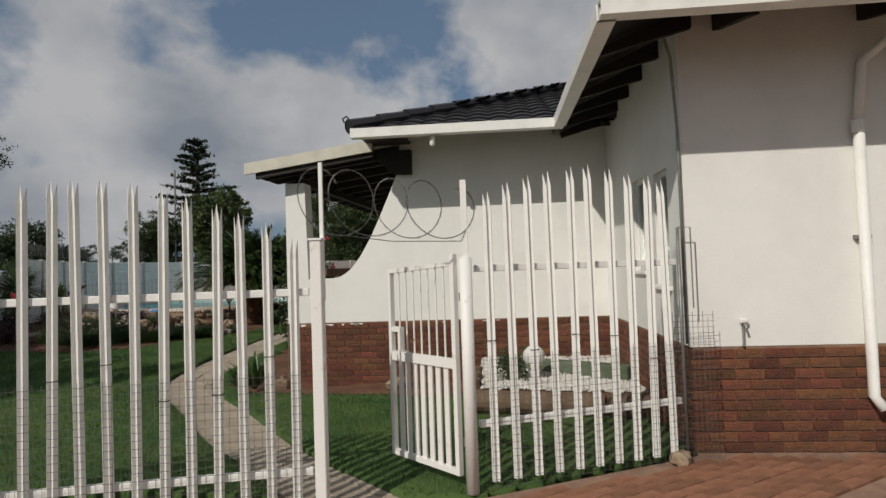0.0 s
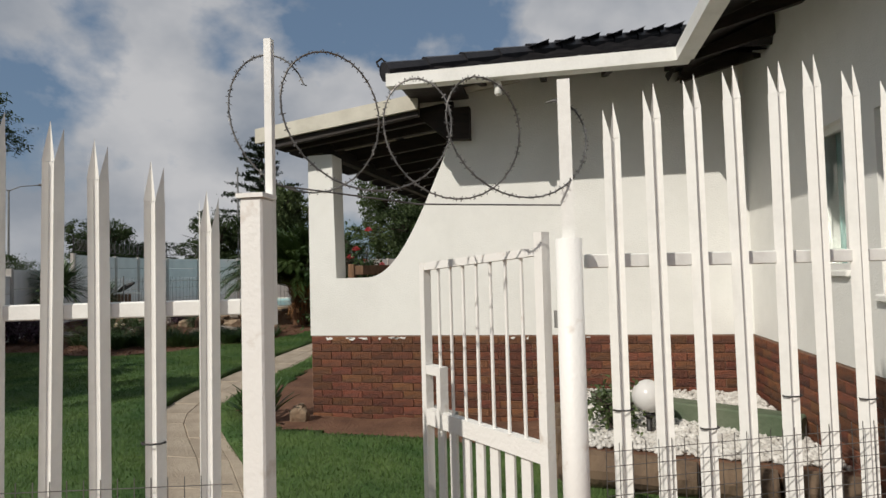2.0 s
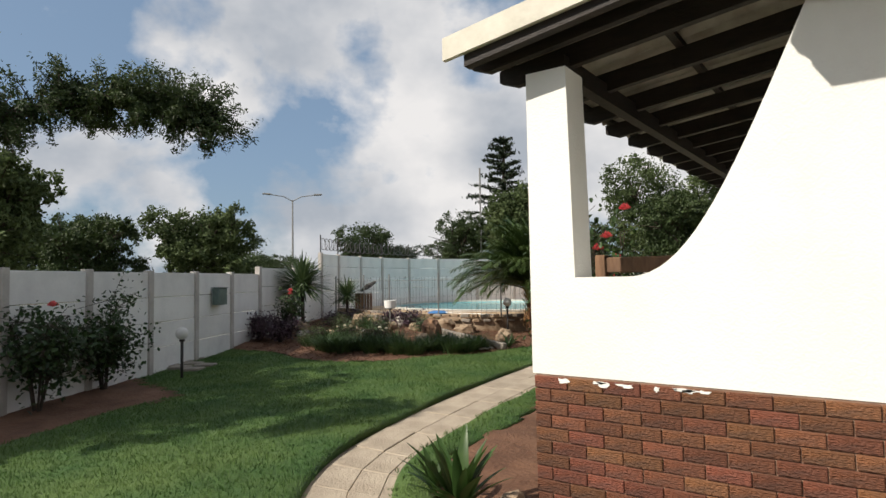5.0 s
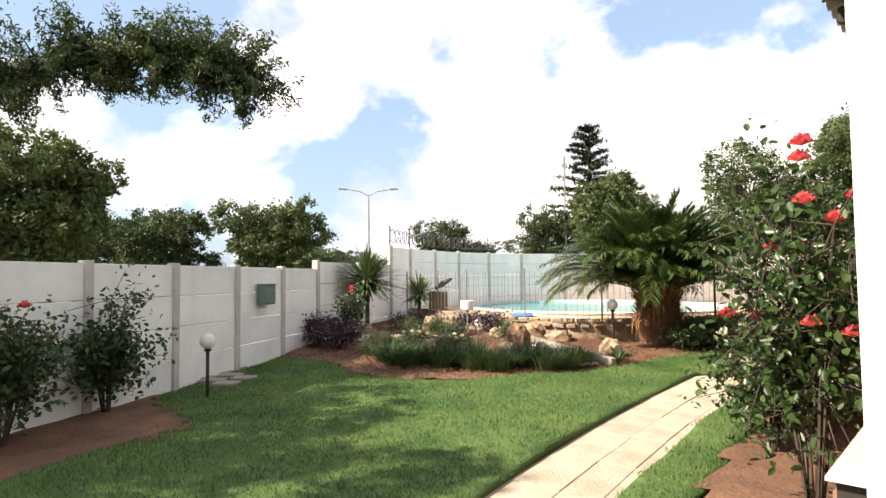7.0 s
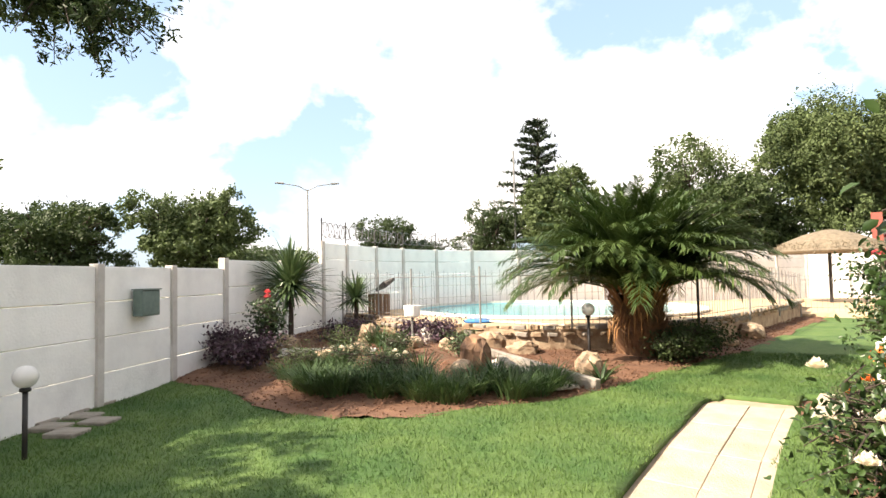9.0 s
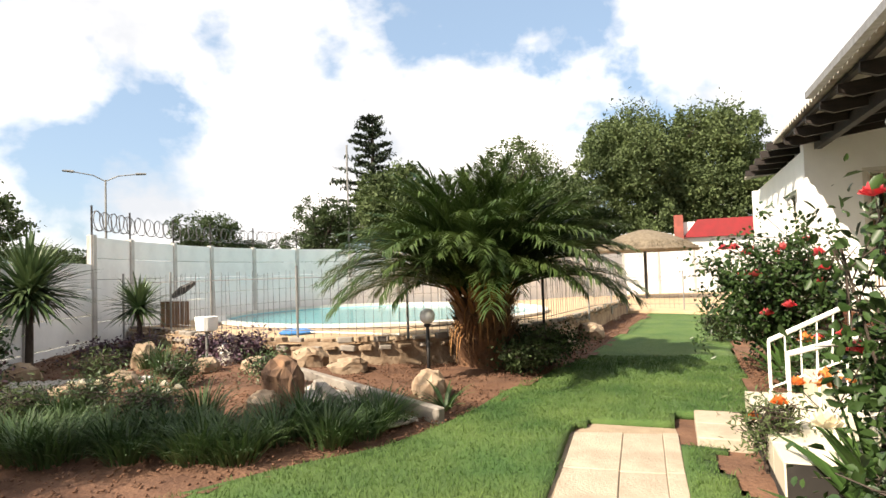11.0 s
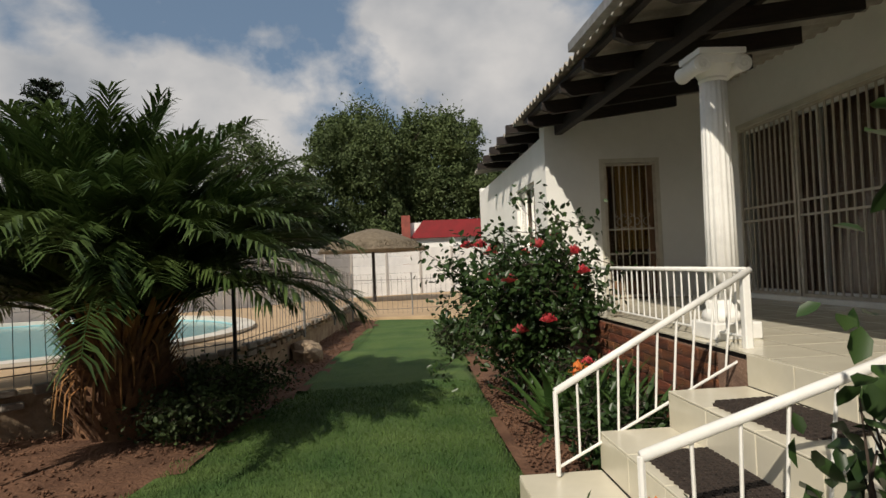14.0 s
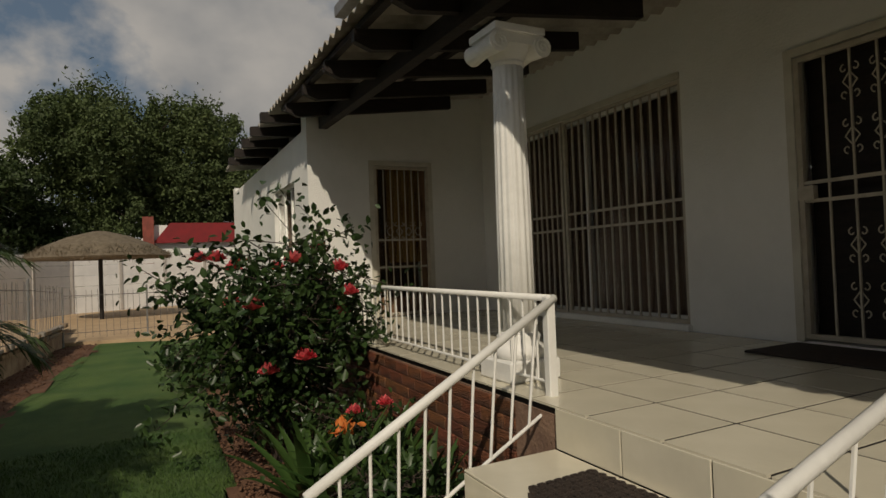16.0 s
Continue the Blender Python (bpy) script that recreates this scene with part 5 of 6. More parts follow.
ro, rc, ri = ring(PR + 0.32, PQ + 0.32), ring(PR + 0.16, PQ + 0.16), ring(PR, PQ)
n = len(ro)
g = Geo()
g.add([(x, y, DZ + 0.02) for x, y in ro] + [(x, y, DZ + 0.07) for x, y in ro] + [(x, y, DZ + 0.075) for x, y in ri] + [(x, y, DZ - 0.1) for x, y in ri],
      [(k * n + i, k * n + (i + 1) % n, (k + 1) * n + (i + 1) % n, (k + 1) * n + i) for k in range(3) for i in range(n)])
g.ob("coping", COPING, pool)
g = Geo()
g.add([(x, y, DZ - 0.0) for x, y in ri] + [(x, y, DZ - 1.0) for x, y in ring(PR - 0.25, PQ - 0.25)], [(i, (i + 1) % n, n + (i + 1) % n, n + i) for i in range(n)] + [tuple(range(n, 2 * n))])
g.ob("basin", POOLWALL, pool)
Geo().add([(x, y, DZ - 0.02) for x, y in ri], [tuple(range(n))]).ob("water", WATER, pool)

# Low retaining wall of rough stones under the fence.
kerb = thing("retaining_wall", pose(0, 0, 0), "low brown retaining wall of rough bricks under the pool fence", "wall", kind="structure")
kg = Geo()
E = DECK_EDGE
kg.add([(x, y, z) for z in (-0.1, DZ + 0.02) for x, y in E] + [(x + 0.12, y + 0.18, DZ + 0.02) for x, y in E],
       [(i, i + 1, len(E) + i + 1, len(E) + i) for i in range(len(E) - 1)] + [(len(E) + i, len(E) + i + 1, 2 * len(E) + i + 1, 2 * len(E) + i) for i in range(len(E) - 1)])
kg.ob("core", ROCK, kerb)
blk = [Geo().box(-0.12, 0.12, -0.06, 0.06, -0.05, 0.05).mesh("stone", m_, 0.015) for m_ in (ROCK, CONCRETE)]
for i in range(len(E) - 1):
    a, b = Vector((*E[i], 0)), Vector((*E[i + 1], 0))
    d = b - a
    m_ = max(1, round(d.length / 0.27))
    for k in range(m_):
        for lv in range(2):
            p = a.lerp(b, (k + 0.5 * (lv % 2) + 0.25) / m_)
            o = new("stone", random.choice(blk))
            o.parent, o.location = kerb, (p.x + (0.06 if lv == 1 else 0.0), p.y + (0.08 if lv == 1 else 0.0) - 0.02, (DZ - 0.07, DZ + 0.05)[lv])
            o.rotation_euler = (rnd(-0.08, 0.08), rnd(-0.08, 0.08), math.atan2(d.y, d.x) + rnd(-0.15, 0.15))
            o.scale = (rnd(0.7, 1.05), rnd(0.8, 1.1), rnd(0.5, 1.0))

rod = Geo().tube([(0, 0, 0.03), (0, 0, 1.12)], 0.0045, 5).mesh("rod", RODMETAL)
post_m = Geo().tube([(0, 0, -0.15), (0, 0, 1.2)], 0.022, 8).mesh("post", GREYMETAL)
post_b = Geo().tube([(0, 0, -0.15), (0, 0, 1.2)], 0.028, 8).mesh("post_dark", BLACK)


def pool_fence(pts, per, dark):
    """Panels of thin rods between posts, each panel a thing."""
    for i in range(len(pts) - 1):
        a, b = Vector(pts[i]), Vector(pts[i + 1])
        d = b - a
        o = thing("pool_fence_panel", Matrix.Translation(a) @ pose(0, 0, 0, 0, 0, math.degrees(math.atan2(d.y, d.x))), "thin rusty steel rod fence panel around the pool", "fence", "pool fence panels")
        L = math.hypot(d.x, d.y)
        p = new("post", post_b if i in dark else post_m)
        p.parent = o
        for z in (0.15, 1.0):
            Geo().tube([(0, 0, z), (L, 0, z + d.z)], 0.007, 5).ob("rail", RODMETAL, o)
        n_ = int(L / per)
        for k in range(1, n_):
            r = new("rod", rod)
            r.parent, r.location = o, (L * k / n_, 0, d.z * k / n_ + rnd(-0.03, 0.03))
            r.rotation_euler = (rnd(-0.03, 0.03), rnd(-0.03, 0.03), 0)


fl = [(-15.9, 18.6), (-14.6, 18.6), (-13.0, 18.0), (-10.86, 17.6), (-9.1, 18.05), (-7.36, 20.1), (-6.95, 23.0), (-6.75, 26.0), (-6.6, 29.2)]
pool_fence([(x, y, DZ + 0.02 - max(0, y - 24) * 0.05) for x, y in fl], 0.135, (5,))
pool_fence([(-6.6, 29.2, 0.15), (-4.9, 29.6, 0.12), (-3.3, 29.9, 0.12)], 0.14, ())

# ---- palm ----
rng = np.random.default_rng(11)
palm = thing("palm_tree", pose(-7.9, 18.2, 0.06), "short stout date palm with arching feathery fronds", "palm tree")
PB = 0.62
tk = Geo()
for cx, cy, r, h, lean in ((0, 0, 0.29, 1.2, 0.0), (-0.24, -0.08, 0.17, 1.05, -0.05), (0.23, 0.06, 0.18, 1.1, 0.06), (0.05, -0.22, 0.15, 1.0, 0.02)):
    tk.tube([(cx * 0.75, cy, -0.15), (cx * 0.9, cy, 0.2), (cx + lean * 0.5, cy, h * 0.6), (cx + lean * 1.3, cy * 1.2, h)], [r * 1.25, r * 1.0, r * 0.92, r * 0.6], 12)
tk.ob("trunk", PALMTRUNK, palm)


def stubs(count, z0, z1, r0, r1, seed):
    """Old leaf bases standing out from the trunk."""
    g = np.random.default_rng(seed)
    out = []
    for _ in range(count):
        th, b = g.uniform(0, 6.283), g.random()
        z, r = z0 + (z1 - z0) * b, (r0 + (r1 - r0) * b) * g.uniform(0.85, 1.1)
        d = np.array([math.cos(th), math.sin(th), 0])
        p0 = d * r + [0, 0, z]
        ln = g.uniform(0.10, 0.26)
        out.append([p0, p0 + d * ln * 0.4 + [0, 0, ln * 0.6], p0 + d * ln * 0.8 + [0, 0, ln * (0.9 + 0.4 * g.random())]])
    return ribbon(np.array(out), [0.03, 0.022, 0.004])


v, f = stubs(620, 0.0, 0.85, 0.38, 0.38, 3)
quick("leaf_base", v, f, PALMTRUNK, palm, "brown fibrous old leaf bases")
v, f = stubs(220, 0.80, 1.12, 0.40, 0.46, 4)
quick("leaf_base", v, f, DRYFROND, palm, "orange-brown dry leaf bases")
dead = []
for i in range(60):
    th = rng.uniform(0, 6.283)
    d = np.array([math.cos(th), math.sin(th), 0])
    p0 = d * 0.42 + [0, 0, rng.uniform(0.5, 1.1)]
    ln = rng.uniform(0.25, 0.55)
    dead.append([p0, p0 + d * 0.12 + [0, 0, -ln * 0.3], p0 + d * 0.16 + [0, 0, -ln]])
v, f = ribbon(np.array(dead), [0.012, 0.012, 0.002])
quick("dead_leaf", v, f, DRYFROND, palm, "hanging dry brown leaf strips")
fr_v, fr_f, st = [], [], Geo()
off = 0
FRONDS = 225
for i in range(FRONDS):
    th = i * 2.39996 + rng.normal(0, 0.15)
    lift = 1.52 - 1.08 * (i / FRONDS) ** 0.85 + rng.normal(0, 0.09)
    L = (2.0 + 0.35 * math.cos(lift)) * rng.uniform(0.8, 1.1)
    d = np.array([math.cos(th), math.sin(th), 0])
    s = np.linspace(0, 1, 13)
    curve = 0.5 + 0.92 * math.cos(lift) * rng.uniform(0.75, 1.25)
    ang = lift - curve * s ** 1.7
    step = L / 12
    xr = np.concatenate([[0], np.cumsum(np.cos(ang[:-1]) * step)])
    zr = np.concatenate([[0], np.cumsum(np.sin(ang[:-1]) * step)])
    mid = d[None] * (xr[:, None] + 0.14) + np.array([0, 0, 1.0])[None] * (zr[:, None] + 1.05)
    st.tube([tuple(p) for p in mid], list(np.linspace(0.018, 0.003, 13)), 4, cap=False)
    side = np.array([-d[1], d[0], 0])
    blades_p = []
    for k in range(112):
        u = 0.2 + 0.8 * (k // 2) / 55
        q = u * 12
        a_ = min(int(q), 11)
        p0 = mid[a_] + (mid[a_ + 1] - mid[a_]) * (q - a_)
        t = mid[a_ + 1] - mid[a_]
        t /= np.linalg.norm(t)
        sg = 1 if k % 2 else -1
        ln = 0.46 * (math.sin(math.pi * min(1, 0.2 + u * 0.72)) ** 0.6) * rng.uniform(0.8, 1.12)
        w = side * sg * 0.62 + t * 0.85 + np.array([0, 0, 0.18]) + rng.normal(0, 0.1, 3)
        w /= np.linalg.norm(w)
        blades_p.append([p0, p0 + w * ln * 0.5, p0 + w * ln + [0, 0, -0.09 * rng.random() - 0.03]])
    v, f = ribbon(np.array(blades_p), [0.008, 0.0125, 0.001])
    fr_v.append(v)
    fr_f.append(f + off)
    off += len(v)
quick("foliage", np.concatenate(fr_v), np.concatenate(fr_f), FROND, palm)
tagged(st.ob("midrib", FROND, palm, fix=False), "pale green arching midribs")


# ---- trees ----
def tree(name, x, y, z0, height, lobes, count, size, mat, label, seed, trunk_r=0.22, long=2.0, fork=0.45):
    """lobes: (dx, dy, z, rx, ry, rz) of the crown's uneven clumps."""
    rng = np.random.default_rng(seed)
    o = thing(name, pose(x, y, z0), label, "tree")
    g = Geo()
    hub = Vector((rng.normal(0, 0.1), rng.normal(0, 0.1), height * fork))
    g.tube([(0, 0, -0.4), (0.03, 0.02, hub.z * 0.5), hub], [trunk_r * 1.25, trunk_r, trunk_r * 0.8], 9)
    cents, tot = [], sum(l[3] * l[4] * l[5] for l in lobes)
    for dx_, dy_, z_, rx, ry, rz in lobes:
        c = Vector((dx_, dy_, z_))
        mid = hub.lerp(c, 0.5) + Vector(rng.normal(0, 0.15 * rx, 3))
        g.tube([hub, mid, c], [trunk_r * 0.55, trunk_r * 0.35, trunk_r * 0.12], 6)
        for _ in range(4):
            e = c + Vector(rng.normal(0, 0.5, 3) * np.array([rx, ry, rz]))
            g.tube([mid, mid.lerp(e, 0.6), e], [trunk_r * 0.22, trunk_r * 0.12, trunk_r * 0.03], 5)
        k = int(count * rx * ry * rz / tot)
        clumps = max(14, int(k / 45))
        cd = rng.normal(size=(clumps, 3))
        cd /= np.linalg.norm(cd, axis=1, keepdims=True)
        cc = cd * rng.uniform(0.45, 1.08, (clumps, 1)) ** 0.6 * np.array([rx, ry, rz]) + np.array(c)
        w = rng.integers(0, clumps, k)
        cents.append(cc[w] + rng.normal(0, 0.12, (k, 3)) * np.array([rx, ry, rz]))
    g.ob("trunk", BARK, o)
    v, f = leaves(np.concatenate(cents), size, rng, 0.5, long)
    quick("crown", v, f, mat, o)
    return o


def lobes(w, h, base, n, seed):
    r = np.random.default_rng(seed)
    out = [(0, 0, base + h * 0.5, w * 0.29, w * 0.29, h * 0.38)]
    for i in range(n):
        a = i * 2.4 + r.normal(0, 0.3)
        q = w * 0.33 * r.uniform(0.6, 1.15)
        out.append((q * math.cos(a), q * math.sin(a), base + h * r.uniform(0.22, 0.82), w * r.uniform(0.12, 0.23), w * r.uniform(0.12, 0.23), h * r.uniform(0.10, 0.19)))
    return out


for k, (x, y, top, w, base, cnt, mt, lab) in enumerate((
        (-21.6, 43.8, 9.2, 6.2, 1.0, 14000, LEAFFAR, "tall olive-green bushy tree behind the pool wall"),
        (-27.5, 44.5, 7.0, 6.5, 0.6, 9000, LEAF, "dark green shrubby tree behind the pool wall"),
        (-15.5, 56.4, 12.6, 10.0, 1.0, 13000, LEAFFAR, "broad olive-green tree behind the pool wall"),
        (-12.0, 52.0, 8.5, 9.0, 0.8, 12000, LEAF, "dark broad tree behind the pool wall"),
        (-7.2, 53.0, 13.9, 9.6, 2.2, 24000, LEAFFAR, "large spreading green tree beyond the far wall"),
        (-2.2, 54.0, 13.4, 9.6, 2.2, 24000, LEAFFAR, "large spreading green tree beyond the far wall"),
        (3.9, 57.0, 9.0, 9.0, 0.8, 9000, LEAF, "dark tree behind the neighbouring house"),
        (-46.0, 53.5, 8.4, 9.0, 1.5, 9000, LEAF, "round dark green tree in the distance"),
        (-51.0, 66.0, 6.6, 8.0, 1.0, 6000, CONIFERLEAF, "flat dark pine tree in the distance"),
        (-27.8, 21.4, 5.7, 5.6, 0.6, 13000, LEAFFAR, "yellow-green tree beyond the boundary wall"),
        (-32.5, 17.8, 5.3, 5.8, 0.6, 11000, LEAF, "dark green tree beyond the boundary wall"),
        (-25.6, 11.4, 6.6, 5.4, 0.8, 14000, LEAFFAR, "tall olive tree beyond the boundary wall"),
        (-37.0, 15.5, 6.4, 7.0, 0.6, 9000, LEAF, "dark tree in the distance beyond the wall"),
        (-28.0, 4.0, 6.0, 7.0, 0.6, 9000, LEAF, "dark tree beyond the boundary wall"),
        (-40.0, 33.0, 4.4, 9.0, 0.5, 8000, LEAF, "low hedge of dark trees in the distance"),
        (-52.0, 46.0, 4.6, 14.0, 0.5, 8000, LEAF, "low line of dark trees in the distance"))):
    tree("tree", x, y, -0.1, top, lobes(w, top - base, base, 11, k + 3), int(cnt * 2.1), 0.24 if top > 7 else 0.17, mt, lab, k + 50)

tree("tree", -12.6, 2.6, -0.1, 7.6, lobes(6.5, 4.6, 2.8, 11, 77), 9000, 0.2, LEAF, "tall shade tree beyond the boundary wall", 97)
# The near tree whose branch hangs over the lawn.
rng = np.random.default_rng(8)
near_tree = thing("tree", pose(-14.2, 5.6, -0.1), "tall dark tree leaning a long branch over the lawn", "tree")
tg = Geo()
tg.tube([(0, 0, -0.4), (0.1, 0.1, 2.0), (0.3, 0.4, 3.6), (0.2, 0.3, 5.6)], [0.34, 0.27, 0.2, 0.08], 10)
limb = [(0.25, 0.35, 3.2), (0.9, 1.5, 4.15), (1.7, 2.9, 4.75), (2.3, 3.85, 4.95), (2.85, 4.5, 4.8), (3.25, 4.9, 4.5)]
tg.tube(limb, [0.16, 0.12, 0.09, 0.065, 0.04, 0.012], 8)
tips = []
for i in range(300):
    t = rng.uniform(0.16, 1.0) * (len(limb) - 1)
    a = min(int(t), len(limb) - 2)
    p = Vector(limb[a]).lerp(Vector(limb[a + 1]), t - a)
    out = Vector(np.clip(rng.normal(0, 0.40, 3), -0.6, 0.6)) + Vector((0.18, 0.12, 0.05))
    e = p + out
    m_ = p.lerp(e, 0.5) + Vector((0, 0, 0.06))
    tg.tube([p, m_, e + Vector((0, 0, -0.12))], [0.016, 0.010, 0.003], 4, cap=False)
    for s in np.linspace(0.25, 1.0, 7):
        tips.append(np.array(p.lerp(e, s)) + rng.normal(0, 0.05, 3))
tg.ob("trunk", BARK, near_tree)
tips = np.array(tips)
c = tips[rng.integers(0, len(tips), 42000)] + rng.normal(0, 0.05, (42000, 3))
top_c = rng.normal(0, 1, (9000, 3)) * np.array([0.8, 0.8, 0.5]) + np.array([-0.2, 0.2, 5.5])
v, f = leaves(np.concatenate([c, top_c]), 0.075, rng, 0.2, 2.8)
quick("crown", v, f, LEAF, near_tree)

# The cedar with flat tiers.
cedar = thing("cedar_tree", pose(-29.1, 54.6, -0.1), "tall dark cedar with flat ragged tiers", "tree")
cg = Geo().tube([(0, 0, 0), (0, 0, 8), (0.1, 0, 15.6)], [0.45, 0.3, 0.05], 8)
cen = []
for tier in range(15):
    z = 3.6 + 11.6 * (tier / 14) ** 0.92
    reach = 4.7 * (1 - tier / 14.6) ** 0.6 + 0.25
    for b in range(5):
        a = tier * 1.9 + b * 1.257 + rng.normal(0, 0.25)
        r = reach * rng.uniform(0.5, 1.1)
        zz = z + rng.normal(0, 0.16)
        e = Vector((r * math.cos(a), r * math.sin(a), zz + 0.12))
        cg.tube([(0, 0, zz - 0.25), e], [0.08, 0.02], 5)
        for k in range(int(40 + 45 * r)):
            t = rng.uniform(0.15, 1.05)
            sp = 0.10 + 0.30 * t * r / 4.0
            cen.append([e.x * t + rng.normal(0, sp), e.y * t + rng.normal(0, sp), zz - 0.25 + 0.37 * t + rng.normal(0, 0.07)])
cg.ob("trunk", BARK, cedar)
v, f = leaves(cen, 0.36, rng, 4.0, 2.5)
quick("crown", v, f, CONIFERLEAF, cedar)


# ---- roses and shrubs ----
def shrub(name, x, y, z, w, h, count, size, mat, label, seed, blooms=(), petal=ROSE, bloom_r=0.05, stems=9, long=1.6, hollow=0.0, spread=0.17):
    rng = np.random.default_rng(seed)
    o = thing(name, pose(x, y, z), label, "shrub")
    g = Geo()
    ends = []
    for i in range(stems):
        a = i * 2.4 + rng.normal(0, 0.3)
        r = w * 0.5 * rng.uniform(0.3, 0.95)
        e = Vector((r * math.cos(a), r * math.sin(a), h * rng.uniform(0.62, 1.0)))
        m_ = Vector((e.x * 0.35, e.y * 0.35, e.z * 0.45))
        g.tube([(0.03 * math.cos(a), 0.03 * math.sin(a), -0.05), m_, e], [0.014, 0.010, 0.005], 5)
        for t in np.linspace(0.3, 1.0, 9):
            q = m_.lerp(e, (t - 0.3) / 0.7)
            ends.append(np.array(q))
            for _ in range(3):
                s = np.array(q) + rng.normal(0, 1, 3) * np.array([w * spread, w * spread, h * 0.10])
                s[2] = max(s[2], h * (0.06 + hollow))
                g.tube([tuple(q), tuple(s)], [0.005, 0.003], 4, cap=False)
                ends.append(s)
    g.ob("stem", BARK, o)
    ends = np.array(ends)
    c = ends[rng.integers(0, len(ends), count)] + rng.normal(0, 0.055 + size * 0.4, (count, 3))
    c[:, 2] = np.maximum(c[:, 2], 0.03)
    v, f = leaves(c, size, rng, 1.2, long)
    quick("foliage", v, f, mat, o)
    for bx_, by_, bz_ in blooms:
        k = 0
        bc, bf = [], []
        for layer, (n_, r_) in enumerate(((8, 1.0), (7, 0.72), (5, 0.42))):
            for i in range(n_):
                a = i * 6.283 / n_ + layer * 0.5
                d = np.array([math.cos(a), math.sin(a), 0])
                s = np.array([-d[1], d[0], 0])
                cc = np.array([bx_, by_, bz_])
                base_ = cc + d * 0.006
                mid_ = cc + d * bloom_r * r_ + [0, 0, bloom_r * (0.35 + 0.25 * layer)]
                tip_ = cc + d * bloom_r * r_ * 1.05 + [0, 0, bloom_r * (0.7 + 0.35 * layer)]
                wd_ = bloom_r * 0.55 * r_ + 0.008
                bc += [base_, mid_ + s * wd_, tip_, mid_ - s * wd_]
                bf += [(k, k + 1, k + 2), (k, k + 2, k + 3)]
                k += 4
        quick("bloom", np.array(bc), bf, petal, o)
    return o


def scatter(n, w, h, lo, seed):
    r = np.random.default_rng(seed)
    out = []
    for i in range(n):
        a, q = r.uniform(0, 6.28), w * 0.5 * r.uniform(0.5, 1.0)
        out.append((q * math.cos(a), q * math.sin(a), h * r.uniform(lo, 1.02)))
    return out


shrub("rose_bush", -3.9, 18.5, 0, 1.55, 1.95, 9000, 0.075, ROSELEAF, "large dark-leaved rose bush with pink-red blooms by the verandah", 1, scatter(16, 1.6, 1.95, 0.42, 3), bloom_r=0.072, stems=14)
shrub("rose_bush", -4.06, 13.12, 0, 0.85, 1.82, 1700, 0.075, ROSELEAF, "tall rose bush with red blooms beside the steps", 2, [(-0.15, -0.1, 1.80), (-0.1, -0.28, 1.5), (0.12, 0.2, 1.72), (-0.2, 0.1, 1.0), (0.05, -0.2, 0.7)], bloom_r=0.055, stems=9, hollow=0.15, spread=0.14)
shrub("rose_bush", -3.66, 10.35, 0, 0.95, 2.2, 3000, 0.07, ROSELEAF, "tall rose bush with scattered red blooms along the verandah", 46, scatter(12, 0.95, 2.2, 0.5, 9), bloom_r=0.055, stems=12, hollow=0.1)
shrub("rose_bush", -3.9, 13.78, 0, 0.4, 1.05, 420, 0.085, ROSELEAF, "young rose shoots with broad leaves beside the steps", 44, stems=5, hollow=0.3, spread=0.2)
shrub("rose_bush", -4.22, 11.75, 0, 0.95, 0.95, 2600, 0.06, ROSELEAF, "low rose bush with cream and white blooms by the path", 3, scatter(12, 1.0, 0.95, 0.45, 5), PALEROSE, 0.05, 12)
shrub("rose_bush", -10.75, 8.55, -0.12, 1.15, 1.42, 2300, 0.075, ROSELEAF, "dark rose bush growing against the boundary wall", 4, [(-0.2, -0.2, 1.3)], bloom_r=0.06, stems=9, hollow=0.12)
shrub("rose_bush", -9.95, 7.35, -0.12, 1.2, 1.40, 2300, 0.075, ROSELEAF, "dark rose bush growing against the boundary wall", 5, [(-0.1, 0.2, 1.35)], bloom_r=0.06, stems=9, hollow=0.12)
shrub("rose_bush", -13.1, 14.2, 0.1, 0.7, 1.15, 900, 0.07, ROSELEAF, "small rose bush with coral blooms in the rockery", 6, [(0, 0, 1.16), (0.1, -0.08, 1.08)], bloom_r=0.06, stems=6)
for k, (x, y, w, h) in enumerate(((-12.7, 13.55, 1.0, 0.5), (-13.5, 13.6, 0.9, 0.55), (-13.6, 16.4, 1.2, 0.55), (-12.0, 16.9, 0.7, 0.5), (-11.4, 16.9, 0.8, 0.55))):
    shrub("shrub", x, y, 0.08, w, h, 1500, 0.06, PURPLE, "low purple-leaved shrub in the rockery", 20 + k, stems=9)
for k, (x, y, w, h) in enumerate(((-11.6, 13.7, 0.8, 0.36), (-10.9, 14.0, 0.6, 0.42), (-10.0, 13.9, 0.7, 0.34), (-12.3, 15.2, 0.6, 0.38), (-9.9, 15.6, 0.5, 0.4), (-11.0, 15.3, 0.55, 0.3))):
    shrub("shrub", x, y, bed_height(x, y), w, h, 1100, 0.045, (LEAFFAR, SPIKE, ROSELEAF)[k % 3], "low leafy green shrub among the rockery stones", 70 + k, scatter(3, w, h, 0.7, k) if k in (1, 2) else (), PALEROSE, 0.04, 9, long=2.6)
shrub("shrub", -7.15, 18.75, 0, 1.15, 0.55, 5000, 0.05, LEAF, "dense dark green shrub beside the palm", 31, stems=14)
shrub("shrub", -7.25, 17.95, 0, 0.8, 0.45, 2500, 0.05, LEAF, "dense dark green shrub beside the palm", 32, stems=10)
shrub("shrub", -3.75, 16.35, 0, 0.75, 0.5, 1800, 0.055, ROSELEAF, "leafy green shrub beside the steps", 33, stems=9)
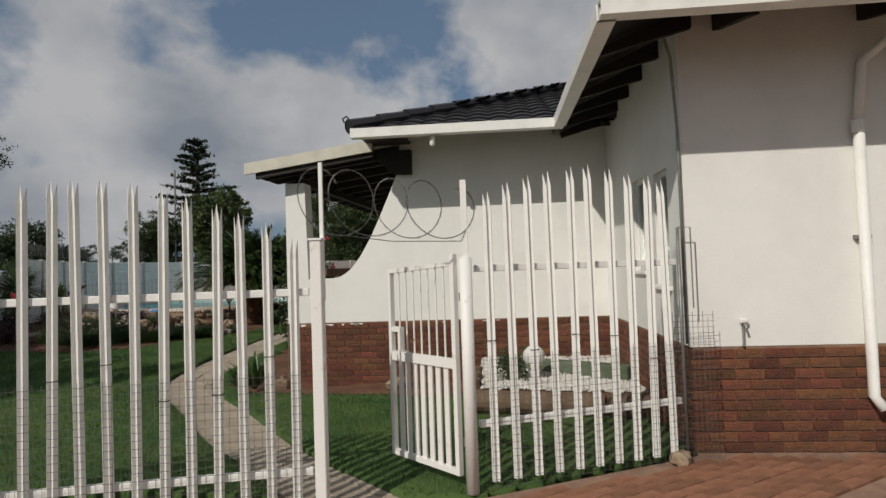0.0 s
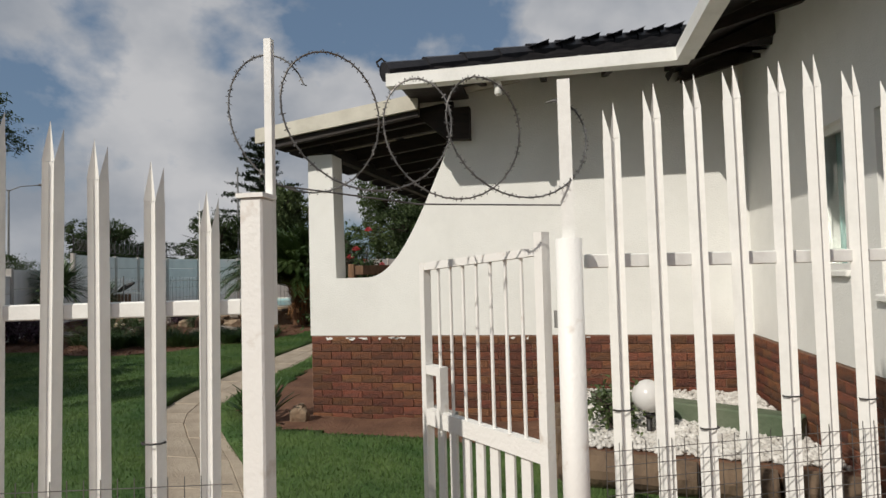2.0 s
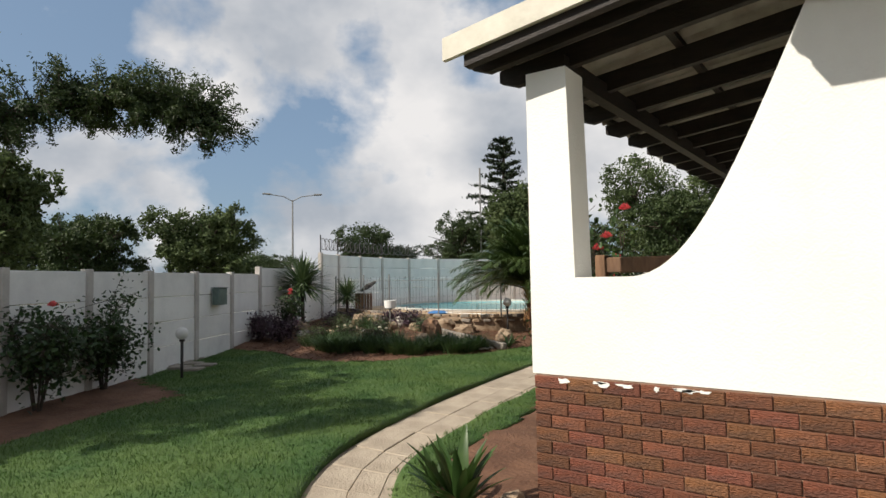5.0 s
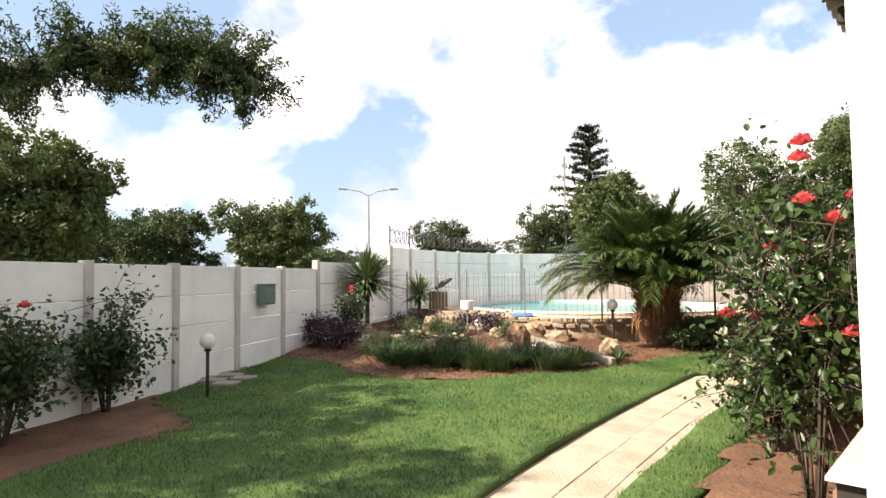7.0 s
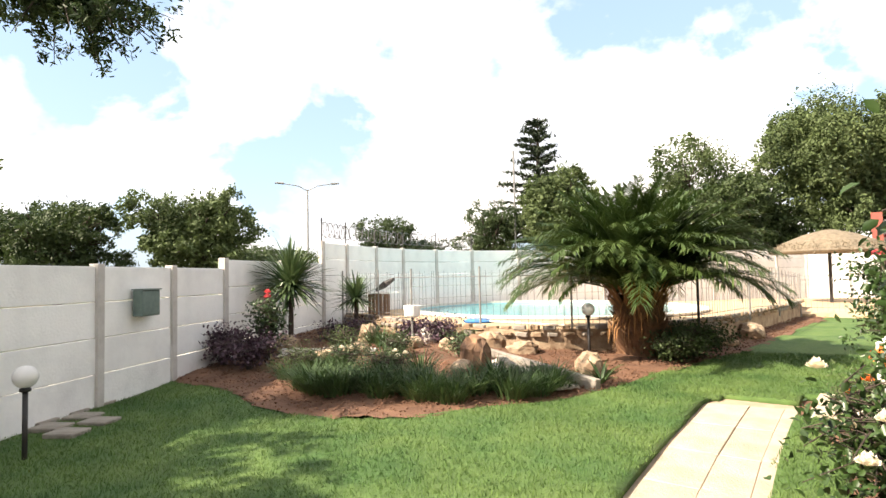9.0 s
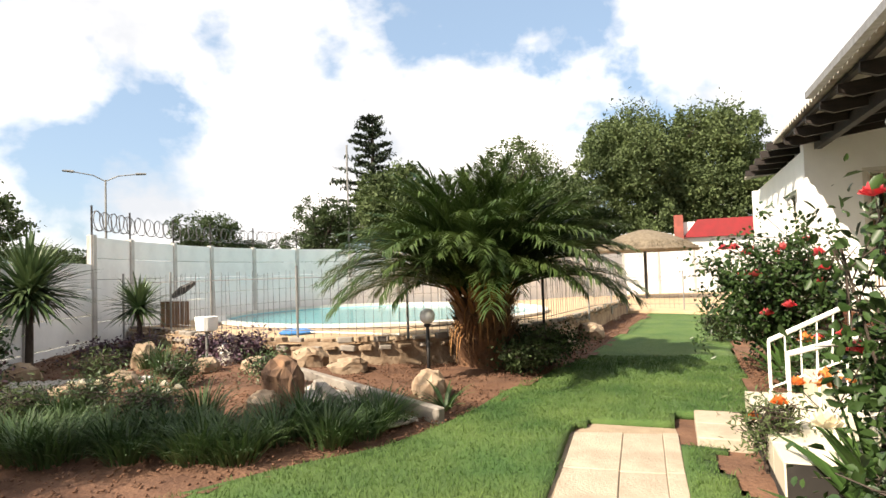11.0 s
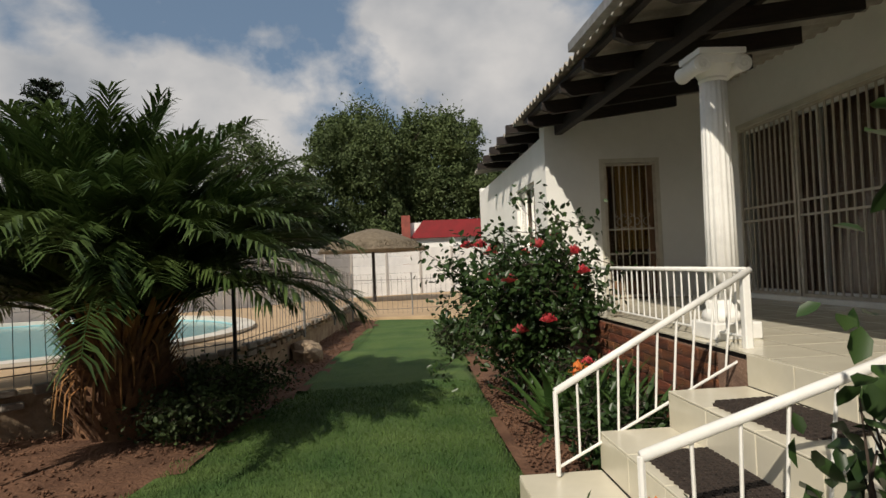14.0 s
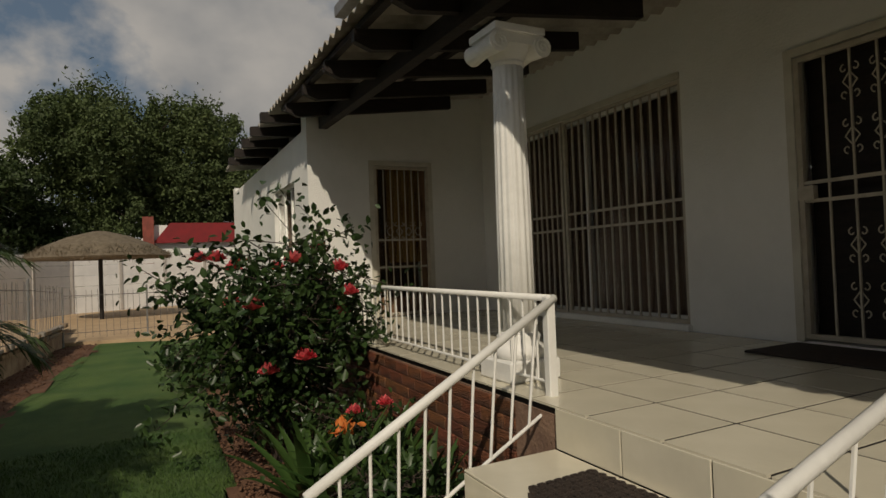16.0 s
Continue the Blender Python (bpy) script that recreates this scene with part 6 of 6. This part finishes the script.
shrub("shrub", -3.55, 17.5, 0, 0.6, 0.62, 1500, 0.055, ROSELEAF, "leafy green shrub along the verandah edge", 34, [(-0.1, -0.2, 0.62), (0.1, -0.25, 0.66)], bloom_r=0.05, stems=8)
shrub("shrub", -4.55, 14.35, 0, 0.5, 0.5, 1300, 0.05, LEAFFAR, "feathery green shrub with orange blooms by the steps", 35, [(0.05, -0.1, 0.5), (0.18, 0.0, 0.62), (-0.1, 0.05, 0.35)], ORANGE, 0.05, 8, long=3.5)
shrub("shrub", -4.05, 12.75, 0, 0.7, 0.6, 1500, 0.055, ROSELEAF, "green shrub with yellow blooms by the path", 36, [(0.0, -0.1, 0.62), (-0.18, 0.05, 0.5)], ORANGE, 0.045, 8)
shrub("shrub", -4.35, 22.2, 0, 0.8, 0.6, 1600, 0.06, LEAF, "low shrub at the wing wall", 37, stems=8)


def strap_plant(name, x, y, z, n, L, w, lift, label, mat, seed, droop=0.5, cat="plant", stem=0.0, blooms=()):
    rng = np.random.default_rng(seed)
    o = thing(name, pose(x, y, z), label, cat)
    P, W = [], []
    for i in range(n):
        a = i * 2.4 + rng.normal(0, 0.25)
        up = lift * rng.uniform(0.55, 1.15) if stem == 0 else rng.uniform(-0.6, 1.45)
        l = L * rng.uniform(0.7, 1.1)
        d = np.array([math.cos(a), math.sin(a), 0])
        s = np.linspace(0, 1, 7)
        ang = up - droop * s ** 1.6
        xr = np.concatenate([[0], np.cumsum(np.cos(ang[:-1]))]) * l / 6
        zr = np.concatenate([[0], np.cumsum(np.sin(ang[:-1]))]) * l / 6
        z0 = stem * (1 - 0.18 * rng.random()) if stem else 0.0
        P.append(d[None] * (xr[:, None] + 0.02) + np.array([0, 0, 1.0])[None] * (zr[:, None] + z0))
        W.append(w * np.array([0.6, 0.9, 1.0, 0.95, 0.75, 0.45, 0.04]) * rng.uniform(0.8, 1.15))
    v, f = ribbon(np.array(P), np.array(W), 0.3)
    quick("leaf_rosette", v, f, mat, o, smooth=True)
    if stem:
        Geo().tube([(0, 0, -0.3), (0.02, 0, stem * 0.5), (0, 0, stem)], [0.06, 0.05, 0.045], 8).ob("trunk", BARK, o)
    for p in blooms:
        g = Geo().tube([(p[0] * 0.2, p[1] * 0.2, 0.1), p], 0.008, 5)
        g.ob("stalk", STRAP, o)
        rr = np.random.default_rng(3)
        c_ = np.array(p) + rr.normal(0, 0.03, (22, 3))
        vv, ff = leaves(c_, 0.07, rr, 0, 2.2)
        tagged(quick("bloom", vv, ff, ORANGE, o), kind="stuff")
    return o


strap_plant("agave", -3.42, 7.35, 0, 26, 0.52, 0.045, 1.25, "green rosette of broad pointed leaves at the brick wall", STRAP, 1, 0.4)
strap_plant("agave", -3.75, 7.55, 0, 14, 0.32, 0.032, 1.2, "small green rosette of pointed leaves", STRAP, 2, 0.4)
strap_plant("lily_clump", -4.2, 12.75, 0, 18, 0.7, 0.05, 1.2, "clump of broad glossy strap leaves by the path", STRAP, 4, 0.6)
strap_plant("lily_clump", -4.12, 13.25, 0, 24, 0.85, 0.055, 1.3, "clump of broad glossy strap leaves with orange blooms", STRAP, 3, 0.6, blooms=[(-0.25, 0.1, 0.85)])
for k, (x, y) in enumerate(((-3.6, 16.35), (-3.5, 16.75), (-3.75, 17.0), (-3.5, 17.15), (-3.95, 17.35))):
    strap_plant("clivia", x, y, 0, 22, 0.72, 0.04, 1.35, "clump of dark strap leaves under the verandah edge", STRAP, 10 + k, 0.75, blooms=[(-0.1, -0.15, 0.68)] if k == 2 else ())
strap_plant("yucca", -14.0, 15.4, 0.2, 360, 0.92, 0.028, 1.0, "tall spiky yucca by the boundary wall", SPIKE, 20, 0.35, stem=1.3)
strap_plant("yucca", -14.9, 18.1, 0.3, 200, 0.72, 0.024, 1.0, "smaller spiky yucca near the pool fence", SPIKE, 21, 0.35, stem=0.75)
strap_plant("agapanthus", -7.5, 15.5, 0.0, 20, 0.42, 0.018, 1.0, "low strappy tuft at the lawn edge", TUFT, 22, 0.9)


def tuft(seed, n=110, h=0.42):
    rng = np.random.default_rng(seed)
    P = []
    for i in range(n):
        a, r0 = rng.uniform(0, 6.28), 0.16 * math.sqrt(rng.random())
        d = np.array([math.cos(a), math.sin(a), 0])
        l, up = h * rng.uniform(0.6, 1.15), rng.uniform(0.8, 1.5)
        s = np.linspace(0, 1, 5)
        ang = up - 1.1 * s ** 1.4
        xr = np.concatenate([[0], np.cumsum(np.cos(ang[:-1]))]) * l / 4
        zr = np.concatenate([[0], np.cumsum(np.sin(ang[:-1]))]) * l / 4
        P.append(d[None] * (xr[:, None] + r0) + np.array([0, 0, 1.0])[None] * zr[:, None])
    return ribbon(np.array(P), np.array([0.006, 0.007, 0.006, 0.005, 0.0005]), 0.3)


tv = [tuft(k) for k in range(3)]
first = []
for k, (v, f) in enumerate(tv):
    o = thing("border_grass", pose(-8.9 - k * 0.5, 13.5 + k * 0.1, 0.05), "dark green tuft of border grass in the rockery", "grass tuft", "border grasses")
    quick("blades", v, f, TUFT, o)
    first.append(o)
rr = random.Random(5)
band = smooth_line([(-11.3, 13.4), (-10.2, 13.1), (-9.2, 13.3), (-8.4, 14.0), (-7.9, 14.6)], 9)
for i, (x, y) in enumerate(band):
    for k in range(2):
        px_, py_ = x + rr.uniform(-0.3, 0.3), y + rr.uniform(-0.25, 0.6)
        s = rr.uniform(0.45, 1.15)
        copy_thing(first[rr.randrange(3)], pose(px_, py_, bed_height(px_, py_) - 0.02, 0, 0, rr.uniform(0, 360)) @ Matrix.Diagonal((s, s, s * 0.9, 1)))
for x, y in ((-11.9, 15.9), (-12.4, 16.1), (-9.6, 14.2), (-10.5, 14.4), (-8.6, 14.5)):
    copy_thing(first[0], pose(x, y, bed_height(x, y), 0, 0, x * 50))


# ---- rocks, stump, edging ----
def rock(name, x, y, z, sx, sy, sz, seed, label, mat=ROCK, cat="rock"):
    bm = bmesh.new()
    bmesh.ops.create_icosphere(bm, subdivisions=3, radius=1.0)
    for v in bm.verts:
        q = noise.fractal(v.co * 1.1 + Vector((seed * 3.1, seed, 0)), 1.0, 2.0, 4)
        c = Vector(round(t * 2.2) / 2.2 for t in v.co)
        p = v.co.lerp(c, 0.55) * (1 + 0.28 * q)
        v.co = (p.x * sx, p.y * sy, p.z * sz)
    me = bpy.data.meshes.new(name)
    bm.to_mesh(me)
    bm.free()
    me.materials.append(mat)
    o = new(name, me)
    o.matrix_world = pose(x, y, z + sz * 0.35, rnd(-8, 8), rnd(-8, 8), seed * 47)
    return tagged(o, label, cat)


for k, (x, y, sx, sy, sz) in enumerate(((-9.5, 16.9, 0.30, 0.2, 0.13), (-9.3, 14.75, 0.2, 0.16, 0.14), (-7.95, 16.15, 0.26, 0.2, 0.22), (-11.9, 15.2, 0.26, 0.2, 0.14), (-13.7, 15.1, 0.26, 0.2, 0.18),
                                      (-12.6, 16.2, 0.22, 0.2, 0.28), (-11.35, 16.1, 0.22, 0.18, 0.13), (-10.2, 16.95, 0.26, 0.2, 0.2), (-12.2, 14.7, 0.22, 0.16, 0.1), (-6.85, 22.6, 0.36, 0.26, 0.22),
                                      (-8.3, 18.6, 0.3, 0.25, 0.28), (-10.75, 16.4, 0.2, 0.16, 0.12), (-7.0, 20.6, 0.3, 0.2, 0.1), (1.1, 6.55, 0.1, 0.08, 0.06), (-3.05, 7.42, 0.12, 0.09, 0.12), (-1.4, 7.45, 0.2, 0.12, 0.08), (1.42, 4.2, 0.12, 0.08, 0.06))):
    zz = bed_height(x, y) if y > 12 and x < -6.5 else 0.0
    rock("rock", x, y, zz, sx, sy, sz, k + 1, "rough ochre and grey garden boulder on the soil")
rock("speckled_rock", -11.5, 16.75, 0.2, 0.2, 0.18, 0.24, 33, "pale speckled boulder in the rockery", GREYPEB)
rock("tree_stump", -9.26, 15.05, 0.08, 0.25, 0.22, 0.40, 21, "old weathered tree stump standing in the rockery", STUMPWOOD, "stump")


def beam(name, a, b, w, h, mat, label, cat, rough=0.0):
    a, b = Vector(a), Vector(b)
    d = b - a
    o = thing(name, Matrix.Translation(a) @ d.to_track_quat("X", "Z").to_matrix().to_4x4(), label, cat)
    Geo().box(0, d.length, -w / 2, w / 2, -0.05, h).ob("body", mat, o, bevel=0.012)
    return o


beam("edging_kerb", (-9.95, 16.35, 0.14), (-7.4, 15.15, 0.0), 0.1, 0.12, CONCRETE, "weathered concrete edging strip in the rockery", "edging")
beam("edging_kerb", (-9.2, 15.65, 0.12), (-8.6, 15.1, 0.06), 0.12, 0.14, CONCRETE, "short broken concrete edging block", "edging")


def pebbles(name, poly, n, size, z, mat, label, seed):
    r = np.random.default_rng(seed)
    xs_, ys_ = [p[0] for p in poly], [p[1] for p in poly]
    c = np.stack([r.uniform(min(xs_), max(xs_), n * 3), r.uniform(min(ys_), max(ys_), n * 3)], 1)
    c = c[inside(c[:, 0], c[:, 1], poly)][:n]
    oct_ = np.array([[1, 0, 0], [0, 1, 0], [-1, 0, 0], [0, -1, 0], [0, 0, 1], [0, 0, -1]], float)
    of = np.array([[0, 1, 4], [1, 2, 4], [2, 3, 4], [3, 0, 4], [1, 0, 5], [2, 1, 5], [3, 2, 5], [0, 3, 5]])
    s = size * r.uniform(0.5, 1.3, (len(c), 1, 3)) * np.array([1, 1, 0.6])
    rot_ = r.uniform(0, 6.28, len(c))
    v = oct_[None] * s
    v = np.stack([v[..., 0] * np.cos(rot_)[:, None] - v[..., 1] * np.sin(rot_)[:, None], v[..., 0] * np.sin(rot_)[:, None] + v[..., 1] * np.cos(rot_)[:, None], v[..., 2] + r.normal(0, 0.1, (len(c), 6)) * size], -1)
    zz = np.array([z(a, b) for a, b in c]) + r.uniform(0, size * 0.6, len(c))
    v += np.stack([c[:, 0], c[:, 1], zz], 1)[:, None]
    f = (np.arange(len(c))[:, None, None] * 6 + of[None]).reshape(-1, 3)
    return tagged(quick(name, v.reshape(-1, 3), f, mat), label, "gravel", kind="stuff")


pebbles("gravel", [(-9.4, 15.9), (-7.6, 15.0), (-7.75, 14.7), (-9.3, 15.3)], 3800, 0.032, lambda a, b: bed_height(a, b) + 0.01, GREYPEB, "grey gravel strip between edgings in the rockery", 1)
pebbles("gravel", [(-13.6, 14.9), (-11.8, 15.6), (-11.6, 15.3), (-13.0, 14.3)], 1500, 0.035, lambda a, b: bed_height(a, b) + 0.01, GREYPEB, "grey stony strip in the rockery", 2)
pebbles("soil_crumbs", [p for p in BED_POLY], 9000, 0.02, lambda a, b: bed_height(a, b) + 0.0, SOIL, "crumbs and clods of red-brown soil", 3)
pebbles("soil_crumbs", [(-4.3, 16.0), (-4.3, 20.0), (-3.25, 20.0), (-3.25, 15.9)], 2500, 0.02, lambda a, b: 0.0, SOIL, "crumbs and clods of red-brown soil", 4)
# Raised bed of white pebbles in the angle of the house.
GZ = 0.24
raised = structure(Geo().prism([(-0.25, 6.0), (1.58, 5.6), (1.58, 7.68), (-0.25, 7.68)], "z", -0.1, GZ - 0.03).ob("raised_bed", SOIL), "raised soil bed in the angle of the house", "soil")
pebbles("white_gravel", [(-0.22, 6.05), (1.55, 5.7), (1.55, 7.65), (-0.22, 7.65)], 7500, 0.03, lambda a, b: GZ - 0.02 + max(0.0, b - 6.4) * 0.07, PEBBLE, "white pebbles covering the raised bed", 5)
for k in range(4):
    o = thing("log", Matrix.Translation((-0.28 + k * 0.47, 5.94 - k * 0.1, 0.1)) @ pose(0, 0, 0, 0, 90, -12), "dark split log edging the pebble bed", "log", "logs round the pebble bed")
    Geo().lathe([(0.10, 0.0), (0.125, 0.03), (0.13, 0.25), (0.115, 0.45)], n=14, wave=0.05, waves=4).ob("wood", LOG, o)
for k in range(3):
    o = thing("log", Matrix.Translation((-0.3, 6.1 + k * 0.42, -0.1)), "upright dark log edging the pebble bed", "log", "logs round the pebble bed")
    Geo().lathe([(0.10, 0.0), (0.11, 0.3), (0.09, 0.42)], n=12, wave=0.05, waves=4).ob("wood", LOG, o)
beam("mossy_edging", (0.05, 7.25, 0.26), (1.52, 6.35, 0.26), 0.2, 0.14, GREENPAINT, "moss-green edging block across the pebble bed", "edging")
shrub("shrub", 0.15, 6.5, GZ, 0.35, 0.32, 500, 0.05, LEAFFAR, "small green plant among white pebbles", 60, stems=6)


# ---- lamps, box, pole ----
def garden_lamp(x, y, z, h, r, label):
    o = thing("garden_lamp", pose(x, y, z), label, "lamp")
    Geo().tube([(0, 0, -0.2), (0, 0, h)], 0.024, 10).ob("post", BLACK, o, smooth=True)
    Geo().lathe([(0.045, h), (0.05, h + 0.02), (0.035, h + 0.04)], n=14).ob("collar", BLACK, o)
    Geo().lathe([(r * math.sin(a) + 0.001, h + 0.03 + r - r * math.cos(a)) for a in np.linspace(0.3, math.pi, 12)], n=20).ob("globe", OPAL, o, "white opal globe", smooth=True)
    return o


garden_lamp(-10.69, 9.79, -0.14, 0.66, 0.105, "black post garden lamp with white globe on the lawn")
garden_lamp(-8.25, 16.85, 0.16, 0.62, 0.105, "black post garden lamp with white globe in the rockery")
garden_lamp(0.42, 6.42, GZ, 0.12, 0.13, "low garden lamp with white globe among pebbles")
mb = thing("meter_box", pose(-12.72, 11.82, 1.03, 0, 0, 117), "weathered green metal box on the boundary wall", "box")
Geo().box(-0.19, 0.19, 0.0, 0.15, 0, 0.36).ob("body", GREENBOX, mb, bevel=0.01)
Geo().box(-0.2, 0.2, -0.01, 0.17, 0.362, 0.38).ob("lid", GREENBOX, mb)
Geo().box(-0.165, 0.165, 0.152, 0.16, 0.03, 0.32).ob("door", GREENBOX, mb)
mb.rotation_euler = (0, 0, radians(-63))
bird = thing("plant_pot", pose(-11.75, 16.55, 0.22), "white pot on a thin stand in the rockery", "pot")
Geo().tube([(0, 0, -0.1), (0, 0, 0.5)], 0.02, 8).ob("stand", GREYMETAL, bird)
Geo().lathe([(0.11, 0.5), (0.15, 0.52), (0.17, 0.72), (0.16, 0.72)], n=18).ob("pot", PAINT, bird)
net = thing("leaf_net", pose(-11.6, 18.6, DZ + 0.01), "blue pool leaf net lying on the paving", "pool net")
Geo().lathe([(0.3, 0.0), (0.32, 0.03), (0.2, 0.08), (0.02, 0.1)], n=18).ob("net", BLUE, net)
Geo().tube([(0.3, 0, 0.03), (2.2, -0.25, 0.03)], 0.014, 6).ob("pole", PAINT, net)
pump = thing("pump_crate", pose(-15.6, 19.9, DZ - 0.02), "slatted dark crate with black pool gear on top", "crate")
for k in range(6):
    Geo().box(-0.4 + k * 0.14, -0.3 + k * 0.14, -0.25, -0.22, 0, 0.6).ob("slat", STUMPWOOD, pump)
Geo().box(-0.42, 0.44, -0.28, 0.28, 0.6, 0.64).ob("top", PAINT, pump)
Geo().tube([(-0.3, 0, 0.7), (0, 0, 0.85), (0.35, 0, 1.0)], [0.05, 0.1, 0.05], 8).ob("gear", BLACK, pump)
um = thing("thatched_umbrella", pose(-6.3, 36.7, 0.08), "thatched sun shelter on a single dark pole", "shelter")
Geo().tube([(0, 0, -0.2), (0, 0, 2.6)], 0.07, 10).ob("pole", BLACK, um)
Geo().lathe([(2.15, 2.05), (2.2, 2.12), (1.6, 2.52), (0.9, 2.82), (0.2, 3.0), (0.05, 2.98)], n=40, wave=0.012, waves=17).ob("canopy", THATCH, um)
fringe_c = np.random.default_rng(2)
th_ = fringe_c.uniform(0, 6.28, 2600)
rr_ = 2.17 - fringe_c.uniform(0, 0.5, 2600)
v, f = leaves(np.stack([rr_ * np.cos(th_), rr_ * np.sin(th_), 2.1 + (2.17 - rr_) * 0.6], 1), 0.3, fringe_c, 0, 12.0, 1.2)
quick("fringe", v, f, THATCH, um)
nb = thing("neighbouring_house", pose(-2.6, 47.6, 0), "neighbouring white house with red roof and brick chimney", "house")
Geo().box(-2.5, 3.0, -1.4, 1.6, -0.1, 3.1).ob("wall", PLASTER, nb)
Geo().prism([(-2.0, 3.05), (3.3, 3.05), (2.6, 4.05), (-1.2, 4.05)], "y", -1.7, 1.0).ob("roof", REDROOF, nb)
Geo().prism([(-2.7, 3.05), (-1.95, 3.05), (-1.3, 3.95), (-1.9, 3.95)], "y", -1.5, 0.6).ob("gable", PLASTER, nb)
Geo().box(-2.45, -1.95, -1.9, -1.5, 0, 4.35).ob("chimney", CHIMNEY, nb)
Geo().box(0.5, 1.5, -1.45, -1.39, 1.4, 2.6).ob("window", GREYMETAL, nb)
lampst = thing("street_lamp", pose(-41.8, 39.0, -0.1), "tall grey double-armed street lamp beyond the wall", "street lamp")
Geo().tube([(0, 0, 0), (0, 0, 8.8)], [0.10, 0.06], 8).ob("pole", GREYMETAL, lampst)
for s_ in (-1, 1):
    Geo().tube([(0, 0, 8.7), (s_ * 0.5, s_ * 0.55, 9.1), (s_ * 1.35, s_ * 1.5, 9.3)], 0.04, 6).ob("arm", GREYMETAL, lampst)
    Geo().tube([(s_ * 1.25, s_ * 1.4, 9.3), (s_ * 1.7, s_ * 1.9, 9.34)], [0.1, 0.07], 8).ob("lamp_head", GREYMETAL, lampst)
fp = thing("pole", pose(-25.4, 44.0, -0.1), "slender pale mast beyond the wall", "pole")
Geo().tube([(0, 0, 0), (0, 0, 10.4)], 0.07, 8).ob("mast", GREYMETAL, fp)
# Razor coil on the tall wall.
rz = thing("razor_wire", pose(0, 0, 0), "razor wire coil on posts along the tall wall", "wire")
rp = Geo()
cpts = []
for i in range(700):
    t = i / 699 * 5.0
    k = min(int(t), 4)
    a, b = Vector((*high[k], 2.75)), Vector((*high[k + 1], 2.75))
    p = a.lerp(b, t - k)
    an = i * 0.42
    cpts.append(p + Vector((0.05, 0.08 * math.sin(an * 0.5), 0.2 * math.sin(an))) + (b - a).normalized() * 0.2 * math.cos(an))
Geo().tube(cpts, 0.009, 4).ob("coil", WIRE, rz)
for x, y in high[:6]:
    Geo().tube([(x, y, 2.4), (x, y, 3.05)], 0.02, 6).ob("post", BLACK, rz)
